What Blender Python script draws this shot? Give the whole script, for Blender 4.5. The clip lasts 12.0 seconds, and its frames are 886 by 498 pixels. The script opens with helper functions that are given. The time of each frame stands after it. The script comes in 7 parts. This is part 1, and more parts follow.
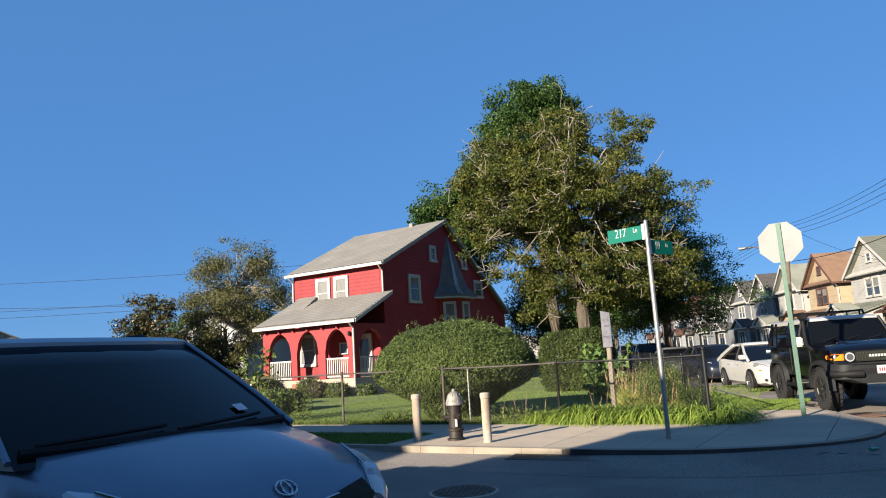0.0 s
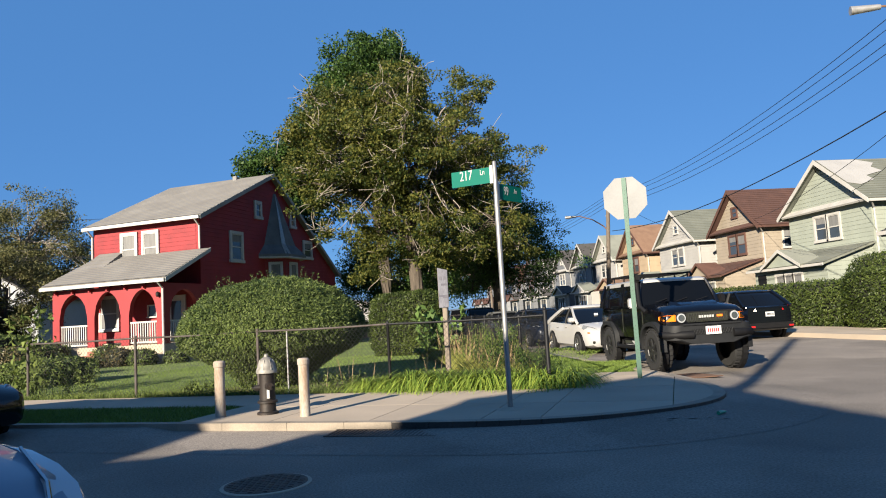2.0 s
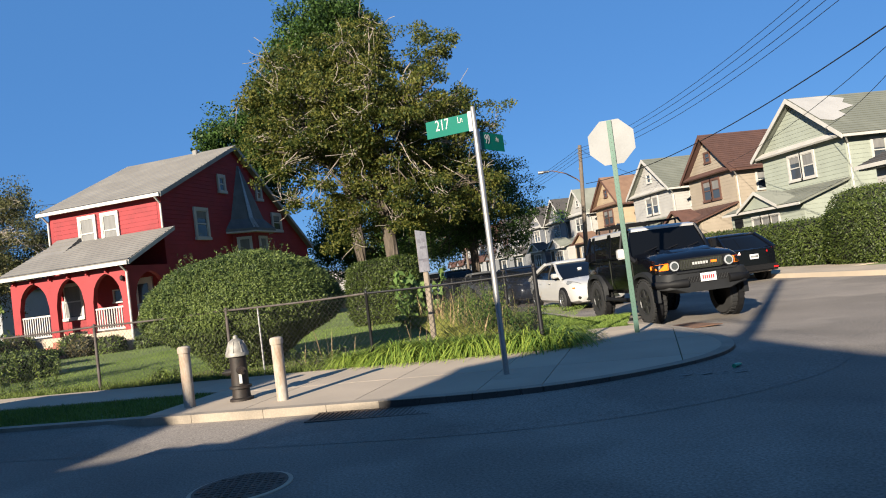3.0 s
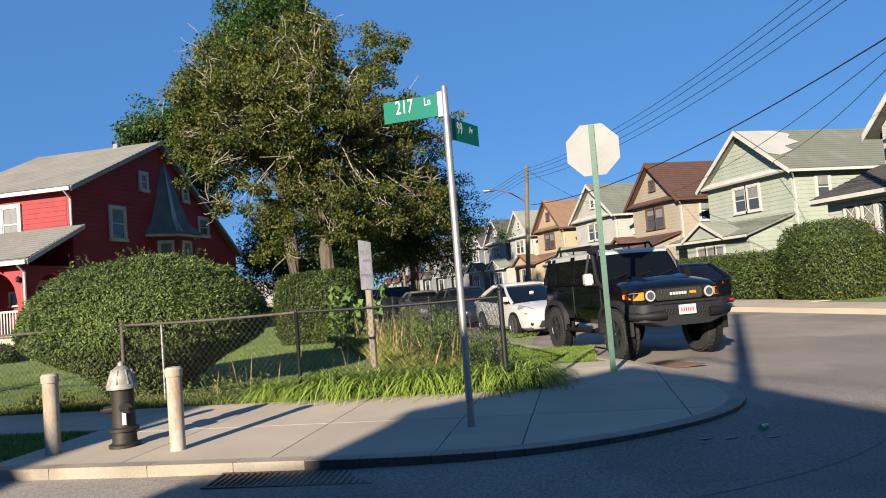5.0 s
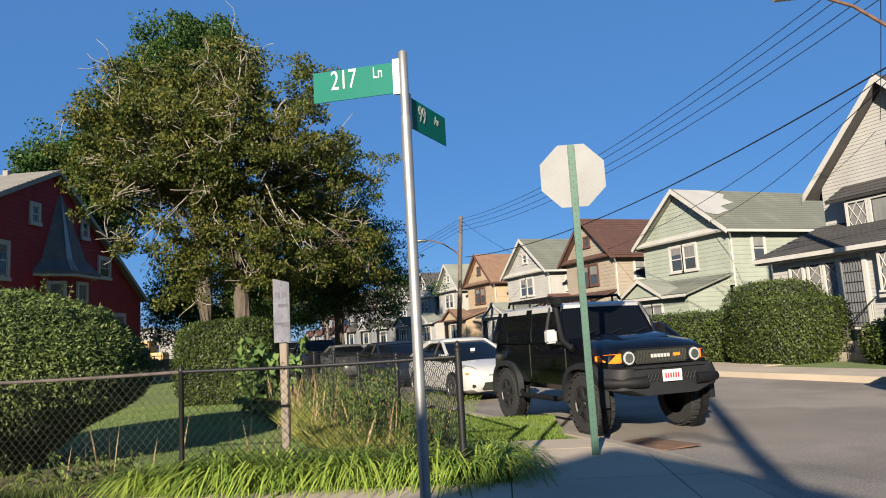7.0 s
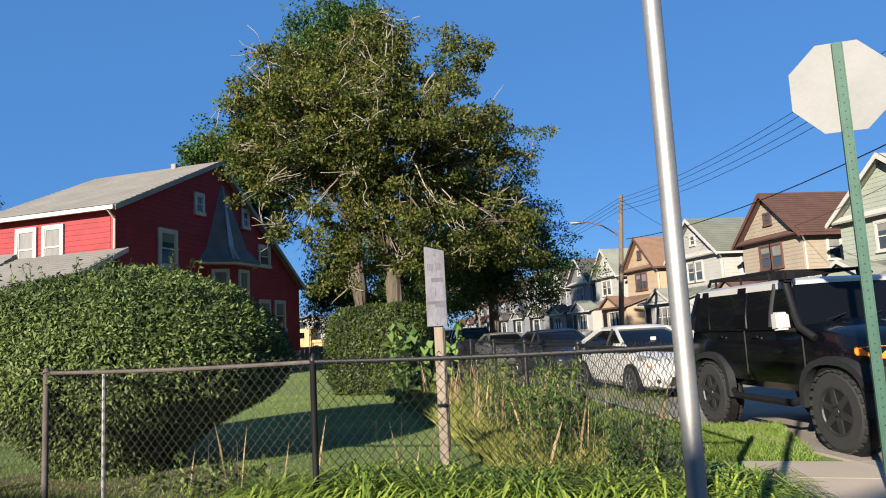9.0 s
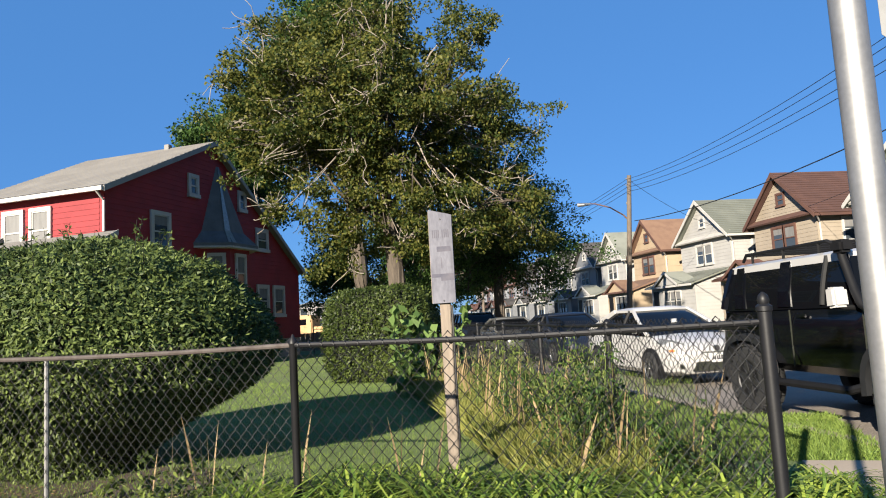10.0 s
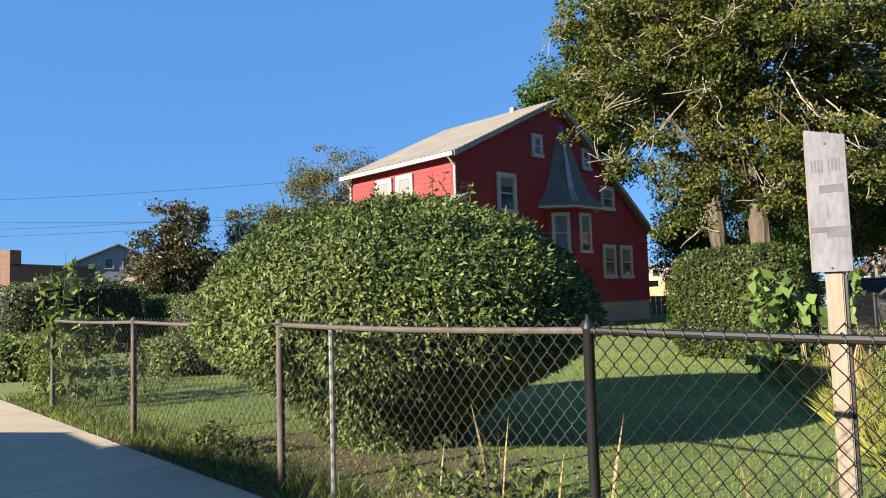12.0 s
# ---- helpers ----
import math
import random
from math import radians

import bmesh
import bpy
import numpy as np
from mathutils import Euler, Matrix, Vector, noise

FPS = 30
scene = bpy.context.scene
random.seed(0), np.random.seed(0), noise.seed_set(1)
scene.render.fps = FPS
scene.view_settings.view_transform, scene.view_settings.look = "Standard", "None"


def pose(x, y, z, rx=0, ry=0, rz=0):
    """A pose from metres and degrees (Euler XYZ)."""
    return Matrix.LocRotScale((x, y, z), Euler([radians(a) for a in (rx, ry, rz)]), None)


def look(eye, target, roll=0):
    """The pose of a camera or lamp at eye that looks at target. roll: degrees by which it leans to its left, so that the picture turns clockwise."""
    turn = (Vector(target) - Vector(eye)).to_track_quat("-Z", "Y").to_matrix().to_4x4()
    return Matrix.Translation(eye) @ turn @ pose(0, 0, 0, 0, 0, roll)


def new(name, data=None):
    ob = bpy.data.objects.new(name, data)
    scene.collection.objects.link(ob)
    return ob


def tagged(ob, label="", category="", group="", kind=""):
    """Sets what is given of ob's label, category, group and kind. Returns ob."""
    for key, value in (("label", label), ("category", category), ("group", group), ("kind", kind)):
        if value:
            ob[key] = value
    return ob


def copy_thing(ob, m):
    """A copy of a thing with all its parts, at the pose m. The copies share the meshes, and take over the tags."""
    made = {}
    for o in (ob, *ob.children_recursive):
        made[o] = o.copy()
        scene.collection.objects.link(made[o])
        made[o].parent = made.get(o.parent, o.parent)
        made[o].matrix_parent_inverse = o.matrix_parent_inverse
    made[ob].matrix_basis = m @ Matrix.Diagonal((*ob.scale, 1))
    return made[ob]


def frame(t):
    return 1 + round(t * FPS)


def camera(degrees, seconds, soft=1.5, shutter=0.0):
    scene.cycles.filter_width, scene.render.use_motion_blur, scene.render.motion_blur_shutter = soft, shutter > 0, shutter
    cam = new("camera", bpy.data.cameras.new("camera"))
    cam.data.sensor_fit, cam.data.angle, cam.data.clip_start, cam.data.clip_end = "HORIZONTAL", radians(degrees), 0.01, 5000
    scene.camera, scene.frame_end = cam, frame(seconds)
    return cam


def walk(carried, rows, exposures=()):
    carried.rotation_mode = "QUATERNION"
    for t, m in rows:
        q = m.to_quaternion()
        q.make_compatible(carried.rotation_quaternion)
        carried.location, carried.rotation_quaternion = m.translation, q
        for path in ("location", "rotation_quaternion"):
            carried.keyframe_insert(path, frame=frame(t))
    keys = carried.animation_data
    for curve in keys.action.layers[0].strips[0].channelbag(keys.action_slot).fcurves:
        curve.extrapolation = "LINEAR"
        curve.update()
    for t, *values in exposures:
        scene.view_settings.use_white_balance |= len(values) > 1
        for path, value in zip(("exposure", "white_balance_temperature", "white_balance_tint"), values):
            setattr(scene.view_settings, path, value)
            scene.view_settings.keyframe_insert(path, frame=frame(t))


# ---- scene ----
cam = camera(65.2, 12.0, soft=1.05)

# seconds, eye, a point ahead, roll
PATH = [
    (0, (-1.92, -4.901, 1.585), (-2.11, -2.934, 1.898), -3.5),
    (0.5, (-1.968, -4.421, 1.558), (-1.927, -2.437, 1.799), -2.1),
    (1, (-1.945, -3.913, 1.562), (-1.668, -1.942, 1.751), -2.5),
    (1.5, (-1.891, -3.519, 1.532), (-1.577, -1.552, 1.703), -2.4),
    (2, (-1.855, -3.109, 1.48), (-1.575, -1.138, 1.668), -3.4),
    (2.5, (-1.835, -2.632, 1.468), (-1.621, -0.647, 1.59), -4.3),
    (3, (-1.831, -2.2, 1.492), (-1.482, -0.232, 1.57), -7.2),
    (3.2, (-1.794, -2.029, 1.472), (-1.423, -0.064, 1.527), -6.7),
    (4.8, (-1.716, -0.569, 1.521), (-1.202, 1.363, 1.605), -4.8),
    (5, (-1.702, -0.328, 1.56), (-1.168, 1.596, 1.669), -4.6),
    (5.5, (-1.559, 0.223, 1.573), (-0.952, 2.123, 1.719), -3.3),
    (6, (-1.451, 0.792, 1.563), (-0.641, 2.612, 1.742), -3.5),
    (6.5, (-1.327, 1.309, 1.576), (-0.464, 3.099, 1.804), -2.4),
    (7, (-1.274, 1.883, 1.58), (-0.532, 3.724, 1.83), -3.3),
    (7.5, (-1.228, 2.421, 1.572), (-0.78, 4.354, 1.831), -2.9),
    (7.7, (-1.176, 2.609, 1.561), (-0.82, 4.561, 1.811), -2.8),
    (9.5, (-0.945, 4.449, 1.522), (-0.616, 6.408, 1.757), -3.0),
    (10, (-0.862, 4.982, 1.473), (-0.541, 6.945, 1.678), -3.3),
    (10.5, (-0.726, 5.407, 1.454), (-0.642, 7.392, 1.678), -1.7),
    (11, (-0.665, 5.833, 1.503), (-0.689, 7.827, 1.651), -3.5),
    (11.5, (-0.619, 6.187, 1.54), (-0.918, 8.162, 1.646), -1.8),
    (12, (-0.67, 6.472, 1.552), (-1.337, 8.353, 1.686), -1.7),
]
walk(cam, [(t, look(eye, ahead, roll)) for t, eye, ahead, roll in PATH],
     [(0.0, 1.75, 5960, 10), (1.0, 1.68, 5940, 10), (5.0, 1.66, 5930, 10), (6.5, 1.53, 5950, 10), (7.5, 1.62, 5930, 10), (9.5, 1.72, 5780, 10), (10.5, 1.86, 5830, 10), (12.0, 2.10, 6100, 10)])

# ---- light ----
SUN_EL = radians(19.5)
SUN_WAY = Vector((0.613, 0.790, -math.tan(SUN_EL))).normalized()   # way of the light
world = bpy.data.worlds.new("world")
scene.world = world
world.use_nodes = True
wn = world.node_tree
sky = wn.nodes.new("ShaderNodeTexSky")
sky.sky_type = "NISHITA"
sky.sun_disc = False
sky.sun_elevation = SUN_EL
sky.sun_rotation = math.atan2(-0.613, -0.790)
sky.air_density, sky.dust_density, sky.ozone_density = 0.9, 0.0, 6.0
haze = wn.nodes.new("ShaderNodeMix")      # evens the clear sky out
haze.data_type = "RGBA"
haze.inputs["Factor"].default_value = 0.76
haze.inputs["B"].default_value = (0.604, 1.62, 3.50, 1)
wn.links.new(sky.outputs[0], haze.inputs["A"])
wn.links.new(haze.outputs["Result"], wn.nodes["Background"].inputs[0])
wn.nodes["Background"].inputs[1].default_value = 0.05
sun_data = bpy.data.lights.new("sun", "SUN")
sun_data.energy, sun_data.angle, sun_data.color = 5.0, radians(0.55), (1.0, 0.84, 0.62)
sun = new("sun", sun_data)
sun.matrix_world = look((-30, -40, 30), Vector((-30, -40, 30)) + SUN_WAY)

# ---- frames of the place: street A runs along +y, street B along U, V points away from street B ----
TURN = -26.5
CA, SA = math.cos(radians(TURN)), math.sin(radians(TURN))


def uv(u, v, z=0.0):
    return Vector((u * CA - v * SA, u * SA + v * CA, z))


def at_uv(u, v, z=0.0, turn=0.0):
    p = uv(u, v, z)
    return pose(p.x, p.y, p.z, 0, 0, TURN + turn)


def to_uv(x, y):
    return x * CA + y * SA, -x * SA + y * CA


# ---- mesh helpers ----
rng = np.random.default_rng(7)


def mesh_from(name, verts, faces):
    me = bpy.data.meshes.new(name)
    me.from_pydata([tuple(v) for v in verts], [], faces)
    return me


def thing(name, m, label, category, group="", kind=""):
    ob = new(name)
    ob.matrix_world = m
    ob.empty_display_size = 0.2
    return tagged(ob, label, category, group, kind)


def part(name, bm, material, parent, label="", smooth=False):
    me = bpy.data.meshes.new(name)
    bmesh.ops.recalc_face_normals(bm, faces=bm.faces)
    bm.to_mesh(me)
    bm.free()
    me.materials.append(material)
    if smooth:
        me.polygons.foreach_set("use_smooth", [True] * len(me.polygons))
        me.set_sharp_from_angle(angle=radians(38))
    ob = new(name, me)
    ob.parent = parent
    if label:
        ob["label"] = label
    return ob


def single(name, bm, material, m, label, category, group="", kind="", smooth=False):
    ob = part(name, bm, material, None, "", smooth)
    ob.matrix_world = m
    return tagged(ob, label, category, group, kind)


def raw_part(name, me, material, parent, label="", smooth=False):
    me.materials.append(material)
    if smooth:
        me.polygons.foreach_set("use_smooth", [True] * len(me.polygons))
    ob = new(name, me)
    ob.parent = parent
    if label:
        ob["label"] = label
    return ob


def box(bm, x0, x1, y0, y1, z0, z1, bevel=0.0):
    vs = [bm.verts.new((x, y, z)) for z in (z0, z1) for y in (y0, y1) for x in (x0, x1)]
    fs = [bm.faces.new([vs[i] for i in f]) for f in ((0, 2, 3, 1), (4, 5, 7, 6), (0, 1, 5, 4), (2, 6, 7, 3), (0, 4, 6, 2), (1, 3, 7, 5))]
    if bevel:
        es = list({e for f in fs for e in f.edges})
        bmesh.ops.bevel(bm, geom=es, offset=bevel, segments=2, affect="EDGES")
    return bm


def boxes(*rows, bevel=0.0):
    bm = bmesh.new()
    for r in rows:
        box(bm, *r, bevel=bevel)
    return bm


def tube(bm, pts, r0, r1=None, n=10, caps=True):
    """A round rod through the points."""
    pts = [Vector(p) for p in pts]
    r1 = r0 if r1 is None else r1
    rings = []
    up = Vector((0, 0, 1))
    for i, p in enumerate(pts):
        d = (pts[min(i + 1, len(pts) - 1)] - pts[max(i - 1, 0)]).normalized()
        a = d.cross(up)
        if a.length < 1e-3:
            a = d.cross(Vector((0, 1, 0)))
        a.normalize()
        b = d.cross(a)
        r = r0 + (r1 - r0) * i / max(len(pts) - 1, 1)
        rings.append([bm.verts.new(p + (a * math.cos(k * math.tau / n) + b * math.sin(k * math.tau / n)) * r) for k in range(n)])
    for s, t in zip(rings, rings[1:]):
        for k in range(n):
            bm.faces.new((s[k], s[(k + 1) % n], t[(k + 1) % n], t[k]))
    if caps:
        bm.faces.new(rings[0][::-1])
        bm.faces.new(rings[-1])
    return bm


def rod(*args, n=10):
    bm = bmesh.new()
    return tube(bm, *args, n=n)


def lathe(bm, profile, n=20, cx=0.0, cy=0.0):
    """Rings of (radius, z) round an upright axis, closed at both ends."""
    rings = [[bm.verts.new((cx + r * math.cos(k * math.tau / n), cy + r * math.sin(k * math.tau / n), z)) for k in range(n)] for r, z in profile]
    for s, t in zip(rings, rings[1:]):
        for k in range(n):
            bm.faces.new((s[k], s[(k + 1) % n], t[(k + 1) % n], t[k]))
    bm.faces.new(rings[0][::-1])
    bm.faces.new(rings[-1])
    return bm


def prism(bm, poly, lift):
    """A polygon of 3D points, thickened by the vector lift."""
    lift = Vector(lift)
    a = [bm.verts.new(Vector(p)) for p in poly]
    b = [bm.verts.new(Vector(p) + lift) for p in poly]
    bm.faces.new(a)
    bm.faces.new(b[::-1])
    n = len(a)
    for i in range(n):
        bm.faces.new((a[i], a[(i + 1) % n], b[(i + 1) % n], b[i]))
    return bm


def loft(bm, rings, caps=True):
    rows = [[bm.verts.new(Vector(p)) for p in r] for r in rings]
    n = len(rows[0])
    for s, t in zip(rows, rows[1:]):
        for k in range(n):
            bm.faces.new((s[k], s[(k + 1) % n], t[(k + 1) % n], t[k]))
    if caps:
        bm.faces.new(rows[0][::-1])
        bm.faces.new(rows[-1])
    return bm


def lap(bm, outline, step, proud=0.018):
    """Lapped boards on the plane y = 0, facing -y, inside a convex outline of (x, z)."""
    zs = [z for _, z in outline]
    n = len(outline)

    def span(z):
        xs = []
        for (xa, za), (xb, zb) in zip(outline, outline[1:] + outline[:1]):
            if min(za, zb) - 1e-6 <= z <= max(za, zb) + 1e-6:
                xs += [xa, xb] if abs(zb - za) < 1e-6 else [xa + (xb - xa) * (z - za) / (zb - za)]
        return (min(xs), max(xs)) if xs else None
    z, last = min(zs), None
    while z < max(zs) - 0.02:
        t = min(z + step, max(zs) - 0.005)
        a, b = span(z + 1e-4), span(t - 1e-4)
        if a and b:
            v = [bm.verts.new(q) for q in ((a[0], -proud, z), (a[1], -proud, z), (b[1], -0.002, t), (b[0], -0.002, t))]
            bm.faces.new(v)
            if last:
                bm.faces.new((last[3], last[2], v[1], v[0]))
            last = v
        z += step
    return bm


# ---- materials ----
SHADE_SCALE = 0.61      # scales the base colours below alike, so shade renders deeper at the raised exposure


def material(name, c1, c2=None, rough=0.6, metal=0.0, scale=4.0, fine=60.0, bump=0.15, dist=0.01, coat=0.0, island=0.0, thing_vary=0.0, stretch=(1, 1, 1), spec=0.5):
    c1, c2 = (tuple(v * SHADE_SCALE for v in c) for c in (c1, c2 or tuple(v * 0.72 for v in c1)))
    m = bpy.data.materials.new(name)
    m.use_nodes = True
    nt = m.node_tree
    p = nt.nodes["Principled BSDF"]
    p.inputs["Roughness"].default_value = rough
    p.inputs["Metallic"].default_value = metal
    p.inputs["Coat Weight"].default_value = coat
    p.inputs["Specular IOR Level"].default_value = spec
    tc = nt.nodes.new("ShaderNodeTexCoord")
    mp = nt.nodes.new("ShaderNodeMapping")
    mp.inputs["Scale"].default_value = stretch
    nt.links.new(tc.outputs["Object"], mp.inputs[0])
    big = nt.nodes.new("ShaderNodeTexNoise")
    big.inputs["Scale"].default_value = scale
    big.inputs["Detail"].default_value = 6
    small = nt.nodes.new("ShaderNodeTexNoise")
    small.inputs["Scale"].default_value = fine
    small.inputs["Detail"].default_value = 3
    for nz in (big, small):
        nt.links.new(mp.outputs[0], nz.inputs[0])
    add = nt.nodes.new("ShaderNodeMath")
    add.operation = "MULTIPLY_ADD"
    nt.links.new(small.outputs[0], add.inputs[0])
    add.inputs[1].default_value = 0.4
    sub = nt.nodes.new("ShaderNodeMath")
    sub.operation = "SUBTRACT"
    nt.links.new(big.outputs[0], sub.inputs[0])
    sub.inputs[1].default_value = 0.2
    nt.links.new(sub.outputs[0], add.inputs[2])
    val = add.outputs[0]
    if island:
        geo = nt.nodes.new("ShaderNodeNewGeometry")
        ma = nt.nodes.new("ShaderNodeMath")
        ma.operation = "MULTIPLY_ADD"
        nt.links.new(geo.outputs["Random Per Island"], ma.inputs[0])
        ma.inputs[1].default_value = island
        off = nt.nodes.new("ShaderNodeMath")
        off.operation = "SUBTRACT"
        nt.links.new(val, off.inputs[0])
        off.inputs[1].default_value = island / 2
        nt.links.new(off.outputs[0], ma.inputs[2])
        val = ma.outputs[0]
    if thing_vary:
        inf = nt.nodes.new("ShaderNodeObjectInfo")
        ma = nt.nodes.new("ShaderNodeMath")
        ma.operation = "MULTIPLY_ADD"
        nt.links.new(inf.outputs["Random"], ma.inputs[0])
        ma.inputs[1].default_value = thing_vary
        off = nt.nodes.new("ShaderNodeMath")
        off.operation = "SUBTRACT"
        nt.links.new(val, off.inputs[0])
        off.inputs[1].default_value = thing_vary / 2
        nt.links.new(off.outputs[0], ma.inputs[2])
        val = ma.outputs[0]
    ramp = nt.nodes.new("ShaderNodeValToRGB")
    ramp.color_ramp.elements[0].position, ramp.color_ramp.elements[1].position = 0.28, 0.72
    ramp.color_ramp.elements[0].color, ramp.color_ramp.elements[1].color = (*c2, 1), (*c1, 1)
    nt.links.new(val, ramp.inputs[0])
    nt.links.new(ramp.outputs[0], p.inputs["Base Color"])
    if bump:
        bp = nt.nodes.new("ShaderNodeBump")
        bp.inputs["Strength"].default_value = bump
        bp.inputs["Distance"].default_value = dist
        nt.links.new(val, bp.inputs["Height"])
        nt.links.new(bp.outputs[0], p.inputs["Normal"])
    return m


def leaf_material(name, c1, c2, rough=0.5, through_light=0.35):
    m = material(name, c1, c2, rough, scale=0.6, fine=25, bump=0.0, island=0.75, spec=0.22)
    nt = m.node_tree
    p = nt.nodes["Principled BSDF"]
    tr = nt.nodes.new("ShaderNodeBsdfTranslucent")
    mx = nt.nodes.new("ShaderNodeMixShader")
    mx.inputs[0].default_value = through_light
    src = p.inputs["Base Color"].links[0].from_socket
    nt.links.new(src, tr.inputs[0])
    nt.links.new(p.outputs[0], mx.inputs[1])
    nt.links.new(tr.outputs[0], mx.inputs[2])
    nt.links.new(mx.outputs[0], nt.nodes["Material Output"].inputs[0])
    return m


def glass_material(name, tint, rough=0.04, see=0.0):
    """Window glass: a dark room behind a clear, reflecting pane, or, with see, a pane that lets light through."""
    m = bpy.data.materials.new(name)
    m.use_nodes = True
    nt = m.node_tree
    p = nt.nodes["Principled BSDF"]
    p.inputs["Base Color"].default_value = (*tint, 1)
    p.inputs["Roughness"].default_value = rough
    p.inputs["IOR"].default_value = 1.5
    if see:
        tr = nt.nodes.new("ShaderNodeBsdfTransparent")
        mx = nt.nodes.new("ShaderNodeMixShader")
        mx.inputs[0].default_value = see
        nt.links.new(p.outputs[0], mx.inputs[1])
        nt.links.new(tr.outputs[0], mx.inputs[2])
        nt.links.new(mx.outputs[0], nt.nodes["Material Output"].inputs[0])
    return m


ASPHALT = material("asphalt", (0.345, 0.30, 0.252), (0.225, 0.198, 0.168), 0.9, scale=0.5, fine=55, bump=0.5, dist=0.012, spec=0.3)


def crack(m, scale, width, dark):
    """Wandering faint cracks, worn patches and coarse grains over a ground material."""
    nt = m.node_tree
    p = nt.nodes["Principled BSDF"]
    tc = nt.nodes.new("ShaderNodeTexCoord")
    nz = nt.nodes.new("ShaderNodeTexNoise")
    nz.inputs["Scale"].default_value, nz.inputs["Detail"].default_value = 1.3, 5
    mx = nt.nodes.new("ShaderNodeMix")
    mx.data_type = "RGBA"
    mx.inputs["Factor"].default_value = 0.25
    vo = nt.nodes.new("ShaderNodeTexVoronoi")
    vo.feature = "DISTANCE_TO_EDGE"
    vo.inputs["Scale"].default_value = scale
    nt.links.new(tc.outputs["Object"], nz.inputs[0])
    nt.links.new(tc.outputs["Object"], mx.inputs["A"])
    nt.links.new(nz.outputs["Color"], mx.inputs["B"])
    nt.links.new(mx.outputs["Result"], vo.inputs["Vector"])
    grit = nt.nodes.new("ShaderNodeTexNoise")      # grains of the aggregate
    grit.inputs["Scale"].default_value, grit.inputs["Detail"].default_value = 42.0, 4
    grit.inputs["Roughness"].default_value = 0.75
    nt.links.new(tc.outputs["Object"], grit.inputs[0])
    gm = nt.nodes.new("ShaderNodeMapRange")
    for k, v in (("From Min", 0.32), ("From Max", 0.68), ("To Min", 0.55), ("To Max", 1.45)):
        gm.inputs[k].default_value = v
    nt.links.new(grit.outputs[0], gm.inputs["Value"])
    rp = nt.nodes.new("ShaderNodeMapRange")
    rp.inputs["From Max"].default_value = width
    rp.inputs["To Min"].default_value = dark
    nt.links.new(vo.outputs["Distance"], rp.inputs["Value"])
    pn = nt.nodes.new("ShaderNodeTexNoise")
    pn.inputs["Scale"].default_value, pn.inputs["Detail"].default_value = 0.35, 3
    nt.links.new(tc.outputs["Object"], pn.inputs[0])
    st = nt.nodes.new("ShaderNodeMapRange")
    for k, v in (("From Min", 0.47), ("From Max", 0.53), ("To Min", 0.86), ("To Max", 1.06)):
        st.inputs[k].default_value = v
    nt.links.new(pn.outputs[0], st.inputs["Value"])
    mu = nt.nodes.new("ShaderNodeMath")
    mu.operation = "MULTIPLY"
    nt.links.new(rp.outputs[0], mu.inputs[0])
    nt.links.new(st.outputs[0], mu.inputs[1])
    mg = nt.nodes.new("ShaderNodeMath")
    mg.operation = "MULTIPLY"
    nt.links.new(mu.outputs[0], mg.inputs[0])
    nt.links.new(gm.outputs[0], mg.inputs[1])
    sc = nt.nodes.new("ShaderNodeVectorMath")
    sc.operation = "SCALE"
    nt.links.new(p.inputs["Base Color"].links[0].from_socket, sc.inputs[0])
    nt.links.new(mg.outputs[0], sc.inputs["Scale"])
    nt.links.new(sc.outputs[0], p.inputs["Base Color"])
    return m


crack(ASPHALT, 0.3, 0.006, 0.93)
CONCRETE = material("concrete", (0.58, 0.475, 0.355), (0.44, 0.365, 0.275), 0.88, scale=0.8, fine=40, bump=0.25, dist=0.006, thing_vary=0.25)
KERB = material("kerb_stone", (0.45, 0.38, 0.29), (0.26, 0.22, 0.17), 0.85, scale=1.6, fine=50, bump=0.3)
GRASS_SOIL = material("lawn_soil", (0.185, 0.245, 0.055), (0.12, 0.17, 0.038), 0.95, scale=0.6, fine=9, bump=0.6, dist=0.03)
GRASS = leaf_material("grass_blades", (0.275, 0.375, 0.07), (0.135, 0.215, 0.04), 0.6, 0.3)
SOIL = material("bare_soil", (0.16, 0.11, 0.075), (0.08, 0.055, 0.04), 0.95, scale=3, fine=40, bump=0.6, dist=0.02)
RED = material("red_shingles", (0.36, 0.017, 0.023), (0.235, 0.009, 0.014), 0.72, scale=1.2, fine=14, bump=0.25, island=0.25)
RED_TRIM = material("red_paint", (0.39, 0.019, 0.025), (0.27, 0.012, 0.015), 0.65, scale=1.5, fine=30, bump=0.1)
WHITE = material("white_paint", (0.62, 0.60, 0.56), (0.50, 0.48, 0.44), 0.55, scale=2, fine=40, bump=0.05)
ROOF_GREY = material("grey_asphalt_shingles", (0.27, 0.258, 0.24), (0.20, 0.19, 0.178), 0.9, scale=0.9, fine=25, bump=0.4, island=0.5)
TRIM_GREY = material("pale_grey_trim", (0.42, 0.41, 0.39), (0.33, 0.32, 0.30), 0.7, scale=2, fine=40, bump=0.1)
ROOF_SLATE = material("slate_grey_shingles", (0.215, 0.225, 0.23), (0.14, 0.148, 0.153), 0.85, scale=2, fine=25, bump=0.3, island=0.5)
ROOF_BROWN = material("brown_shingles", (0.135, 0.062, 0.042), (0.085, 0.038, 0.027), 0.9, scale=1.5, fine=30, bump=0.4, island=0.4)
ROOF_ORANGE = material("orange_brown_shingles", (0.26, 0.155, 0.095), (0.18, 0.10, 0.062), 0.9, scale=1.5, fine=30, bump=0.4, island=0.4)
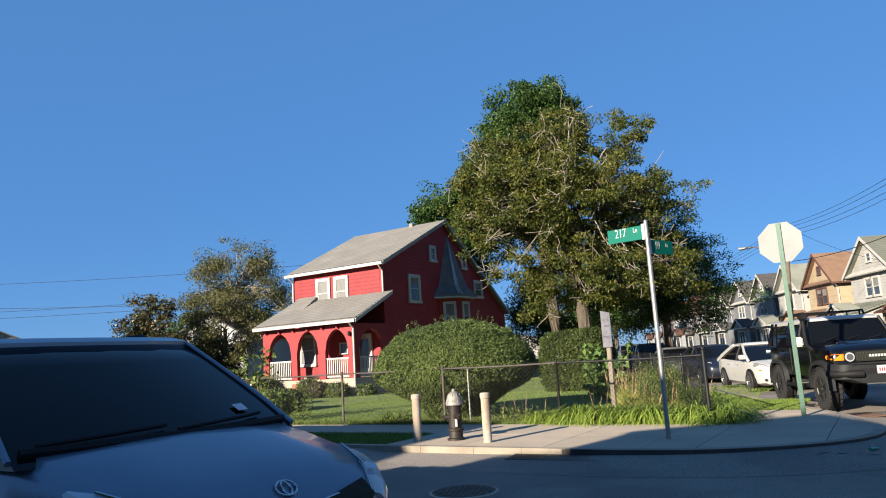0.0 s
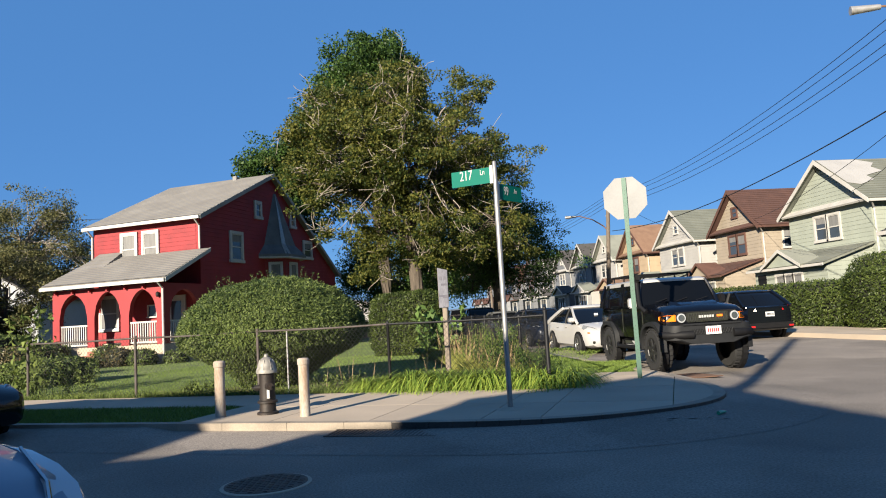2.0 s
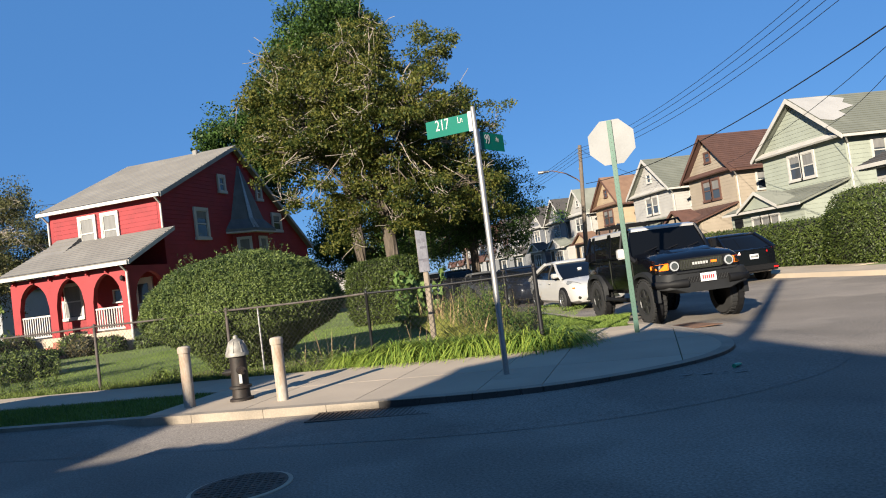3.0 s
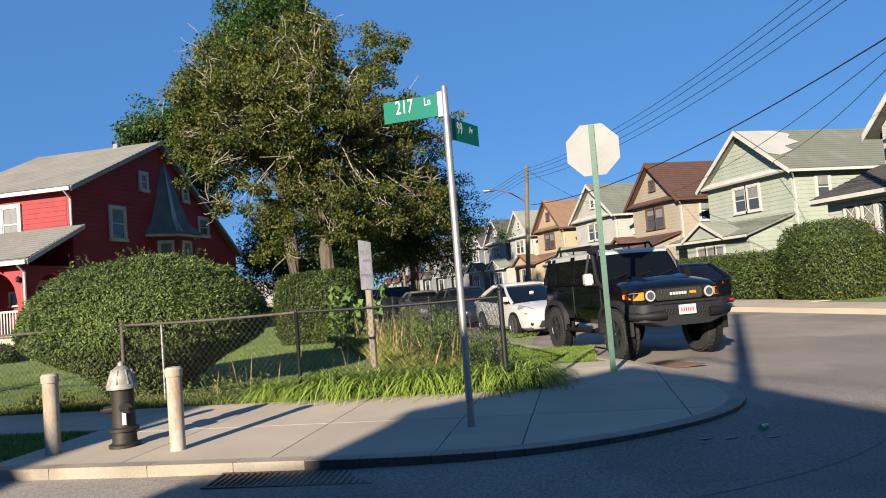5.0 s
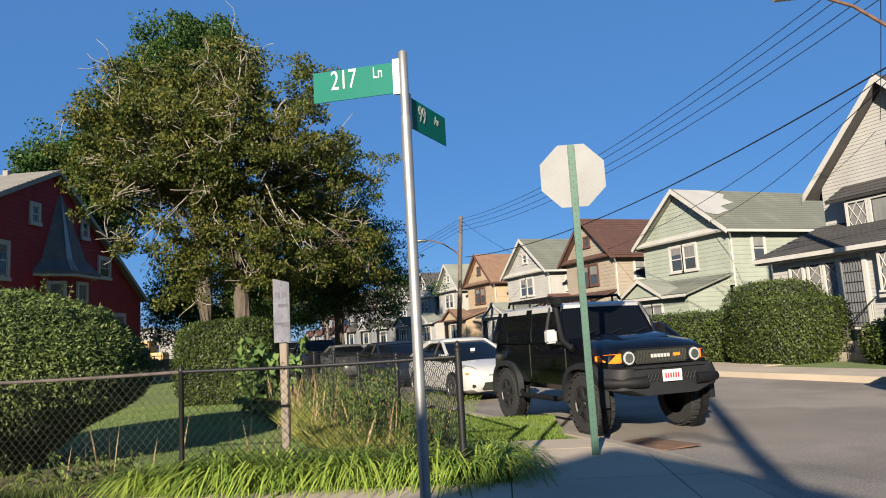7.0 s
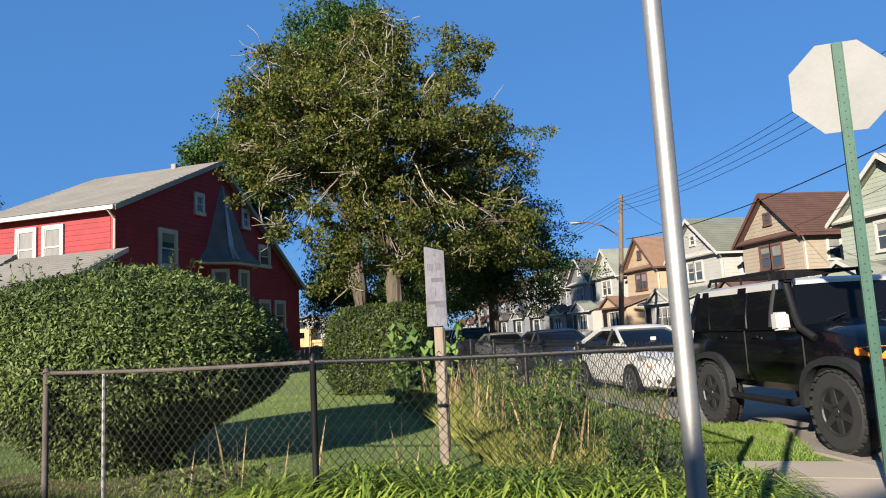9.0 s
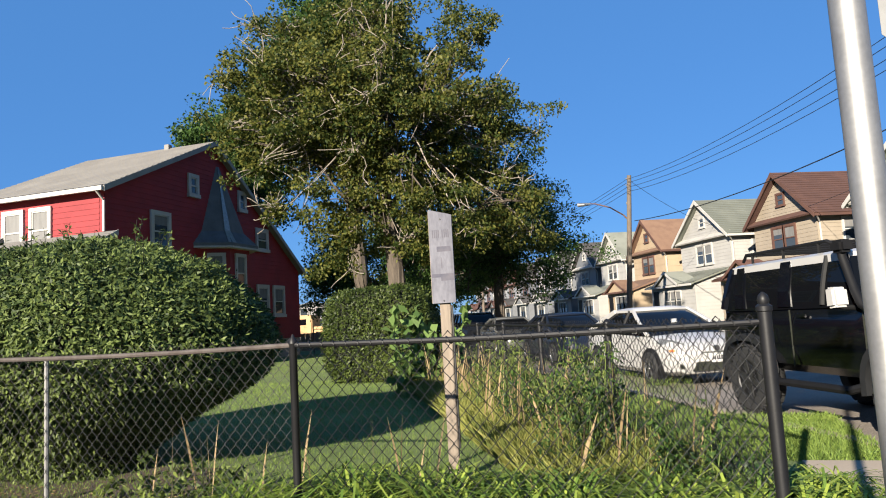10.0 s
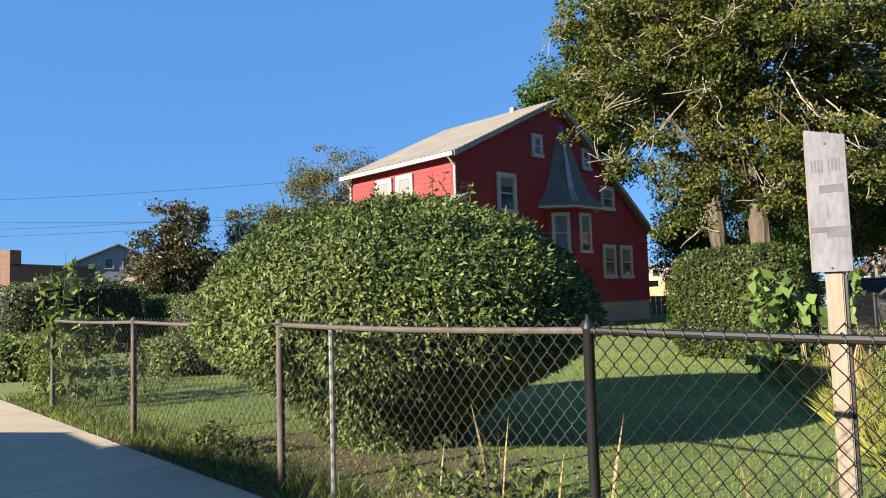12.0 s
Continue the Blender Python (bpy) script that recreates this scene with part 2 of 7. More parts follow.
ROOF_DARK = material("dark_shingles", (0.085, 0.078, 0.072), (0.05, 0.046, 0.043), 0.9, scale=1.5, fine=30, bump=0.4, island=0.4)
ROOF_GREEN = material("grey_green_shingles", (0.27, 0.28, 0.23), (0.17, 0.18, 0.145), 0.9, scale=0.7, fine=30, bump=0.4, island=0.5)
GLASS = glass_material("window_glass", (0.035, 0.042, 0.05))
BLIND = material("pale_curtain", (0.24, 0.237, 0.23), (0.16, 0.158, 0.155), 0.8, scale=1, fine=20, bump=0.1, stretch=(6, 6, 1))
BRICK = material("red_brick", (0.38, 0.15, 0.10), (0.24, 0.09, 0.06), 0.85, scale=3, fine=40, bump=0.3, thing_vary=0.4)
STEEL = material("galvanised_steel", (0.46, 0.455, 0.44), (0.33, 0.325, 0.315), 0.5, 0.7, scale=5, fine=80, bump=0.05)
BLACK_STEEL = material("black_coated_steel", (0.014, 0.014, 0.016), (0.008, 0.008, 0.009), 0.5, 0.0, scale=6, fine=60, bump=0.08, spec=0.3)
GREY_WIRE = material("weathered_fence_wire", (0.16, 0.15, 0.14), (0.07, 0.065, 0.06), 0.55, 0.5, scale=3, fine=60, bump=0.0)
RUST_POST = material("rusty_grey_post", (0.115, 0.098, 0.088), (0.045, 0.03, 0.023), 0.8, 0.0, scale=7, fine=50, bump=0.3)
GREEN_STEEL = material("green_painted_channel", (0.035, 0.115, 0.075), (0.022, 0.075, 0.05), 0.5, 0.2, scale=6, fine=60, bump=0.1)
SIGN_GREEN = material("green_sign_sheet", (0.0, 0.165, 0.118), (0.0, 0.145, 0.104), 0.6, 0.0, scale=1.5, fine=30, bump=0.0, spec=0.15)
SIGN_WHITE = material("white_sign_sheet", (0.55, 0.55, 0.53), (0.47, 0.47, 0.45), 0.45, 0.0, scale=1.5, fine=30, bump=0.0)
SIGN_BACK = material("bare_aluminium", (0.265, 0.268, 0.265), (0.215, 0.217, 0.215), 0.6, 0.1, scale=2.5, fine=30, bump=0.03)
WOOD_OLD = material("weathered_wood", (0.33, 0.27, 0.205), (0.19, 0.155, 0.12), 0.85, scale=4, fine=30, bump=0.4, stretch=(8, 8, 0.6))
POLE_WOOD = material("utility_pole_wood", (0.215, 0.17, 0.13), (0.12, 0.095, 0.072), 0.85, scale=3, fine=25, bump=0.4, stretch=(8, 8, 0.4))
BOLLARD = material("rusty_bollard_paint", (0.56, 0.52, 0.45), (0.31, 0.20, 0.12), 0.7, scale=3.0, fine=26, bump=0.25, dist=0.004, stretch=(2.2, 2.2, 0.7))
IRON = material("cast_iron", (0.020, 0.018, 0.017), (0.045, 0.030, 0.022), 0.6, 0.3, scale=9, fine=60, bump=0.3)
SILVER_PAINT = material("silver_paint", (0.55, 0.54, 0.52), (0.40, 0.39, 0.37), 0.42, 0.5, scale=9, fine=60, bump=0.15)
WORN_SILVER = material("worn_silver_paint", (0.42, 0.40, 0.36), (0.22, 0.20, 0.17), 0.6, 0.3, scale=9, fine=60, bump=0.2)
KERB_EDGE = material("worn_steel_kerb_edge", (0.085, 0.075, 0.066), (0.04, 0.036, 0.033), 0.6, 0.3, scale=2.5, fine=40, bump=0.3)
COVER_IRON = material("worn_iron_cover", (0.16, 0.125, 0.10), (0.08, 0.062, 0.05), 0.7, 0.4, scale=9, fine=60, bump=0.3)
BARK = material("bark", (0.145, 0.115, 0.085), (0.065, 0.052, 0.04), 0.95, scale=4, fine=25, bump=0.8, dist=0.03, stretch=(3, 3, 0.6))
LEAF_OLIVE = leaf_material("olive_leaves", (0.241, 0.241, 0.049), (0.056, 0.090, 0.019), 0.55, 0.5)
LEAF_PALE = leaf_material("dusty_olive_leaves", (0.224, 0.213, 0.084), (0.078, 0.090, 0.031), 0.6, 0.35)
LEAF_GREEN = leaf_material("green_leaves", (0.106, 0.185, 0.038), (0.027, 0.063, 0.016))
LEAF_HEDGE = leaf_material("hedge_leaves", (0.20, 0.26, 0.066), (0.045, 0.075, 0.021), 0.55, 0.25)
LEAF_PRIVET = leaf_material("privet_leaves", (0.125, 0.165, 0.034), (0.040, 0.062, 0.014), 0.45, 0.3)
LEAF_LILY = leaf_material("lily_leaves", (0.42, 0.52, 0.085), (0.16, 0.26, 0.042), 0.42, 0.35)
LEAF_WEED = leaf_material("weed_leaves", (0.230, 0.291, 0.067), (0.101, 0.146, 0.034), 0.6, 0.3)
LEAF_DRYING = leaf_material("yellowing_weed_leaves", (0.34, 0.34, 0.08), (0.15, 0.18, 0.04), 0.6, 0.3)
LEAF_LIGHT = leaf_material("pale_green_leaves", (0.235, 0.347, 0.095), (0.112, 0.190, 0.050), 0.5, 0.35)
LEAF_BRONZE = leaf_material("bronze_green_leaves", (0.168, 0.134, 0.062), (0.050, 0.065, 0.025), 0.35, 0.15)
STRAW = leaf_material("dry_stems", (0.46, 0.35, 0.19), (0.28, 0.20, 0.10), 0.8, 0.2)
# near-black: the shade inside hedges and drain pits, also stems, grilles and seams
HEART = material("dark_fill", (0.022, 0.026, 0.012), (0.012, 0.014, 0.008), 0.95, scale=5, fine=30, bump=0.6, dist=0.05)
RUBBER = material("tyre_rubber", (0.016, 0.016, 0.016), (0.010, 0.010, 0.010), 0.85, scale=9, fine=90, bump=0.2)
RIM = material("alloy", (0.50, 0.50, 0.50), (0.40, 0.40, 0.40), 0.35, 0.9, scale=9, bump=0.0)
DARK_RIM = material("dark_wheel_paint", (0.05, 0.05, 0.052), (0.03, 0.03, 0.03), 0.45, 0.4, scale=9, bump=0.0)
PLASTIC = material("black_plastic", (0.010, 0.010, 0.011), (0.007, 0.007, 0.008), 0.65, 0.0, scale=9, fine=90, bump=0.08, spec=0.2)
CAR_GLASS = glass_material("car_glass", (0.003, 0.0035, 0.0045), 0.02)
CAR_GLASS.node_tree.nodes["Principled BSDF"].inputs["IOR"].default_value = 1.25
CHROME = material("chrome", (0.75, 0.75, 0.76), (0.68, 0.68, 0.69), 0.12, 1.0, scale=5, bump=0.0)
LENS = glass_material("clear_lens", (0.34, 0.36, 0.38), 0.05)
LAMP_CLEAR = glass_material("lamp_lens", (0.26, 0.27, 0.28), 0.08)
LAMP_DIM = glass_material("smoked_lamp_lens", (0.10, 0.105, 0.11), 0.08)
LAMP_RED = glass_material("red_lens", (0.42, 0.010, 0.012), 0.15)
LAMP_AMBER = glass_material("amber_lens", (0.75, 0.17, 0.01), 0.2)
PLATE = material("number_plate", (0.75, 0.75, 0.74), (0.68, 0.68, 0.68), 0.4, scale=9, bump=0.0)
PLATE_RED = material("plate_red_ink", (0.50, 0.04, 0.05), (0.45, 0.03, 0.04), 0.5, scale=9, bump=0.0)
WIRE = material("black_cable", (0.012, 0.012, 0.013), (0.009, 0.009, 0.010), 0.6, scale=5, bump=0.0)


def paint(name, c, metal=0.35, rough=0.32):
    return material(name, c, tuple(v * 0.9 for v in c), rough, metal, scale=2, fine=200, bump=0.0, coat=0.35)


PAINT_BLACK = paint("black_car_paint", (0.003, 0.0035, 0.006), 0.0, 0.2)
PAINT_BLACK.node_tree.nodes["Principled BSDF"].inputs["Specular IOR Level"].default_value = 0.25
PAINT_WHITE = paint("white_car_paint", (0.55, 0.54, 0.52), 0.0)
PAINT_BLUE = paint("silver_blue_car_paint", (0.20, 0.26, 0.35), 0.5, 0.34)
PAINT_GREY = paint("grey_car_paint", (0.085, 0.093, 0.115), 0.5)
PAINT_NAVY = paint("navy_car_paint", (0.018, 0.024, 0.042), 0.3)
PAINT_SILVER = paint("silver_car_paint", (0.23, 0.23, 0.22), 0.5)

# ---- ground ----
def sheet(name, pts, z, mat, label, category):
    bm = bmesh.new()
    bm.faces.new([bm.verts.new((x, y, z)) for x, y in pts])
    return single(name, bm, mat, Matrix(), label, category, kind="structure")


sheet("ground", [(-3000, -3000), (3000, -3000), (3000, 3000), (-3000, 3000)], -0.06, GRASS_SOIL, "flat grassy ground reaching to the horizon", "ground")
sheet("road", [(-300, -300), (300, -300), (300, 420), (-300, 420)], 0.0, ASPHALT, "worn grey asphalt of two crossing streets", "road")

KERB_LINE = [tuple(uv(-150, 4.72).xy), tuple(uv(-30, 4.72).xy), tuple(uv(-8, 4.72).xy), (-1.35, 5.92), (-0.19, 5.38), (0.77, 5.14), (1.81, 5.2), (2.62, 5.45),
             (3.25, 5.95), (3.65, 6.75), (3.9, 7.8), (4.0, 9.0), (4.02, 10.4), (4.02, 30), (4.02, 300)]


def rounded(line, a, b, rounds=2):
    """The chain with its corners cut between the places a and b."""
    mid = line[a:b]
    for _ in range(rounds):
        out = [mid[0]]
        for p, q in zip(mid, mid[1:]):
            out += [(p[0] * 0.75 + q[0] * 0.25, p[1] * 0.75 + q[1] * 0.25), (p[0] * 0.25 + q[0] * 0.75, p[1] * 0.25 + q[1] * 0.75)]
        mid = out + [mid[-1]]
    return line[:a] + mid + line[b:]


CORNER_FROM, CORNER_TO = 2, 13
KERB_LINE = rounded(KERB_LINE, CORNER_FROM, CORNER_TO)
CORNER_TO += len(KERB_LINE) - 15


def kerb(name, line, width, label, stone=None):
    ob = thing(name, Matrix(), label, "kerb", kind="structure")
    for j, (a, b) in enumerate(zip(line, line[1:])):
        a, b = Vector((*a, 0)), Vector((*b, 0))
        n = max(1, min(40, round((b - a).length / 3)))
        side = Vector((-(b - a).y, (b - a).x, 0)).normalized() * width
        for i in range(n):
            p, q = a.lerp(b, i / n), a.lerp(b, (i + 1) / n - 0.006 / max((b - a).length, 0.1))
            bm = bmesh.new()
            prism(bm, [p - Vector((0, 0, 0.1)), q - Vector((0, 0, 0.1)), q + side - Vector((0, 0, 0.1)), p + side - Vector((0, 0, 0.1))], (0, 0, 0.25))
            part("kerb_stone", bm, stone or KERB, ob)
            if len(line) > 4 and 7 < j < CORNER_TO - 3:
                out = -side.normalized() * 0.006
                bm = bmesh.new()
                prism(bm, [p + out + Vector((0, 0, 0.03)), q + out + Vector((0, 0, 0.03)), q + out + Vector((0, 0, 0.145)), p + out + Vector((0, 0, 0.145))], -out * 2)
                part("kerb_edge", bm, KERB_EDGE, ob, "dark steel kerb facing")
    return ob


def block(name, line, far, label):
    bm = bmesh.new()
    prism(bm, [(x, y, -0.1) for x, y in line + far], (0, 0, 0.225))
    return single(name, bm, GRASS_SOIL, Matrix(), label, "ground", kind="structure")


def inset(line, d):
    out = []
    for i, p in enumerate(line):
        a, b = Vector(line[max(i - 1, 0)]), Vector(line[min(i + 1, len(line) - 1)])
        n = Vector((-(b - a).y, (b - a).x)).normalized() * d
        out.append((p[0] + n.x, p[1] + n.y))
    return out


INNER = inset(KERB_LINE, 0.16)
kerb("kerb", KERB_LINE, 0.16, "grey stone kerb rounding the street corner")
block("lawn_ground", INNER, [(-200, 300)], "mown lawn soil behind the corner pavement")


def gutter_rise(x, y):
    """How high the asphalt stands against the kerb: low along the lane, nearly flush round the corner."""
    u = x * CA + y * SA
    if y > 7.5:
        return 0.05 + 0.06 * max(0.0, 1 - (y - 7.5) / 2.5)
    return 0.045 + 0.065 * min(1.0, max(0.0, (u + 5.0) / 4.5))


def road_z(x, y):
    """The asphalt's height at a place near the corner kerb."""
    p = Vector((x, y))
    best, rise = 9.0, 0.0
    for a, b in zip(KERB_LINE[1:], KERB_LINE[2:]):
        a, b = Vector(a), Vector(b)
        t = min(1.0, max(0.0, (p - a).dot(b - a) / (b - a).length_squared))
        q = a.lerp(b, t)
        if (p - q).length < best:
            best, rise = (p - q).length, gutter_rise(q.x, q.y)
    k = np.interp(best, (0.0, 0.35, 0.8, 1.3), (1.0, 0.66, 0.27, 0.0))
    return 0.003 + (rise - 0.003) * float(k)


def gutter():
    """The asphalt rises towards the kerb in a shallow wedge."""
    inner = [p for p in KERB_LINE[1:]]
    rows = [inset(KERB_LINE, -d)[1:] for d in (0.0, 0.35, 0.8, 1.3)]
    V, F = [], []
    for k, row in enumerate(rows):
        for p, q in zip(row, inner):
            V.append((p[0], p[1], 0.003 + (gutter_rise(*q) - 0.003) * (1.0, 0.66, 0.27, 0.0)[k]))
    n = len(inner)
    for k in range(len(rows) - 1):
        for i in range(n - 1):
            F.append((k * n + i, (k + 1) * n + i, (k + 1) * n + i + 1, k * n + i + 1))
    me = mesh_from("gutter", V, F)
    me.materials.append(ASPHALT)
    me.polygons.foreach_set("use_smooth", [True] * len(me.polygons))
    tagged(new("gutter", me), "asphalt rising towards the corner kerb", "road", kind="structure")


gutter()
EAST = [(13.3, 300), (13.3, -60)]
kerb("kerb_east", EAST, 0.16, "pale stone kerb along the row of houses", CONCRETE)
block("ground_east", inset(EAST, 0.16), [(200, -60), (200, 300)], "grass verge and front yards of the house row")
SOUTH = [tuple(uv(3.6, -4.6).xy), tuple(uv(-150, -4.6).xy)]
kerb("kerb_south", SOUTH, 0.16, "stone kerb on the near side of the lane")
block("ground_south", inset(SOUTH, 0.16), [tuple(uv(-150, -100).xy), tuple(uv(3.6, -100).xy)], "ground of the near corner with its houses")


def clip(poly, line):
    """The part of a convex polygon on the left of an open chain of points that bends one way."""
    for a, b in zip(line, line[1:]):
        out = []
        side = [(b[0] - a[0]) * (p[1] - a[1]) - (b[1] - a[1]) * (p[0] - a[0]) for p in poly]
        for i, p in enumerate(poly):
            q, s, t = poly[(i + 1) % len(poly)], side[i], side[(i + 1) % len(poly)]
            if s >= 0:
                out.append(p)
            if s * t < 0:
                out.append((p[0] + (q[0] - p[0]) * s / (s - t), p[1] + (q[1] - p[1]) * s / (s - t)))
        poly = out
        if len(poly) < 3:
            return []
    return poly


PAVEMENT = thing("pavement", Matrix(), "pale concrete pavement flags round the corner", "pavement", kind="structure")
CURVE = INNER[CORNER_FROM:CORNER_TO]


def flags(u0, u1, v0, v1, du, dv, gap=0.012):
    u = u0
    while u < u1 - 0.05:
        v = v0
        while v < v1 - 0.05:
            a, b, c, d = u + gap / 2, min(u + du, u1) - gap / 2, v + gap / 2, min(v + dv, v1) - gap / 2
            poly = clip([tuple(uv(p, q).xy) for p, q in ((a, c), (b, c), (b, d), (a, d))], CURVE)
            if poly:
                bm = bmesh.new()
                prism(bm, [(x, y, 0.02) for x, y in poly], (0, 0, 0.128))
                part("flag", bm, CONCRETE, PAVEMENT)
            v += dv
        u += du


flags(-40, -7.3, 6.55, 8.05, 1.52, 1.5)
flags(-7.3, -2.0, 4.6, 8.05, 1.52, 1.75)
flags(-2.0, 2.5, 4.6, 10.6, 1.55, 1.75)
bm = bmesh.new()
for i in range(60):
    y = -30 + i * 1.55
    box(bm, 13.47, 16.4 if y > 17.0 else 15.3, y, y + 1.535, 0.0, 0.148)
single("pavement_east", bm, CONCRETE, Matrix(), "sunlit concrete pavement before the house row", "pavement", kind="structure")


# ---- windows, doors, walls ----
def window(parent, m, x0, x1, z0, z1, trim=0.11, sash=True, blind=0.45, glass=None, frame_mat=None, lattice=False):
    """A sash window proud of the wall plane y = 0 (outside is -y) of the frame m."""
    frame_mat = frame_mat or WHITE
    w = part("window", boxes((x0, x1, -0.02, 0.012, z0, z1)), glass or GLASS, parent, "dark window glass")
    w.matrix_local = m
    bm = bmesh.new()
    t = trim
    box(bm, x0 - t, x0, -0.075, 0.01, z0 - t, z1 + t)
    box(bm, x1, x1 + t, -0.075, 0.01, z0 - t, z1 + t)
    box(bm, x0, x1, -0.078, 0.01, z1, z1 + t)
    box(bm, x0 - t - 0.03, x1 + t + 0.03, -0.115, 0.01, z0 - t, z0)
    f = part("window_frame", bm, frame_mat, w, "white painted frame")
    if sash:
        zm, k = (z0 + z1) / 2, 0.045
        bm = bmesh.new()
        for a, b, y in ((z0, zm + 0.03, -0.045), (zm - 0.03, z1, -0.055)):
            box(bm, x0, x0 + k, y, -0.018, a, b)
            box(bm, x1 - k, x1, y, -0.018, a, b)
            box(bm, x0 + k, x1 - k, y, -0.018, a, a + k)
            box(bm, x0 + k, x1 - k, y, -0.018, b - k, b)
        part("sash", bm, frame_mat, w)
    if blind:
        part("blind", boxes((x0 + 0.05, x1 - 0.05, -0.026, -0.0205, z1 - (z1 - z0) * blind, z1 - 0.05)), BLIND, w, "pale lowered blind")
    if lattice:
        bm = bmesh.new()
        nx = max(1, round((x1 - x0) / 0.32))
        nz = max(1, round((z1 - z0) / 0.5))
        dx, dz = (x1 - x0) / nx, (z1 - z0) / nz
        for i in range(nx):
            for j in range(nz):
                xa, za = x0 + i * dx, z0 + j * dz
                tube(bm, [(xa, -0.05, za), (xa + dx, -0.05, za + dz)], 0.012, n=4)
                tube(bm, [(xa + dx, -0.05, za), (xa, -0.05, za + dz)], 0.012, n=4)
        part("lattice", bm, frame_mat, w, "white diamond lattice")
    return w


def rot_z(a):
    return Matrix.Rotation(radians(a), 4, "Z")


def wall(parent, m, outline, mat, step, name="wall", thick=0.2, proud=0.018):
    """A wall with lapped boards on its outer face, in the frame m (outside is -y)."""
    bm = bmesh.new()
    prism(bm, [(x, 0.004, z) for x, z in outline], (0, thick, 0))
    lap(bm, outline, step, proud)
    w = part(name, bm, mat, parent)
    w.matrix_local = m
    return w


def roof_slope(bm, a, b, c, d, thick, courses=0):
    """A roof plane from eave a-b up to ridge d-c, with raised shingle courses."""
    a, b, c, d = (Vector(p) for p in (a, b, c, d))
    n = (b - a).cross(d - a).normalized()
    if n.z < 0:
        n = -n
    prism(bm, [a, b, c, d], -n * thick)
    last = None
    for i in range(courses):
        s, t = i / courses, (i + 1) / courses
        p = [a.lerp(d, s) + n * 0.03, b.lerp(c, s) + n * 0.03, b.lerp(c, t) + n * 0.004, a.lerp(d, t) + n * 0.004]
        v = [bm.verts.new(q) for q in p]
        bm.faces.new(v)
        if last:
            bm.faces.new((last[3], last[2], v[1], v[0]))
        last = v
    return bm


# ---- the red house: local x along the lane, y away from it ----
def red_house():
    W, D = 6.75, 13.35
    h = thing("house", at_uv(-27.9, 23.28, 0.0), "red shingled two-storey house with an arched porch and grey roof", "house")
    z0, ze, zr, yr, zb = 1.05, 6.75, 9.62, 6.07, 4.44
    XL = 0.45
    gable = [(0, z0), (D, z0), (D, zb), (yr, zr), (0, ze)]
    east = Matrix.Translation((W, 0, 0)) @ rot_z(90)
    west = Matrix.Translation((XL, D, 0)) @ rot_z(-90)
    wall(h, east, gable, RED, 0.2)
    wall(h, west, [(D - x, z) for x, z in gable][::-1], RED, 0.2)
    wall(h, Matrix.Translation((XL + 0.21, 0, 0)), [(0, z0), (W - XL - 0.42, z0), (W - XL - 0.42, ze), (0, ze)], RED, 0.2)
    back = Matrix.Translation((W - 0.21, D, 0)) @ rot_z(180)
    wall(h, back, [(0, z0), (W - XL - 0.42, z0), (W - XL - 0.42, zb), (0, zb)], RED, 0.2)
    part("foundation", boxes((XL + 0.03, W - 0.03, 0.05, D - 0.05, 0.0, z0)), CONCRETE, h, "grey parged foundation")
    # main roof
    o, e = 0.3, 0.35
    s1, s2 = (zr - ze) / yr, (zr - zb) / (D - yr)
    R = Vector((0, yr, zr + 0.16))
    fe, be = -e, D + 0.25
    bm = bmesh.new()
    zf, zk = R.z - s1 * (yr - fe), R.z - s2 * (be - yr)
    roof_slope(bm, (XL - o, fe, zf), (W + o, fe, zf), (W + o, yr, R.z), (XL - o, yr, R.z), 0.13, 24)
    roof_slope(bm, (W + o, be, zk), (XL - o, be, zk), (XL - o, yr, R.z), (W + o, yr, R.z), 0.13, 30)
    roof = part("roof", bm, ROOF_GREY, h, "pale grey asphalt shingles")
    for x in (XL - o - 0.03, W + o):
        for q in ([(x, fe, zf - 0.20), (x, fe, zf + 0.015), (x, yr, R.z + 0.015), (x, yr, R.z - 0.2)], [(x, yr, R.z - 0.2), (x, yr, R.z + 0.015), (x, be, zk + 0.015), (x, be, zk - 0.2)]):
            part("barge_board", prism(bmesh.new(), q, (0.03, 0, 0)), TRIM_GREY, roof, "pale grey barge board")
    bm = boxes((XL - o, W + o, fe - 0.11, fe, zf - 0.17, zf - 0.02))
    part("gutter", bm, WHITE, roof, "white metal gutter")
    part("roof_vent", boxes((4.6, 4.85, yr - 0.35, yr - 0.1, zr - 0.1, zr + 0.25), bevel=0.02), ROOF_GREY, roof)
    for x in (W + 0.02, XL - 0.02):
        part("downpipe", rod([(x, fe - 0.05, zf - 0.15), (x, -0.06, zf - 0.45), (x, -0.06, 5.2)], 0.045, n=8), WHITE, h, "white downpipe")
    # front and gable windows
    for x0, x1 in ((2.29, 3.06), (3.58, 4.33)):
        window(h, Matrix.Translation((0, -0.02, 0)), x0, x1, 4.8, 6.2, 0.13, blind=0.9)
    for y0, y1, a, b, bl in ((2.37, 3.19, 4.83, 6.13, 0.3), (4.6, 4.98, 7.27, 7.96, 0), (9.49, 10.27, 5.38, 6.23, 0.4), (9.44, 10.2, 2.25, 3.52, 0.4), (10.87, 11.64, 2.25, 3.52, 0.45), (8.1, 8.45, 7.1, 7.8, 0)):
        window(h, east @ Matrix.Translation((0, -0.02, 0)), y0, y1, a, b, 0.15, blind=bl)
    # corner bay with a steep candle-snuffer roof
    P = [(W, 5.31), (W + 0.86, 6.06), (W + 0.86, 7.51), (W, 8.21)]
    bm = bmesh.new()
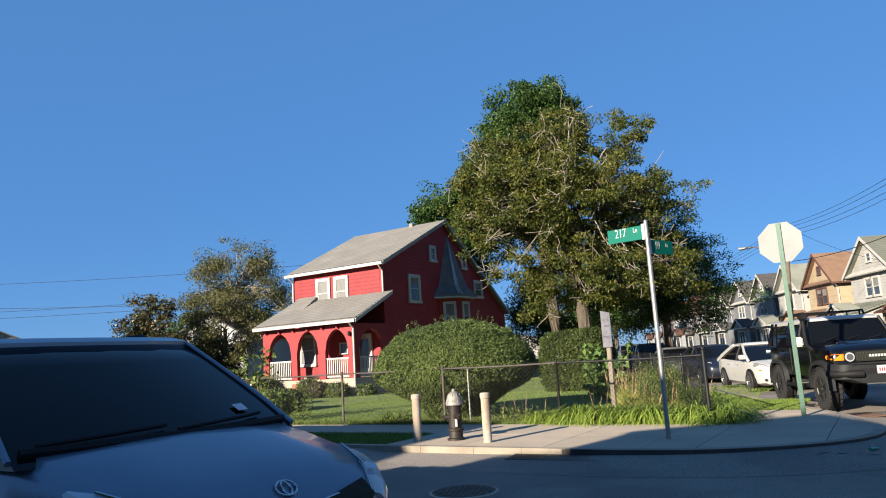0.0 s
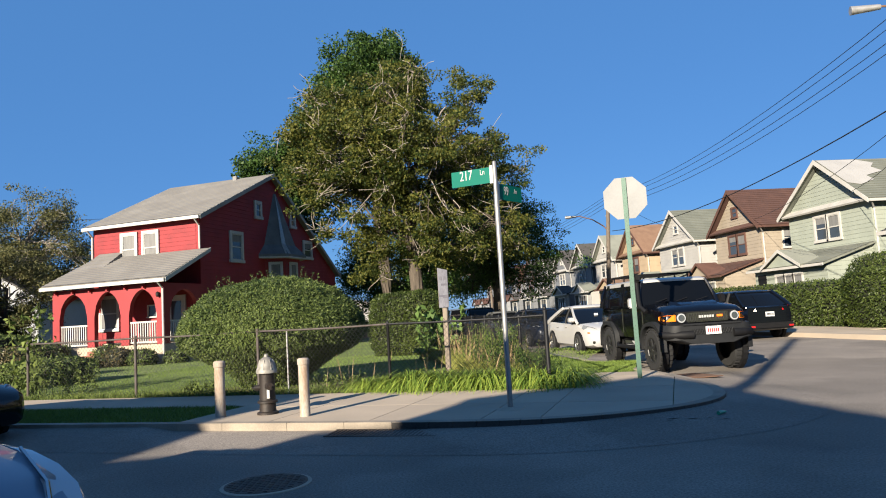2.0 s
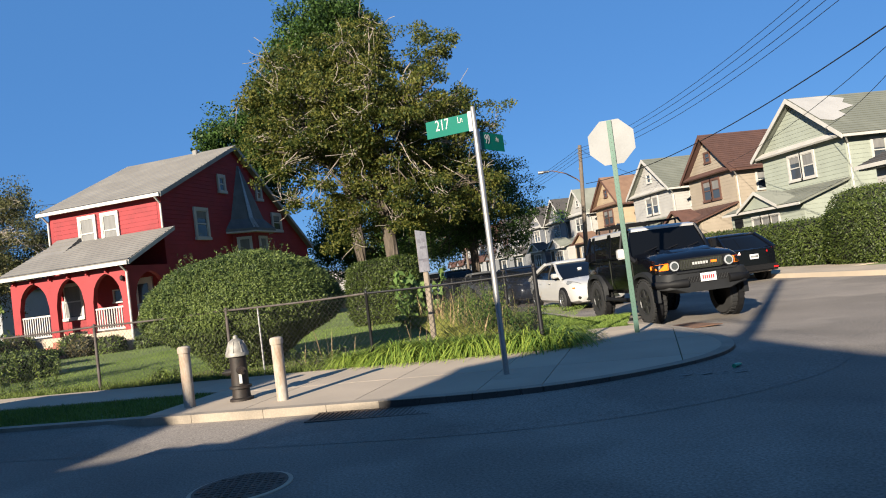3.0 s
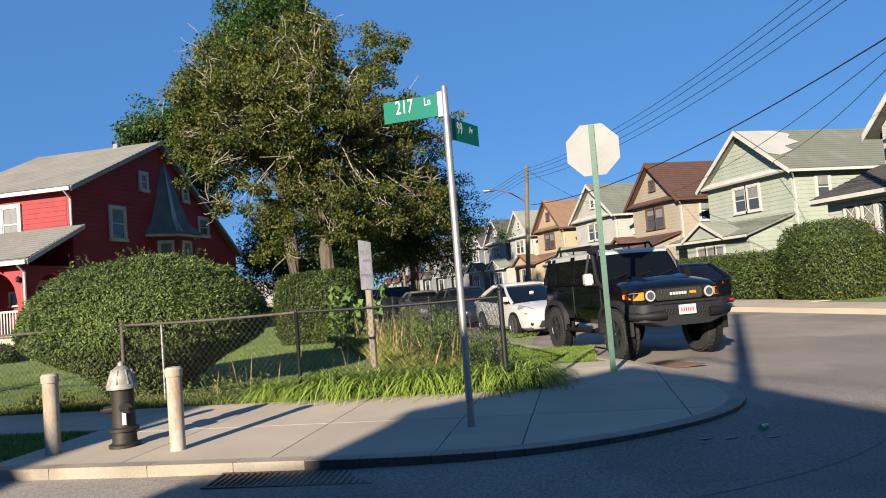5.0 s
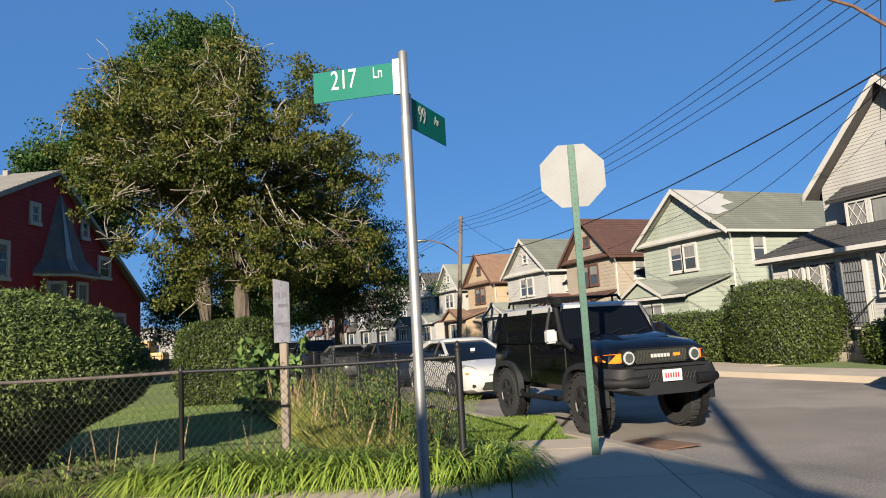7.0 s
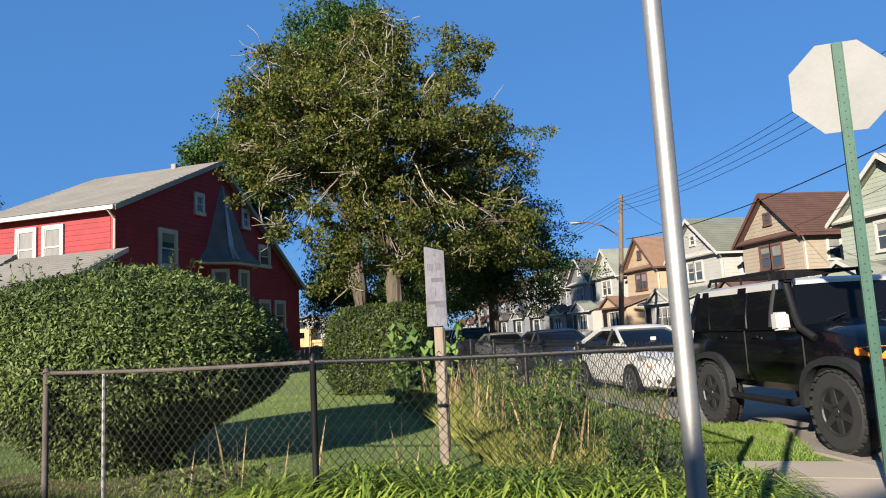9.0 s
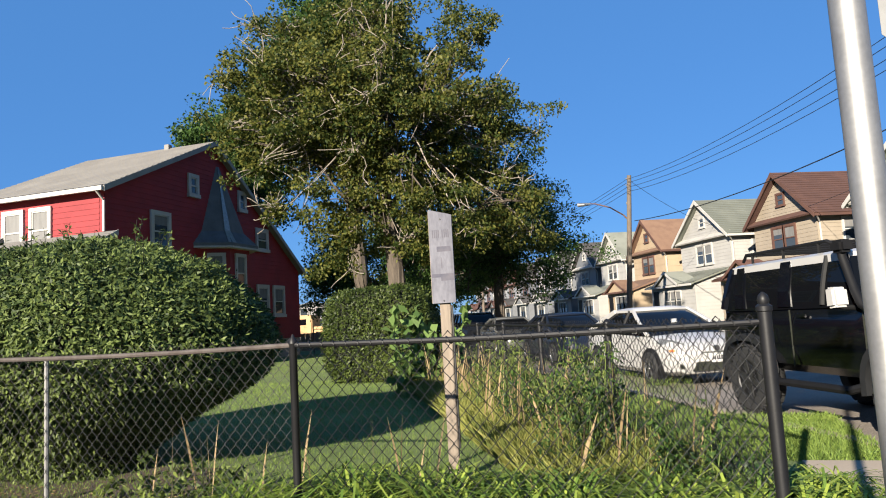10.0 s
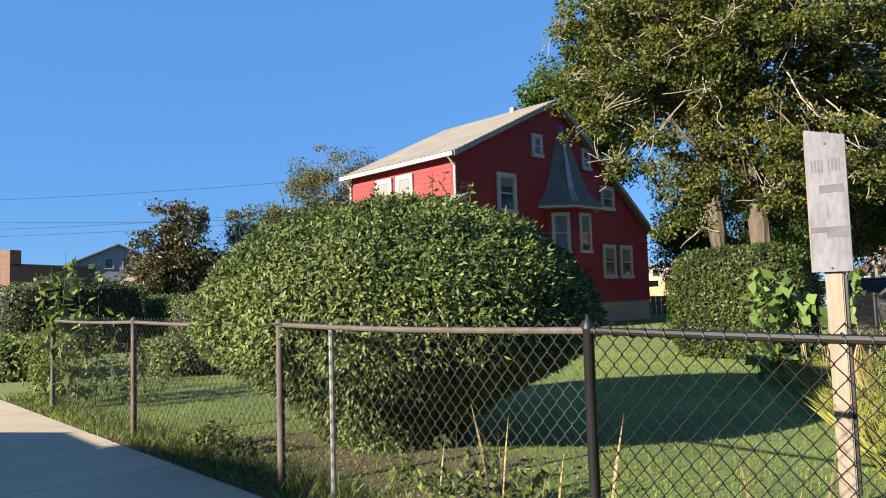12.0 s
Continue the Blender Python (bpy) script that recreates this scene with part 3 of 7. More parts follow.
    loft(bm, [[(x, y, 2.55) for x, y in P], [(x, y, 5.1) for x, y in P]])
    bay = part("bay", bm, RED, h, "red angled bay")
    bm = bmesh.new()
    loft(bm, [[(W - 0.02, 5.96, 2.15), (W + 0.3, 6.26, 2.15), (W + 0.3, 7.26, 2.15), (W - 0.02, 7.56, 2.15)], [(x, y, 2.55) for x, y in P]])
    part("bay_base", bm, RED_TRIM, bay)
    EA = [(W, 4.76), (W + 1.15, 5.81), (W + 1.15, 7.76), (W, 8.76)]
    M1 = [(W, 5.31), (W + 0.72, 6.11), (W + 0.72, 7.36), (W, 8.16)]
    TOP = [(W, 6.38), (W + 0.05, 6.46), (W + 0.05, 6.56), (W, 6.62)]
    bm = bmesh.new()
    loft(bm, [[(x, y, 5.1) for x, y in EA], [(x, y, 5.25) for x, y in EA], [(x, y, 5.8) for x, y in M1], [(x, y, 8.75) for x, y in TOP]])
    part("bay_roof", bm, ROOF_SLATE, bay, "steep slate-grey bay roof")
    # pale strip up the bay roof corner paints the sun on the hip
    bm = bmesh.new()
    prism(bm, [(W + 1.06, 5.69, 5.26), (W + 0.66, 6.00, 5.83), (W + 0.07, 6.45, 8.72), (W + 0.745, 6.28, 5.83), (W + 1.175, 6.06, 5.26)], (0.02, -0.01, 0))
    part("hip_highlight", bm, SILVER_PAINT, bay, "pale strip painting the sunlit hip")
    part("bay_eave", loft(bmesh.new(), [[(x + (0.02 if x > W else 0), y, 5.04) for x, y in EA], [(x + (0.02 if x > W else 0), y, 5.12) for x, y in EA]]), WHITE, bay, "white eave trim")
    d = Vector((0.86, 0.75, 0))
    face = Matrix.Translation((W, 5.31, 0)) @ rot_z(math.degrees(math.atan2(0.75, 0.86)))
    window(h, face @ Matrix.Translation((0, -0.01, 0)), 0.3, 0.86, 3.25, 4.75, 0.1, blind=0.5)
    window(h, Matrix.Translation((W + 0.86, 6.06, 0)) @ rot_z(90) @ Matrix.Translation((0, -0.01, 0)), 0.42, 1.0, 3.25, 4.75, 0.1, blind=0.5)
    # porch
    px0, px1, py = 0.72, 6.9, -2.65
    part("porch_floor", boxes((px0 + 0.03, px1 - 0.03, py + 0.03, 0, 0.0, 0.95)), CONCRETE, h, "white-grey porch base")
    zt = 3.55
    bm = bmesh.new()

    def arches(spans, x0, x1, low, place):
        """An upright wall from x0 to x1 with pointed arches, made of narrow upright slices."""
        xs = {x0, x1}
        for a, b, s, t in spans:
            xs |= {a + (b - a) * i / 14 for i in range(15)}
        xs = sorted(xs)
        for xa, xb in zip(xs, xs[1:]):
            za = zb_ = low
            for a, b, s, t in spans:
                if a - 1e-6 <= xa and xb <= b + 1e-6:
                    def arch(x):
                        k = abs((x - (a + b) / 2) / ((b - a) / 2))
                        return s + (t - s) * (0.88 * math.sqrt(max(0, 1 - k * k)) + 0.12 * (1 - k))
                    za, zb_ = arch(xa), arch(xb)
            q = [place(xa, za), place(xb, zb_), place(xb, zt), place(xa, zt)]
            lift = Vector(place(0, 0, 0.22)) - Vector(place(0, 0))
            prism(bm, q, lift)
    arches([(1.12, 2.72, 2.25, 3.35), (3.12, 4.58, 2.25, 3.36), (5.02, 6.5, 2.25, 3.34)], px0, px1, 0.95, lambda x, z, d=0.0: (x, py + d, z))
    arches([(-2.3, -0.35, 2.3, 3.3)], py + 0.22, 0.0, 0.95, lambda y, z, d=0.0: (px1 - d, y, z))
    arches([(-2.3, -0.02, 2.3, 3.3)], py + 0.22, 0.0, 0.95, lambda y, z, d=0.0: (px0 + d, y, z))
    porch = part("porch", bm, RED_TRIM, h, "red porch wall with pointed arches")
    for i in range(7):
        part("rafter_end", boxes((px0 + 0.25 + i * 0.98, px0 + 0.33 + i * 0.98, py - 0.16, py, 3.38, 3.55)), RED_TRIM, porch)
    for x0, x1 in ((1.12, 2.72), (5.02, 6.5)):
        rail = part("railing", boxes((x0, x1, py + 0.07, py + 0.13, 1.88, 1.95)), WHITE, h, "white picket railing")
        part("bottom_rail", boxes((x0, x1, py + 0.07, py + 0.13, 1.02, 1.09)), WHITE, rail)
        k = int((x1 - x0) / 0.125)
        for i in range(k + 1):
            x = x0 + 0.05 + (x1 - x0 - 0.1) * i / k
            part("picket", boxes((x - 0.022, x + 0.022, py + 0.08, py + 0.12, 1.09, 1.88)), WHITE, rail)
    rail = part("railing", boxes((px1 - 0.13, px1 - 0.07, -2.3, -0.35, 1.88, 1.95)), WHITE, h, "white picket railing")
    part("bottom_rail", boxes((px1 - 0.13, px1 - 0.07, -2.3, -0.35, 1.02, 1.09)), WHITE, rail)
    for i in range(16):
        part("picket", boxes((px1 - 0.12, px1 - 0.08, -2.25 + i * 0.12, -2.21 + i * 0.12, 1.09, 1.88)), WHITE, rail)
    window(h, Matrix.Translation((0, -0.03, 0)), 0.93, 1.92, 1.72, 3.22, 0.12, blind=0.95)
    window(h, Matrix.Translation((0, -0.03, 0)), 3.8, 4.25, 2.2, 2.7, 0.06, sash=False, blind=0)
    door = part("door", boxes((5.0, 5.8, -0.08, -0.02, 1.0, 3.0)), WHITE, h, "white storm door")
    part("door_pane", boxes((5.13, 5.67, -0.1, -0.08, 1.35, 2.85)), GLASS, door)
    part("door_frame", boxes((4.88, 5.0, -0.1, -0.02, 1.0, 3.12), (5.8, 5.92, -0.1, -0.02, 1.0, 3.12), (5.0, 5.8, -0.1, -0.02, 3.0, 3.12)), WHITE, door)
    part("ceiling_board", boxes((px0 + 0.2, px1 - 0.2, py + 0.2, 0, 3.5, 3.54)), WHITE, porch)
    # porch roof, lifted over its first third
    bm = bmesh.new()
    sl = (5.15 - 3.62) / (0 - (py - 0.4))
    roof_slope(bm, (px0 - 0.25, py - 0.4, 3.76), (px1 + 0.42, py - 0.4, 3.76), (px1 + 0.42, 0, 5.2), (px0 - 0.25, 0, 5.2), 0.11, 14)
    pr = part("porch_roof", bm, ROOF_GREY, h, "grey shingled porch roof")
    bm = bmesh.new()
    roof_slope(bm, (px0 + 0.1, py + 1.15, 4.42), (px0 + 1.55, py + 1.15, 4.42), (px0 + 1.55, 0, 5.42), (px0 + 0.1, 0, 5.42), 0.35, 5)
    part("roof_cheek", bm, ROOF_GREY, pr, "raised wedge of grey shingles")
    bm = boxes((px0 - 0.25, px1 + 0.42, py - 0.5, py - 0.4, 3.56, 3.71))
    for x in (px1 + 0.42, px0 - 0.28):
        prism(bm, [(x, py - 0.4, 3.55), (x, py - 0.4, 3.735), (x, 0, 5.215), (x, 0, 5.03)], (0.03, 0, 0))
    part("gutter", bm, WHITE, pr, "white gutter and barge boards")
    part("downpipe", rod([(px1 + 0.02, py - 0.45, 3.6), (px1 + 0.02, py - 0.1, 3.3), (px1 + 0.02, py - 0.1, 0.3)], 0.045, n=8), WHITE, h, "white downpipe")
    part("wall_lamp", lathe(bmesh.new(), [(0.03, 2.95), (0.08, 3.0), (0.08, 3.12), (0.02, 3.18)], 10, px1 - 0.25, py - 0.09), BLACK_STEEL, porch, "small black wall lamp")
    steps = part("steps", boxes((3.05, 4.7, py - 0.35, py + 0.02, 0, 0.78), bevel=0.01), BRICK, h, "red brick steps")
    for i in range(1, 4):
        part("step", boxes((3.05 - 0.08 * i, 4.7, py - 0.35 - 0.32 * i, py - 0.35 - 0.32 * (i - 1), 0, 0.78 - 0.18 * i), bevel=0.01), BRICK, steps)
    return h


red_house()


# ---- the row of gabled houses: local x to the right as seen from the street, y away from it ----
def siding(name, c):
    return material(name, c, tuple(v * 0.8 for v in c), 0.6, scale=0.7, fine=12, bump=0.05)


SIDE_WHITE = siding("white_siding", (0.50, 0.485, 0.455))
SIDE_GREEN = siding("pale_green_siding", (0.40, 0.435, 0.36))
SIDE_CREAM = siding("cream_siding", (0.42, 0.355, 0.27))
SIDE_TAN = siding("tan_siding", (0.52, 0.40, 0.26))
SIDE_GREY = siding("grey_siding", (0.36, 0.37, 0.39))
SIDE_DIM = siding("dim_siding", (0.22, 0.23, 0.25))


def row_house(y0, y1, x, zr, ze, wall_mat, roof_mat, trim_mat, label, porch_mat=None, near=True, porch_d=2.6, attic=True, long_=9.0, patched=False):
    W = y1 - y0
    h = thing("house", pose(x, y1, 0.1, 0, 0, -90), label, "house", "gabled houses in a row")
    porch_mat = porch_mat or wall_mat
    step = 0.22 if near else 0.5
    zp = 3.35
    front = [(0, zp - 0.2), (W, zp - 0.2), (W, ze), (W / 2, zr - 0.2), (0, ze)]
    wall(h, Matrix(), front, wall_mat, step)
    wall(h, Matrix.Translation((W, 0.2, 0)) @ rot_z(90), [(0, 0), (long_, 0), (long_, ze), (0, ze)], wall_mat, step)
    wall(h, Matrix.Translation((0, long_ + 0.2, 0)) @ rot_z(-90), [(0, 0), (long_, 0), (long_, ze), (0, ze)], wall_mat, step if near else 0.9)
    part("back_wall", prism(bmesh.new(), [(p, long_ + 0.2, q) for p, q in [(0, 0), (W, 0), (W, ze), (W / 2, zr - 0.2), (0, ze)]], (0, 0.15, 0)), wall_mat, h)
    o, e = 0.42, 0.45
    s = (zr - 0.2 - ze) / (W / 2)
    zl = zr - s * (W / 2 + o)
    bm = bmesh.new()
    c = 18 if near else 0
    roof_slope(bm, (-o, -e, zl), (-o, long_ + 0.6, zl), (W / 2, long_ + 0.6, zr), (W / 2, -e, zr), 0.12, c)
    roof_slope(bm, (W + o, -e, zl), (W + o, long_ + 0.6, zl), (W / 2, long_ + 0.6, zr), (W / 2, -e, zr), 0.12, c)
    roof = part("roof", bm, roof_mat, h)
    for sx in (-1, 1):
        xe = W / 2 + sx * (W / 2 + o)
        part("barge_board", prism(bmesh.new(), [(xe, -e - 0.03, zl - 0.22), (xe, -e - 0.03, zl + 0.02), (W / 2, -e - 0.03, zr + 0.02), (W / 2, -e - 0.03, zr - 0.24)], (0, 0.035, 0)), trim_mat, roof)
        part("eave_gutter", boxes((min(xe, xe + sx * 0.1), max(xe, xe + sx * 0.1), -e, long_ + 0.6, zl - 0.16, zl - 0.03)), trim_mat, roof)
    if patched:
        n = Vector((s, 0, 1)).normalized()
        q = [Vector((W / 2 + a, y, zr - s * a)) + n * 0.045 for a, y in ((0.12, -0.4), (0.12, 1.9), (0.5, 2.7), (0.9, 2.2), (1.3, 2.5), (1.7, 1.2), (2.1, 1.3), (2.5, 0.2), (2.3, -0.4))]
        part("roof_patch", prism(bmesh.new(), q, n * 0.012), SIDE_WHITE, roof, "pale weathered patch")
    # pent roof across the gable foot
    bm = bmesh.new()
    roof_slope(bm, (-0.1, -0.42, ze - 0.12), (W + 0.1, -0.42, ze - 0.12), (W + 0.1, -0.02, ze + 0.16), (-0.1, -0.02, ze + 0.16), 0.1)
    part("pent_roof", bm, roof_mat if trim_mat is not WHITE else WHITE, roof)
    # windows
    window(h, Matrix(), W / 2 - 0.95, W / 2 - 0.08, ze - 1.75, ze - 0.5, 0.12, blind=0.3, frame_mat=trim_mat)
    window(h, Matrix(), W / 2 + 0.08, W / 2 + 0.95, ze - 1.75, ze - 0.5, 0.12, blind=0.5, frame_mat=trim_mat)
    if attic:
        window(h, Matrix(), W / 2 - 0.28, W / 2 + 0.28, ze + 0.75, ze + 1.35, 0.1, blind=0, frame_mat=trim_mat)
    side = Matrix.Translation((W, 0.2, 0)) @ rot_z(90)
    for a in (1.3, 4.6):
        window(h, side, a, a + 0.75, ze - 1.6, ze - 0.45, 0.09, blind=0.4)
    bm = bmesh.new()
    tube(bm, [(W + o + 0.05, -e + 0.1, zl - 0.1), (W + 0.08, 0.1, zl - 0.45), (W + 0.08, 0.1, 0.2)], 0.045, n=6)
    part("downpipe", bm, WHITE, h)
    # enclosed front porch with its own small gable
    d = porch_d
    p = Matrix.Translation((0.2, -d, 0))
    PW = W - 0.4
    wall(h, p, [(0, 0), (PW, 0), (PW, 2.75), (0, 2.75)], porch_mat, step, "porch_wall", 0.12)
    wall(h, Matrix.Translation((0.2 + PW, -d, 0)) @ rot_z(90), [(0.12, 0), (d, 0), (d, 3.6), (0.12, 2.8)], porch_mat, step, "porch_wall", 0.12)
    wall(h, Matrix.Translation((0.2, 0, 0)) @ rot_z(-90), [(0, 0), (d - 0.12, 0), (d - 0.12, 2.8), (0, 3.6)], porch_mat, step, "porch_wall", 0.12)
    bm = bmesh.new()
    roof_slope(bm, (-0.05, -d - 0.35, 2.82), (W + 0.05, -d - 0.35, 2.82), (W + 0.05, 0.0, 3.75), (-0.05, 0.0, 3.75), 0.1, 10 if near else 0)
    g = (W * 0.28, W * 0.72) if near else (W * 0.2, W * 0.8)
    gm = sum(g) / 2
    zg = 3.75
    for ga, gb in ((g[0] - 0.3, gm), (g[1] + 0.3, gm)):
        roof_slope(bm, (ga, -d - 0.5, 2.86), (ga, -d + 0.9, 3.1), (gm, -d + 0.9, zg), (gm, -d - 0.5, zg), 0.09)
    proof = part("porch_roof", bm, roof_mat, h)
    bm = bmesh.new()
    prism(bm, [(g[0] - 0.1, -d - 0.32, 2.8), (g[1] + 0.1, -d - 0.32, 2.8), (gm, -d - 0.32, zg - 0.15)], (0, 0.1, 0))
    part("porch_gable", bm, porch_mat, proof)
    bm = boxes((-0.05, W + 0.05, -d - 0.43, -d - 0.35, 2.68, 2.81))
    for ga in (g[0] - 0.3, g[1] + 0.3):
        prism(bm, [(ga, -d - 0.53, 2.72), (ga, -d - 0.53, 2.88), (gm, -d - 0.53, zg + 0.02), (gm, -d - 0.53, zg - 0.16)], (0, 0.03, 0))
    part("gutter", bm, trim_mat, proof)
    for a in (0.35, 1.15, 1.95):
        window(h, p, W * 0.30 + a * 0.95 - 0.3, W * 0.30 + a * 0.95 + 0.38, 1.15, 2.4, 0.08, blind=0.4, sash=near)
    door = part("door", boxes((0.5, 1.25, -d - 0.05, -d + 0.02, 0.5, 2.5)), PLASTIC, h, "dark front door")
    st = part("steps", boxes((0.3, 1.5, -d - 0.9, -d, 0.0, 0.45), (0.3, 1.5, -d - 1.2, -d - 0.9, 0, 0.25)), CONCRETE, h, "concrete steps")
    return h


def corner_house():
    """The tall white house by the leaning pole, with a bay under a shed roof and a lattice-windowed porch."""
    y1, x, W, zr, ze, L = 20.95, 22.4, 6.1, 9.75, 6.3, 10.0
    h = thing("house", pose(x, y1, 0.1, 0, 0, -90), "tall white-sided gabled house with lattice windows and dark roof", "house", "gabled houses in a row")
    front = [(0, 3.2), (W, 3.2), (W, ze), (W / 2, zr - 0.25), (0, ze)]
    wall(h, Matrix(), front, SIDE_WHITE, 0.13)
    wall(h, Matrix.Translation((W, 0.2, 0)) @ rot_z(90), [(0, 0), (L, 0), (L, ze), (0, ze)], SIDE_WHITE, 0.2)
    wall(h, Matrix.Translation((0, L + 0.2, 0)) @ rot_z(-90), [(0, 0), (L, 0), (L, ze), (0, ze)], SIDE_WHITE, 0.2)
    o, e = 0.5, 0.55
    s = (zr - 0.25 - ze) / (W / 2)
    zl = zr - s * (W / 2 + o)
    bm = bmesh.new()
    for sx in (-1, 1):
        xe = W / 2 + sx * (W / 2 + o)
        roof_slope(bm, (xe, -e, zl), (xe, L + 0.6, zl), (W / 2, L + 0.6, zr), (W / 2, -e, zr), 0.13, 18)
    roof = part("roof", bm, ROOF_DARK, h, "dark brown-grey shingles")
    for sx in (-1, 1):
        xe = W / 2 + sx * (W / 2 + o)
        part("barge_board", prism(bmesh.new(), [(xe, -e - 0.03, zl - 0.26), (xe, -e - 0.03, zl + 0.02), (W / 2, -e - 0.03, zr + 0.02), (W / 2, -e - 0.03, zr - 0.28)], (0, 0.035, 0)), WHITE, roof, "white barge board")
    window(h, Matrix(), W / 2 - 0.12, W / 2 + 0.62, 6.55, 7.4, 0.1, blind=0.3)
    # shallow bay under a shed roof
    bx0, bx1 = 1.05, 5.4
    bm = bmesh.new()
    prism(bm, [(bx0, 0.0, 3.4), (bx0 + 0.35, -0.7, 3.4), (bx1 - 0.35, -0.7, 3.4), (bx1, 0.0, 3.4)], (0, 0, 2.2))
    bay = part("bay", bm, SIDE_WHITE, h, "white sided bay")
    f = Matrix.Translation((0, -0.705, 0))
    for a, b, lat in ((1.55, 2.25, True), (2.45, 3.75, False), (3.95, 4.65, True)):
        window(h, f, a, b, 4.2, 5.4, 0.09, sash=False, blind=0.8, lattice=lat)
    bm = bmesh.new()
    roof_slope(bm, (bx0 - 0.25, -0.95, 5.6), (bx1 + 0.25, -0.95, 5.6), (bx1 + 0.1, 0.0, 6.2), (bx0 - 0.1, 0.0, 6.2), 0.1, 4)
    part("bay_roof", bm, ROOF_DARK, bay)
    # porch
    d = 2.9
    p = Matrix.Translation((0, -d, 0))
    wall(h, p, [(-0.1, 0), (W + 3.0, 0), (W + 3.0, 3.5), (-0.1, 3.5)], SIDE_WHITE, 0.13, "porch_wall", 0.12)
    wall(h, Matrix.Translation((-0.1, 0, 0)) @ rot_z(-90), [(0, 0), (d - 0.12, 0), (d - 0.12, 3.5), (0, 4.6)], SIDE_WHITE, 0.13, "porch_wall", 0.12)
    bm = bmesh.new()
    roof_slope(bm, (-0.5, -d - 0.5, 3.6), (W + 0.2, -d - 0.5, 3.6), (W + 0.2, 0, 4.85), (-0.3, 0, 4.85), 0.12, 12)
    proof = part("porch_roof", bm, ROOF_DARK, h, "dark shingled porch roof")
    part("soffit", boxes((-0.5, W + 0.2, -d - 0.42, -d - 0.02, 3.4, 3.48)), WHITE, proof)
    part("gutter", boxes((-0.5, W + 0.2, -d - 0.62, -d - 0.5, 3.45, 3.6)), WHITE, proof, "white gutter")
    bm = bmesh.new()
    prism(bm, [(W - 0.4, -d - 0.4, 3.5), (W + 3.4, -d - 0.4, 3.5), (W + 1.5, -d - 0.4, 5.0)], (0, 3.0, 0))
    part("side_gable", bm, SIDE_WHITE, h, "white gabled side wing")
    for k in range(6):
        window(h, p, 6.15 + k * 0.55, 6.6 + k * 0.55, 2.1, 3.3, 0.05, sash=False, blind=0.9)
    for a, b, z0, z1 in ((0.75, 1.2, 2.0, 3.2), (1.5, 1.95, 1.75, 3.2), (2.12, 2.56, 1.75, 3.2)):
        window(h, p @ Matrix.Translation((0, -0.02, 0)), a, b, z0, z1, 0.09, sash=False, blind=0.9, lattice=True)
    bow = bmesh.new()
    prism(bow, [(3.98, -d, 2.0), (4.14, -d - 0.22, 2.0), (5.42, -d - 0.22, 2.0), (5.5, -d, 2.0)], (0, 0, 1.42))
    bow = part("bow_window", bow, WHITE, h, "white bow window box")
    part("bow_sill", prism(bmesh.new(), [(3.9, -d, 1.9), (4.1, -d - 0.3, 1.9), (5.46, -d - 0.3, 1.9), (5.56, -d, 1.9)], (0, 0, 0.1)), WHITE, bow)
    for a, b in ((4.23, 4.72), (4.85, 5.34)):
        window(h, p @ Matrix.Translation((0, -0.225, 0)), a, b, 2.12, 3.3, 0.06, sash=False, blind=0.9, lattice=True)
    box_ = part("letter_box", boxes((4.1, 4.7, -d - 0.14, -d - 0.02, 1.35, 1.6), bevel=0.03), PLASTIC, h, "dark wall box under the window")
    door = part("door", boxes((2.78, 3.5, -d - 0.06, -d + 0.02, 1.05, 3.25)), SIDE_DIM, h, "grey front door")
    bm = bmesh.new()
    for i in range(8):
        tube(bm, [(2.8 + i * 0.098, -d - 0.09, 1.08), (2.8 + i * 0.098, -d - 0.09, 3.2)], 0.012, n=4)
    for i in range(7):
        tube(bm, [(2.8, -d - 0.09, 1.15 + i * 0.33), (3.49, -d - 0.09, 1.15 + i * 0.33)], 0.012, n=4)
    part("door_grille", bm, BLACK_STEEL, door, "black iron door grille")
    part("door_frame", boxes((2.64, 2.78, -d - 0.1, -d, 1.0, 3.38), (3.5, 3.64, -d - 0.1, -d, 1.0, 3.38)), WHITE, door)
    st = part("steps", boxes((2.5, 3.8, -d - 0.9, -d, 0, 0.95), (2.5, 3.8, -d - 1.25, -d - 0.9, 0, 0.62), (2.5, 3.8, -d - 1.6, -d - 1.25, 0, 0.3)), KERB, h, "grey stone steps")
    bm = bmesh.new()
    for sx in (2.52, 3.78):
        tube(bm, [(sx, -d - 1.6, 0.1), (sx, -d - 1.6, 1.0), (sx, -d - 0.1, 1.9)], 0.018, n=6)
        for i in range(6):
            tube(bm, [(sx, -d - 0.2 - i * 0.25, 0.3), (sx, -d - 0.2 - i * 0.25, 1.8 - i * 0.14)], 0.01, n=4)
    part("stair_rail", bm, BLACK_STEEL, st, "black iron stair rail")
    part("downpipe", rod([(W - 0.45, -d - 0.55, 3.5), (W - 0.45, -d - 0.12, 3.1), (W - 0.45, -d - 0.12, 0.2)], 0.05, n=8), WHITE, h)


corner_house()
X_FRONT = 24.1
row_house(27.75, 34.2, X_FRONT, 8.55, 5.95, SIDE_GREEN, ROOF_GREEN, WHITE, "pale green sided gabled house with patched grey roof", patched=True, attic=False)
row_house(37.1, 42.5, X_FRONT, 8.55, 5.95, SIDE_CREAM, ROOF_BROWN, ROOF_BROWN, "cream sided gabled house with dark brown roof")
row_house(45.1, 51.4, X_FRONT, 8.5, 5.9, SIDE_WHITE, ROOF_GREEN, WHITE, "white sided gabled house with grey roof")
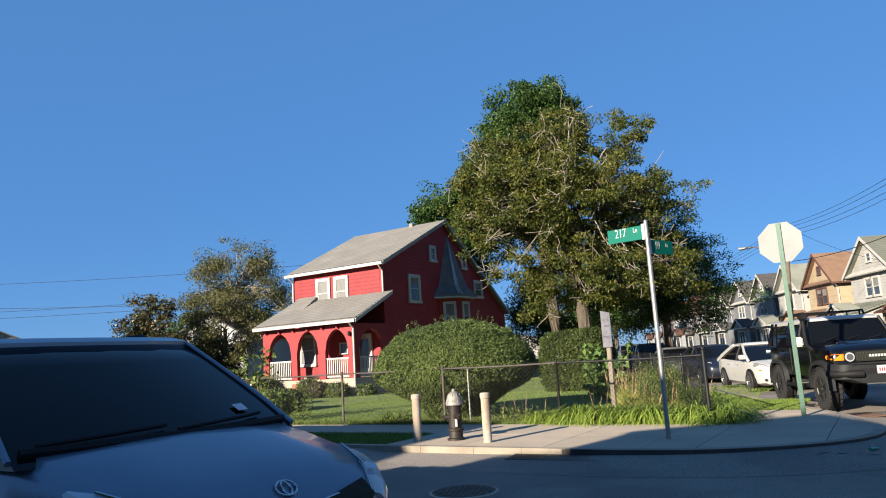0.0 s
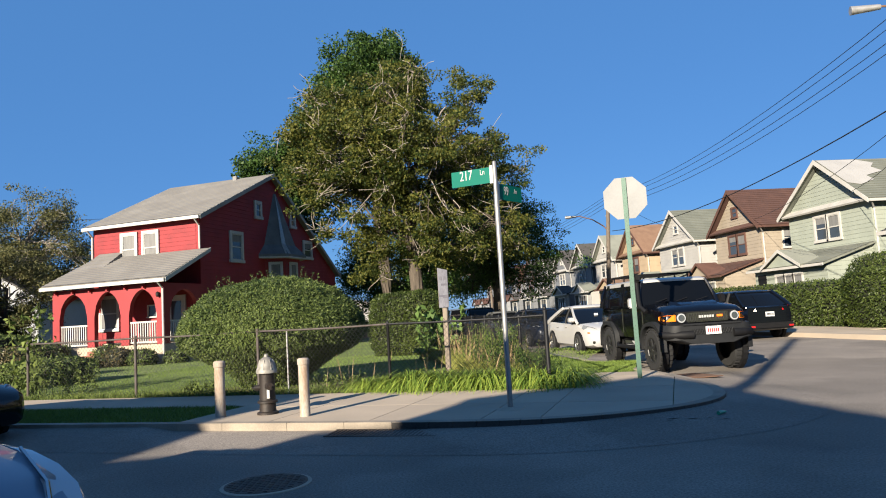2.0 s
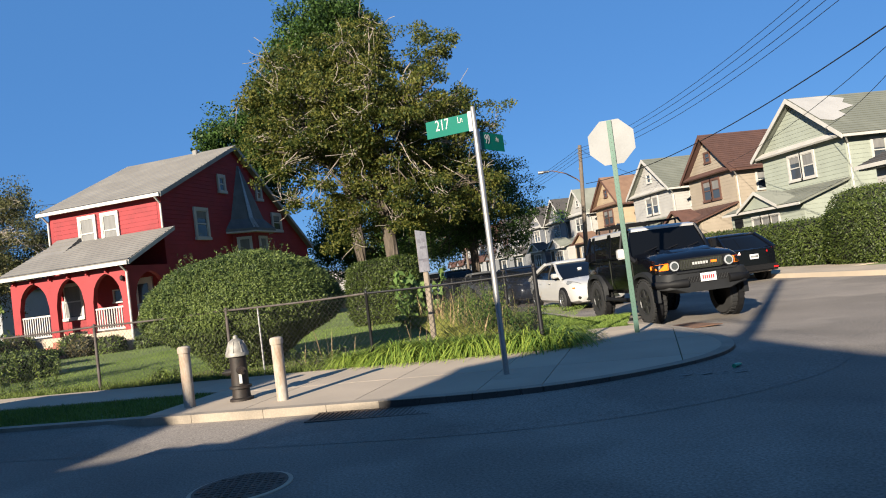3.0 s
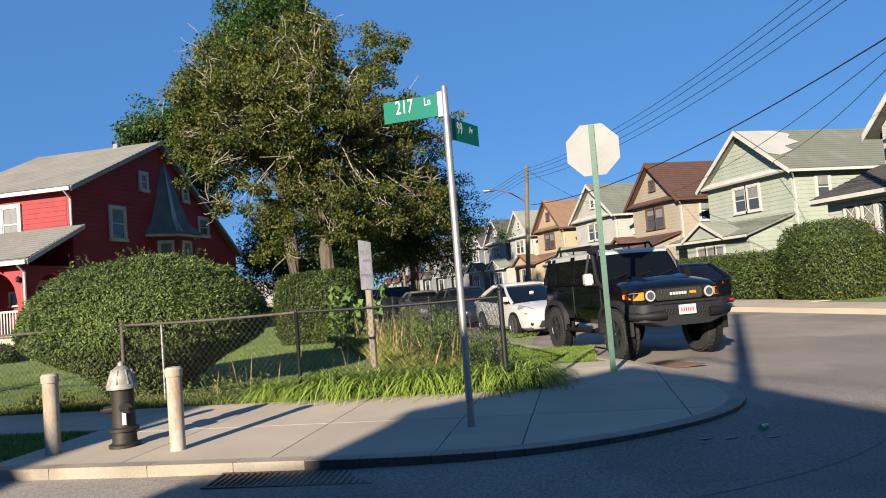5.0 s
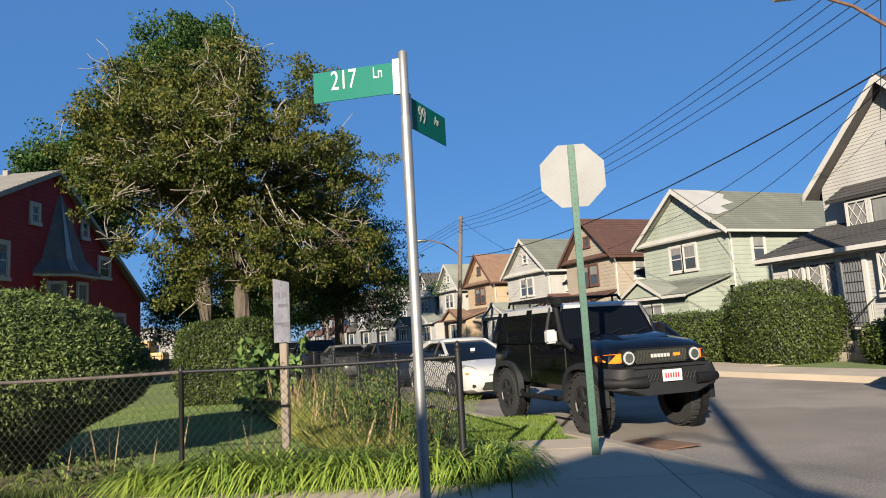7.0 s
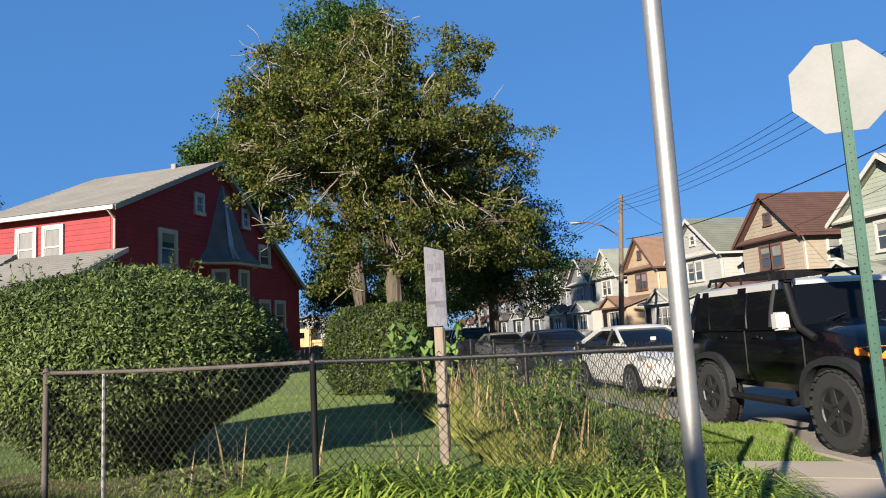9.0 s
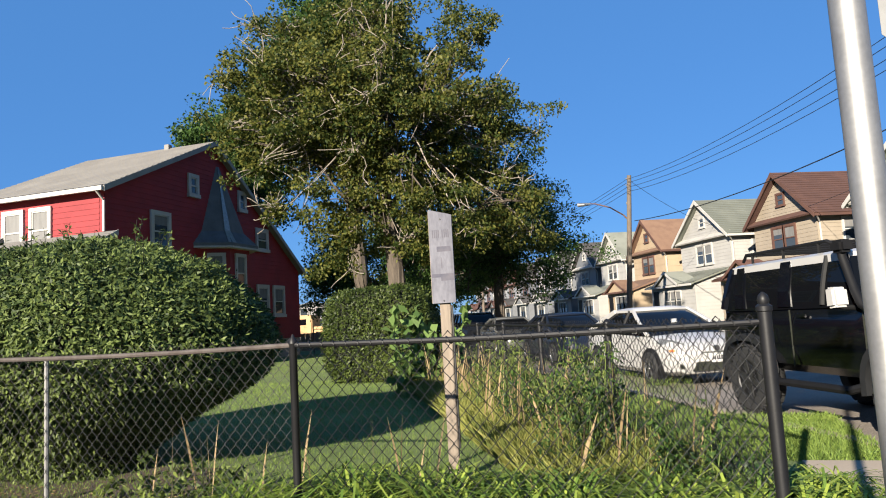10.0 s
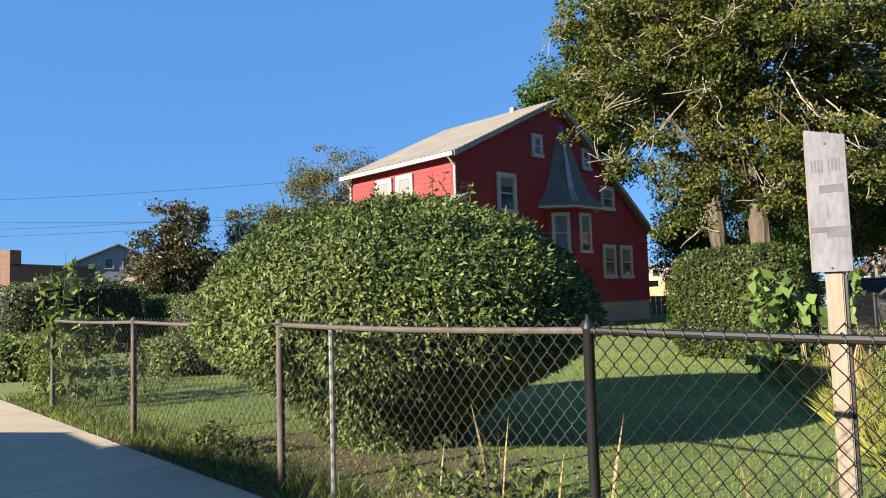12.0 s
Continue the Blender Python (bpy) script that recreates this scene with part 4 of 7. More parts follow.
row_house(54.0, 59.4, X_FRONT, 8.45, 5.9, SIDE_TAN, ROOF_ORANGE, ROOF_BROWN, "tan sided gabled house with orange-brown roof", near=False)
row_house(61.2, 66.6, X_FRONT, 8.4, 5.9, SIDE_WHITE, ROOF_GREEN, WHITE, "white sided gabled house with grey-green roof", near=False)
for i in range(8):
    row_house(68.0 + i * 7.3, 73.6 + i * 7.3, X_FRONT, 8.3, 5.8, SIDE_DIM if i < 4 else SIDE_GREY, ROOF_DARK if i < 4 else ROOF_BROWN, WHITE if i < 3 else ROOF_BROWN,
              "dark-roofed gabled house farther down the row", near=False)


# ---- houses on the near side of the lane, out of view: they shade the crossing ----
def back_house(u, v, W, ze, zr, label):
    h = thing("house", at_uv(u, v, 0.1), label, "house")
    L = 9.0
    body = [(-W / 2, 0), (W / 2, 0), (W / 2, ze), (0, zr - 0.2), (-W / 2, ze)]
    part("wall", prism(bmesh.new(), [(x, 0, z) for x, z in body], (0, -L, 0)), SIDE_CREAM, h)
    bm = bmesh.new()
    s = (zr - 0.2 - ze) / (W / 2)
    o = 0.35
    for sx in (-1, 1):
        xe = sx * (W / 2 + o)
        roof_slope(bm, (xe, 0.4, zr - s * (W / 2 + o)), (xe, -L - 0.4, zr - s * (W / 2 + o)), (0, -L - 0.4, zr), (0, 0.4, zr), 0.12, 6)
    part("roof", bm, ROOF_BROWN, h)
    f = rot_z(180)
    for a in (-1.6, 0.4):
        window(h, f, a, a + 1.1, 3.8, 5.2, 0.1)
        window(h, f, a, a + 1.1, 1.0, 2.4, 0.1)
    return h


h = thing("house", at_uv(-5.3, -13.0, 0.1), "cream house with a brown gabled roof behind the lane", "house")
part("wall", prism(bmesh.new(), [(x, 0, z) for x, z in ((-2.05, 0), (3.75, 0), (3.75, 6.38), (0.05, 8.1), (-2.05, 7.15))], (0, -9, 0)), SIDE_CREAM, h)
bm = bmesh.new()
roof_slope(bm, (-2.15, 0.2, 7.14), (-2.15, -9.2, 7.14), (0.05, -9.2, 8.2), (0.05, 0.2, 8.2), 0.1, 6)
roof_slope(bm, (3.95, 0.2, 6.38), (3.95, -9.2, 6.38), (0.05, -9.2, 8.2), (0.05, 0.2, 8.2), 0.1, 8)
part("roof", bm, ROOF_BROWN, h)
for a in (-1.6, 0.4):
    for z in (1.0, 3.8):
        window(h, rot_z(180), a, a + 1.1, z, z + 1.4, 0.1)
# unseen wing, added and outlined to give the shadow edge on the lane
wing = thing("house", at_uv(-7.36, -13.0, 0.1), "unseen side wing added to shape the shadow on the lane", "house")
part("wall", prism(bmesh.new(), [(-3.2, 0, 0), (0, 0, 0), (0, 0, 6.4), (-1.05, 0, 6.3), (-1.3, 0, 5.75), (-3.2, 0, 5.45)], (0, -7, 0)), SIDE_CREAM, wing)
part("roof", prism(bmesh.new(), [(-3.25, 0.1, 5.46), (-1.3, 0.1, 5.77), (-1.3, -7.1, 5.77), (-3.25, -7.1, 5.46)], (0, 0, 0.08)), ROOF_BROWN, wing)
# unseen house, added to cast the shade on grass strip and pavement
back_house(-13.0, -13.0, 3.4, 7.4, 7.75, "unseen cream house added to shade the grass strip")

# unseen lower block, added to carry that shade farther along
wing = thing("house", at_uv(-14.9, -13.0, 0.1), "unseen low wing added to shade the lane farther along", "house")
part("wall", prism(bmesh.new(), [(-6.0, 0, 0), (0, 0, 0), (0, 0, 7.2), (-6.0, 0, 6.4)], (0, -7, 0)), SIDE_CREAM, wing)
part("roof", prism(bmesh.new(), [(-6.05, 0.1, 6.4), (0, 0.1, 7.2), (0, -7.1, 7.2), (-6.05, -7.1, 6.4)], (0, 0, 0.1)), ROOF_BROWN, wing)


# ---- foliage helpers ----
def quads(name, corners):
    """A mesh of loose four-cornered leaves from an array (n, 4, 3)."""
    n = len(corners)
    me = bpy.data.meshes.new(name)
    me.vertices.add(n * 4)
    me.vertices.foreach_set("co", np.ascontiguousarray(corners, dtype=np.float32).ravel())
    me.loops.add(n * 4)
    me.loops.foreach_set("vertex_index", np.arange(n * 4, dtype=np.int32))
    me.polygons.add(n)
    me.polygons.foreach_set("loop_start", np.arange(0, n * 4, 4, dtype=np.int32))
    me.polygons.foreach_set("loop_total", np.full(n, 4, dtype=np.int32))
    me.update(calc_edges=True)
    return me


def unit(a):
    return a / np.maximum(np.linalg.norm(a, axis=1, keepdims=True), 1e-9)


def leaves(at, length, width, lean=None, lean_by=0.0, droop=0.0, r=rng, face=None):
    """Pointed leaves at the places given, turned at random, pulled towards lean and downwards."""
    n = len(at)
    d = unit(r.normal(size=(n, 3)))
    if lean is not None:
        d = d + lean * lean_by
    d[:, 2] -= droop
    d = unit(d)
    s = unit(np.cross(d, r.normal(size=(n, 3)) if face is None else face + r.normal(size=(n, 3)) * 0.45))
    up = np.cross(d, s)
    ln = length * r.uniform(0.65, 1.3, (n, 1))
    wd = width * r.uniform(0.7, 1.25, (n, 1))
    mid = at + d * ln * 0.45 + up * wd * 0.25
    return np.stack([at, mid + s * wd * 0.5, at + d * ln, mid - s * wd * 0.5], axis=1)


def in_ball(n, r=rng):
    return unit(r.normal(size=(n, 3))) * r.uniform(0, 1, (n, 1)) ** (1 / 3)


def crown_points(blobs, clusters, per, spread, hollow=0.55, r=rng):
    """Leaf places in clusters through ellipsoids (cx, cy, cz, rx, ry, rz), mostly near their skins."""
    vol = np.array([b[3] * b[4] * b[5] for b in blobs])
    pick = r.choice(len(blobs), clusters, p=vol / vol.sum())
    B = np.array(blobs)[pick]
    lumps = max(6, clusters // 16)
    way = unit(r.normal(size=(lumps, 3)))
    pick_l = r.integers(lumps, size=clusters)
    d = unit(way[pick_l] + r.normal(size=(clusters, 3)) * 0.2)
    reach = r.uniform(0.72, 1.12, (lumps, 1))[pick_l]
    wob = np.array([noise.noise(Vector(tuple(v * 2.1 + w[:3] * 0.37))) for v, w in zip(d, B)])[:, None]
    rad = (r.uniform(hollow ** 3, 1, (clusters, 1)) ** (1 / 3)) * (1 + 0.3 * wob) * reach
    c = B[:, :3] + d * B[:, 3:] * rad
    size = r.uniform(0.6, 1.35, (clusters, 1))
    pts = np.repeat(c, per, 0) + in_ball(clusters * per, r) * np.repeat(size, per, 0) * np.array([spread, spread, spread * 0.6])
    return pts, c


def limbs(bm, start, ends, r0, r=rng, sag=0.12):
    """Bent, tapered branches from a stem point to many ends."""
    for e in ends:
        s, e = Vector(start), Vector(e)
        L = (e - s).length
        pts = []
        k = r.normal(size=(2, 3)) * L * 0.07
        for i in range(6):
            t = i / 5
            p = s.lerp(e, t) + Vector(k[0]) * math.sin(t * math.pi) + Vector(k[1]) * math.sin(t * 2 * math.pi) * 0.6
            p.z += math.sin(t * math.pi) * L * sag
            pts.append(p)
        tube(bm, pts, r0, max(0.012, r0 * 0.18), n=5, caps=False)


def tree(name, base, trunk, blobs, clusters, per, leaf, spread, mat, label, group="", bare=0, hollow=0.5, bark=None, seed=1):
    """trunk: list of points from the foot up with radii at both ends; leaf: (length, width)."""
    r = np.random.default_rng(seed)
    t = thing(name, Matrix.Translation(base), label, "tree", group)
    bm = bmesh.new()
    pts, ra, rb = trunk
    tube(bm, pts, ra, rb, n=10)
    P, C = crown_points(blobs, clusters, per, spread, hollow, r)
    top = Vector(pts[-1])
    mid = Vector(pts[len(pts) // 2])
    pick = r.choice(len(C), min(46, len(C)), replace=False)
    for j, i in enumerate(pick):
        e = Vector(C[i])
        stem = mid.lerp(top, r.uniform(0.0, 1.0))
        limbs(bm, stem, [e], rb * r.uniform(0.25, 0.7), r)
        near = [C[q] for q in np.argsort(np.linalg.norm(C - np.array(e), axis=1))[1:4]]
        limbs(bm, stem.lerp(e, 0.6) + Vector((0, 0, (e - stem).length * 0.1)), near, rb * 0.16, r)
    part("trunk", bm, bark or BARK, t, "rough brown trunk and limbs")
    if bare:
        bm = bmesh.new()
        for i in r.choice(len(C), bare, replace=False):
            e = Vector(C[i])
            out = (e - top)
            tip = e + out.normalized() * r.uniform(-0.5, 0.25)
            limbs(bm, top.lerp(e, 0.45), [tip], 0.036, r, 0.05)
            limbs(bm, e, [tip + Vector(r.normal(size=3)) * 0.45 for _ in range(7)], 0.014, r, 0.0)
        part("dead_branch", bm, STRAW_BARK, t, "pale leafless branches")["kind"] = "stuff"
    me = quads("crown", leaves(P, leaf[0], leaf[1], droop=0.35, r=r))
    raw_part("crown", me, mat, t)["kind"] = "stuff"
    return t


STRAW_BARK = material("pale_dead_wood", (0.42, 0.37, 0.30), (0.25, 0.21, 0.17), 0.9, scale=4, fine=25, bump=0.3)

tree("tree", (1.5, 29.5, 0.1), ([(0, 0, 0), (0.02, 0, 1.6), (-0.1, 0.1, 3.4), (-0.35, 0.1, 6.0), (-0.6, 0, 9.5)], 0.42, 0.17),
     [(-0.6, 0, 9.0, 4.6, 4.2, 3.0), (-3.6, 0, 9.2, 3.0, 2.8, 2.5), (2.6, 0.4, 8.4, 3.2, 2.9, 2.5), (-3.6, 0.2, 11.4, 2.1, 1.9, 1.5), (-0.6, 0, 12.2, 2.5, 2.2, 1.5), (2.2, 0, 12.0, 1.9, 1.7, 1.4), (3.6, 0, 12.5, 1.0, 0.9, 0.9),
      (5.6, 0.6, 9.1, 1.3, 1.1, 0.7), (-5.0, -0.6, 6.8, 1.2, 1.2, 0.8), (-2.8, -0.5, 5.9, 1.8, 1.7, 1.0), (1.2, -0.7, 4.9, 3.4, 2.6, 1.5), (-2.4, 0.3, 4.3, 1.5, 1.5, 1.5), (-0.3, -1.4, 5.6, 2.4, 1.3, 1.2), (4.4, 0.3, 5.6, 1.9, 1.8, 1.7), (5.3, 0.5, 4.3, 1.1, 1.1, 1.0)],
     1180, 88, (0.145, 0.082), 0.45, LEAF_OLIVE, "tall olive-yellow tree with sparse leaves and dead twigs", "big yard trees", bare=150, seed=11)
tree("tree", (0.1, 41.0, 0.1), ([(0.55, 0, 0), (0.55, 0, 4), (0.2, 0.2, 9), (0.3, 0, 14)], 0.5, 0.22),
     [(-0.2, 0, 15.6, 3.5, 3.6, 4.3), (1.9, 0, 17.2, 1.8, 1.7, 1.9), (-2.6, 0, 13.0, 2.6, 2.6, 2.8), (-6.5, 0, 10.8, 2.2, 2.2, 2.2), (-4.8, 0, 11.2, 2.4, 2.2, 2.2), (-5.4, 0, 8.4, 2.6, 2.4, 2.2)], 1050, 85, (0.2, 0.12), 0.7, LEAF_GREEN, "tall green broadleaf tree behind the lawn", "big yard trees", seed=12)
tree("tree", (6.8, 36.5, 0.1), ([(0, 0, 0), (0, 0, 3), (0.2, 0, 6)], 0.32, 0.15),
     [(-0.6, 0, 6.6, 3.9, 3.0, 3.6), (1.6, -0.5, 4.6, 3.2, 2.4, 2.6), (-2.8, 0, 4.0, 2.6, 2.4, 2.2)], 620, 75, (0.14, 0.08), 0.75, LEAF_GREEN, "dark green tree by the parked cars", "big yard trees", seed=13)
tree("tree", (2.9, 46.0, 0.1), ([(0, 0, 0), (0, 0, 2), (0.1, 0, 4)], 0.22, 0.1),
     [(-1.3, 0, 5.4, 3.4, 2.2, 3.2), (3.6, 0, 5.4, 3.9, 2.4, 3.2), (-3.6, 0.8, 4.2, 2.0, 1.8, 3.0)], 700, 70, (0.17, 0.1), 0.8, LEAF_GREEN, "dark green understorey tree behind the privet bush", "small yard trees", seed=20)
tree("tree", (-26.4, 53.5, 0.1), ([(0, 0, 0), (0, 0, 4), (0.3, 0, 9)], 0.45, 0.2),
     [(0.4, 0, 9.8, 4.4, 3.8, 3.4), (-2.6, 0, 7.6, 2.8, 2.6, 2.2), (3.0, 0, 7.2, 3.2, 2.8, 2.8)], 420, 70, (0.17, 0.10), 0.9, LEAF_PALE, "pale-limbed plane tree standing beyond the porch", "big yard trees", bare=24, seed=15, bark=STRAW_BARK)
tree("tree", (-18.9, 34.4, 0.1), ([(0, 0, 0), (0, 0, 2), (0.1, 0, 4)], 0.2, 0.1),
     [(0, 0, 3.6, 2.4, 2.2, 2.7), (-1.4, 0.2, 2.3, 1.8, 1.8, 1.7)], 420, 70, (0.13, 0.07), 0.5, LEAF_PALE, "bushy light green tree beside the porch", "small yard trees", seed=16)
p = uv(-33.3, 18.2)
tree("tree", (p.x, p.y, 0.1), ([(0, 0, 0), (0, 0, 2.4), (0, 0, 5.2)], 0.16, 0.06),
     [(0, 0, 2.7, 2.1, 2.1, 2.0), (0.2, 0, 4.6, 1.3, 1.3, 1.5), (-1.2, 0, 2.4, 1.5, 1.5, 1.4)], 400, 44, (0.17, 0.09), 0.42, LEAF_BRONZE, "conical bronze-leaved magnolia tree", "small yard trees", seed=17)
tree("tree", (-30, 62, 0.1), ([(0, 0, 0), (0, 0, 3), (0, 0, 6)], 0.3, 0.1), [(0, 0, 5.4, 6, 4, 3.0), (-9, 3, 4.2, 5, 4, 2.6), (8, 4, 4.4, 5, 4, 2.6)], 420, 36, (0.3, 0.18), 1.0, LEAF_GREEN, "low green trees far behind the yards", "far trees", seed=18)
tree("tree", (12, 95, 0.1), ([(0, 0, 0), (0, 0, 4), (0, 0, 7)], 0.4, 0.15), [(0, 0, 7, 5, 4, 4.0), (-6, 3, 6, 4, 4, 3.2)], 320, 36, (0.36, 0.2), 1.2, LEAF_OLIVE, "street tree far down the road", "far trees", seed=19)


# ---- hedges ----
def hedge(name, m, rings, n, leaf, mat, label, category="hedge", seed=3, square=1.0, core=0.88, shag=0.06, sprigs=0):
    """rings: (z, rx, ry) outline of the clipped body, foot to top."""
    r = np.random.default_rng(seed)
    h = thing(name, m, label, category)
    # closed dark body fills the hedge, painting its shaded inside
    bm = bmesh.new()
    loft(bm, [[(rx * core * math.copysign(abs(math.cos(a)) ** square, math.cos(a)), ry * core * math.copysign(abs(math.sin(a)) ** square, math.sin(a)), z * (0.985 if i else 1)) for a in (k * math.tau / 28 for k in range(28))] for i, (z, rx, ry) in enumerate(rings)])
    part("inner_core", bm, HEART, h, "solid dark core for the shaded inside")
    zs = np.array([q[0] for q in rings])
    RX, RY = np.array([q[1] for q in rings]), np.array([q[2] for q in rings])
    arc = np.r_[0, np.cumsum(np.hypot(np.diff(zs), np.diff(RX)))]
    w = np.interp(np.linspace(0, arc[-1], 400), arc, RX)
    s = np.interp(r.uniform(0, 1, n), np.cumsum(w) / w.sum(), np.linspace(0, arc[-1], 400))
    z, rx, ry = np.interp(s, arc, zs), np.interp(s, arc, RX), np.interp(s, arc, RY)
    turn = np.linspace(0, math.tau, 3000)
    qx, qy = (np.sign(g) * np.abs(g) ** square for g in (np.cos(turn), np.sin(turn)))
    way = np.r_[0, np.cumsum(np.hypot(np.diff(qx) * RX.max(), np.diff(qy) * RY.max()))]
    a = np.interp(r.uniform(0, way[-1], n), way, turn)
    ca, sa = np.cos(a), np.sin(a)
    x, y = rx * np.sign(ca) * np.abs(ca) ** square, ry * np.sign(sa) * np.abs(sa) ** square
    P = np.stack([x, y, z], 1)
    lump = np.array([noise.noise(Vector(tuple(p * 1.9))) + 0.5 * noise.noise(Vector(tuple(p * 5.2))) for p in P])[:, None]
    N = unit(np.stack([x / np.maximum(rx, 0.1), y / np.maximum(ry, 0.1), np.interp(s, arc, np.linspace(-0.6, 1.6, len(arc)))], 1))
    P = P + N * (lump * 0.075 + r.uniform(-shag * 1.8, shag, (n, 1)))
    L = leaves(P, leaf[0], leaf[1], N, 0.35, 0.65, r, N)
    raw_part("foliage", quads("foliage", L), mat, h)["kind"] = "stuff"
    if sprigs:
        bm = bmesh.new()
        LP = []
        for i in r.choice(np.where(z > np.quantile(z, 0.72))[0], sprigs):
            b = Vector(P[i])
            tip = b + Vector(N[i]) * 0.08 + Vector((r.normal() * 0.04, r.normal() * 0.04, r.uniform(0.08, 0.26)))
            tube(bm, [b, tip], 0.004, 0.002, n=4)
            LP += [np.array(b.lerp(tip, t)) for t in r.uniform(0.3, 1, 9)]
        part("sprig_stem", bm, HEART, h)["kind"] = "stuff"
        raw_part("sprig", quads("sprig", leaves(np.array(LP), leaf[0], leaf[1], None, 0, -0.2, r)), mat, h)["kind"] = "stuff"
    return h


hedge("hedge", at_uv(-8.94, 10.0, 0.1), [(0.0, 0.6, 0.55), (0.25, 0.75, 0.68), (0.5, 1.08, 0.96), (0.72, 1.56, 1.36), (0.95, 2.0, 1.7), (1.2, 2.16, 1.82), (1.5, 2.06, 1.74), (1.8, 1.84, 1.56), (2.05, 1.52, 1.29), (2.25, 1.06, 0.9), (2.36, 0.5, 0.42), (2.39, 0.1, 0.08)],
      150000, (0.062, 0.022), LEAF_HEDGE, "large dome-shaped clipped hedge of glossy dark leaves", seed=21, sprigs=55)
p = Vector((0.35, 22.2, 0.1))
hedge("hedge", pose(p.x, p.y, p.z, 0, 0, TURN), [(0.0, 1.15, 0.9), (0.4, 1.3, 1.1), (1.4, 1.32, 1.12), (1.95, 1.26, 1.06), (2.2, 1.0, 0.85), (2.28, 0.3, 0.3)], 27000, (0.075, 0.04), LEAF_PRIVET, "square-clipped yellow-green privet bush", seed=22, square=0.6)
# hedges before the row of houses
hedge("hedge", pose(17.6, 26.2, 0.1), [(0.0, 1.0, 6.2), (0.6, 1.15, 6.4), (1.4, 1.15, 6.4), (1.75, 0.95, 6.2), (1.85, 0.3, 5.5)], 24000, (0.11, 0.06), LEAF_PRIVET, "long clipped hedge along the pavement", seed=23, square=0.45, core=0.9)
hedge("hedge", pose(17.45, 18.9, 0.1), [(0.0, 1.3, 1.3), (0.35, 1.5, 1.5), (1.0, 1.55, 1.55), (1.7, 1.5, 1.5), (1.98, 1.36, 1.36), (2.1, 1.0, 1.0), (2.14, 0.3, 0.3)], 21000, (0.085, 0.045), LEAF_PRIVET, "big block-clipped hedge with a few red leaves", seed=24, square=0.5, sprigs=30)
hedge("hedge", pose(18.9, 20.5, 0.1), [(0.0, 1.3, 1.5), (1.4, 1.45, 1.65), (2.2, 1.4, 1.6), (2.55, 1.2, 1.4), (2.72, 0.8, 0.9), (2.76, 0.3, 0.3)], 14000, (0.085, 0.045), LEAF_PRIVET, "taller rounded hedge by the white house", seed=25, square=0.6)
hedge("bush", pose(17.5, 14.3, 0.1), [(0.0, 0.7, 1.7), (0.5, 0.95, 1.95), (1.05, 0.85, 1.8), (1.28, 0.5, 1.3), (1.34, 0.2, 0.4)], 9000, (0.09, 0.05), LEAF_PRIVET, "low bush before the white porch", "bush", seed=26)
# shrubs round the porch and along the left of the lawn
for i, (u, v, rx, h_, mat) in enumerate(((-26.5, 20.0, 0.75, 1.15, LEAF_HEDGE), (-26.9, 18.2, 0.8, 0.95, LEAF_HEDGE), (-25.2, 18.9, 0.4, 0.55, LEAF_HEDGE), (-23.4, 19.9, 0.55, 0.95, LEAF_HEDGE), (-22.6, 19.7, 0.65, 0.8, LEAF_BRONZE), (-21.4, 19.8, 0.55, 0.7, LEAF_HEDGE),
                                     (-20.4, 20.6, 0.45, 0.55, LEAF_HEDGE), (-23.9, 19.3, 0.3, 0.4, LEAF_LIGHT))):
    hedge("shrub", at_uv(u, v, 0.1), [(0.0, rx * 0.8, rx * 0.8), (h_ * 0.4, rx, rx), (h_ * 0.8, rx * 0.85, rx * 0.85), (h_, rx * 0.2, rx * 0.2)], 1500, (0.10, 0.055), mat, ("small clipped dark green shrub by the porch", "low bronze-leaved shrub by the porch", "pale yellow-green plant by the porch")[0 if mat is LEAF_HEDGE else 1 if mat is LEAF_BRONZE else 2], "shrub", seed=30 + i)
for i, (u, v, rx, ry, h_, mat) in enumerate(((-21.0, 13.8, 1.0, 1.0, 1.15, LEAF_BRONZE), (-27.5, 15.5, 4.5, 1.3, 1.75, LEAF_HEDGE), (-20.0, 9.2, 1.2, 0.9, 0.9, LEAF_WEED), (-17.6, 11.8, 1.1, 1.0, 0.8, LEAF_HEDGE), (-36.0, 11.0, 8.0, 1.2, 1.6, LEAF_HEDGE), (-26.6, 12.0, 1.0, 2.4, 2.35, LEAF_HEDGE))):
    hedge("hedge", at_uv(u, v, 0.1), [(0.0, rx * 0.85, ry * 0.85), (h_ * 0.4, rx, ry), (h_ * 0.85, rx * 0.95, ry * 0.9), (h_, rx * 0.3, ry * 0.3)], 5000 if rx < 3 else 12000, (0.10, 0.055), mat, "clipped garden hedge at the side of the lawn", seed=40 + i, square=0.7)


# ---- chain-link fences ----
def chain_link(bm, a, b, z0, z1, pitch=0.036, r=0.0024):
    """Woven zigzag wires between the ground points a and b."""
    a, b = Vector(a), Vector(b)
    L = (b - a).length
    d = (b - a) / L
    nrm = Vector((-d.y, d.x, 0))
    n = int(L / pitch)
    k = int((z1 - z0) / (pitch * 1.12))
    for i in range(n):
        pts = []
        for j in range(k + 1):
            side = (j + i) % 2
            s = (i + side * 1.06) * pitch
            pts.append(a + d * min(s, L) + nrm * (0.004 if side else -0.004) + Vector((0, 0, z0 + (z1 - z0) * j / k)))
        tube(bm, pts, r, n=4, caps=False)


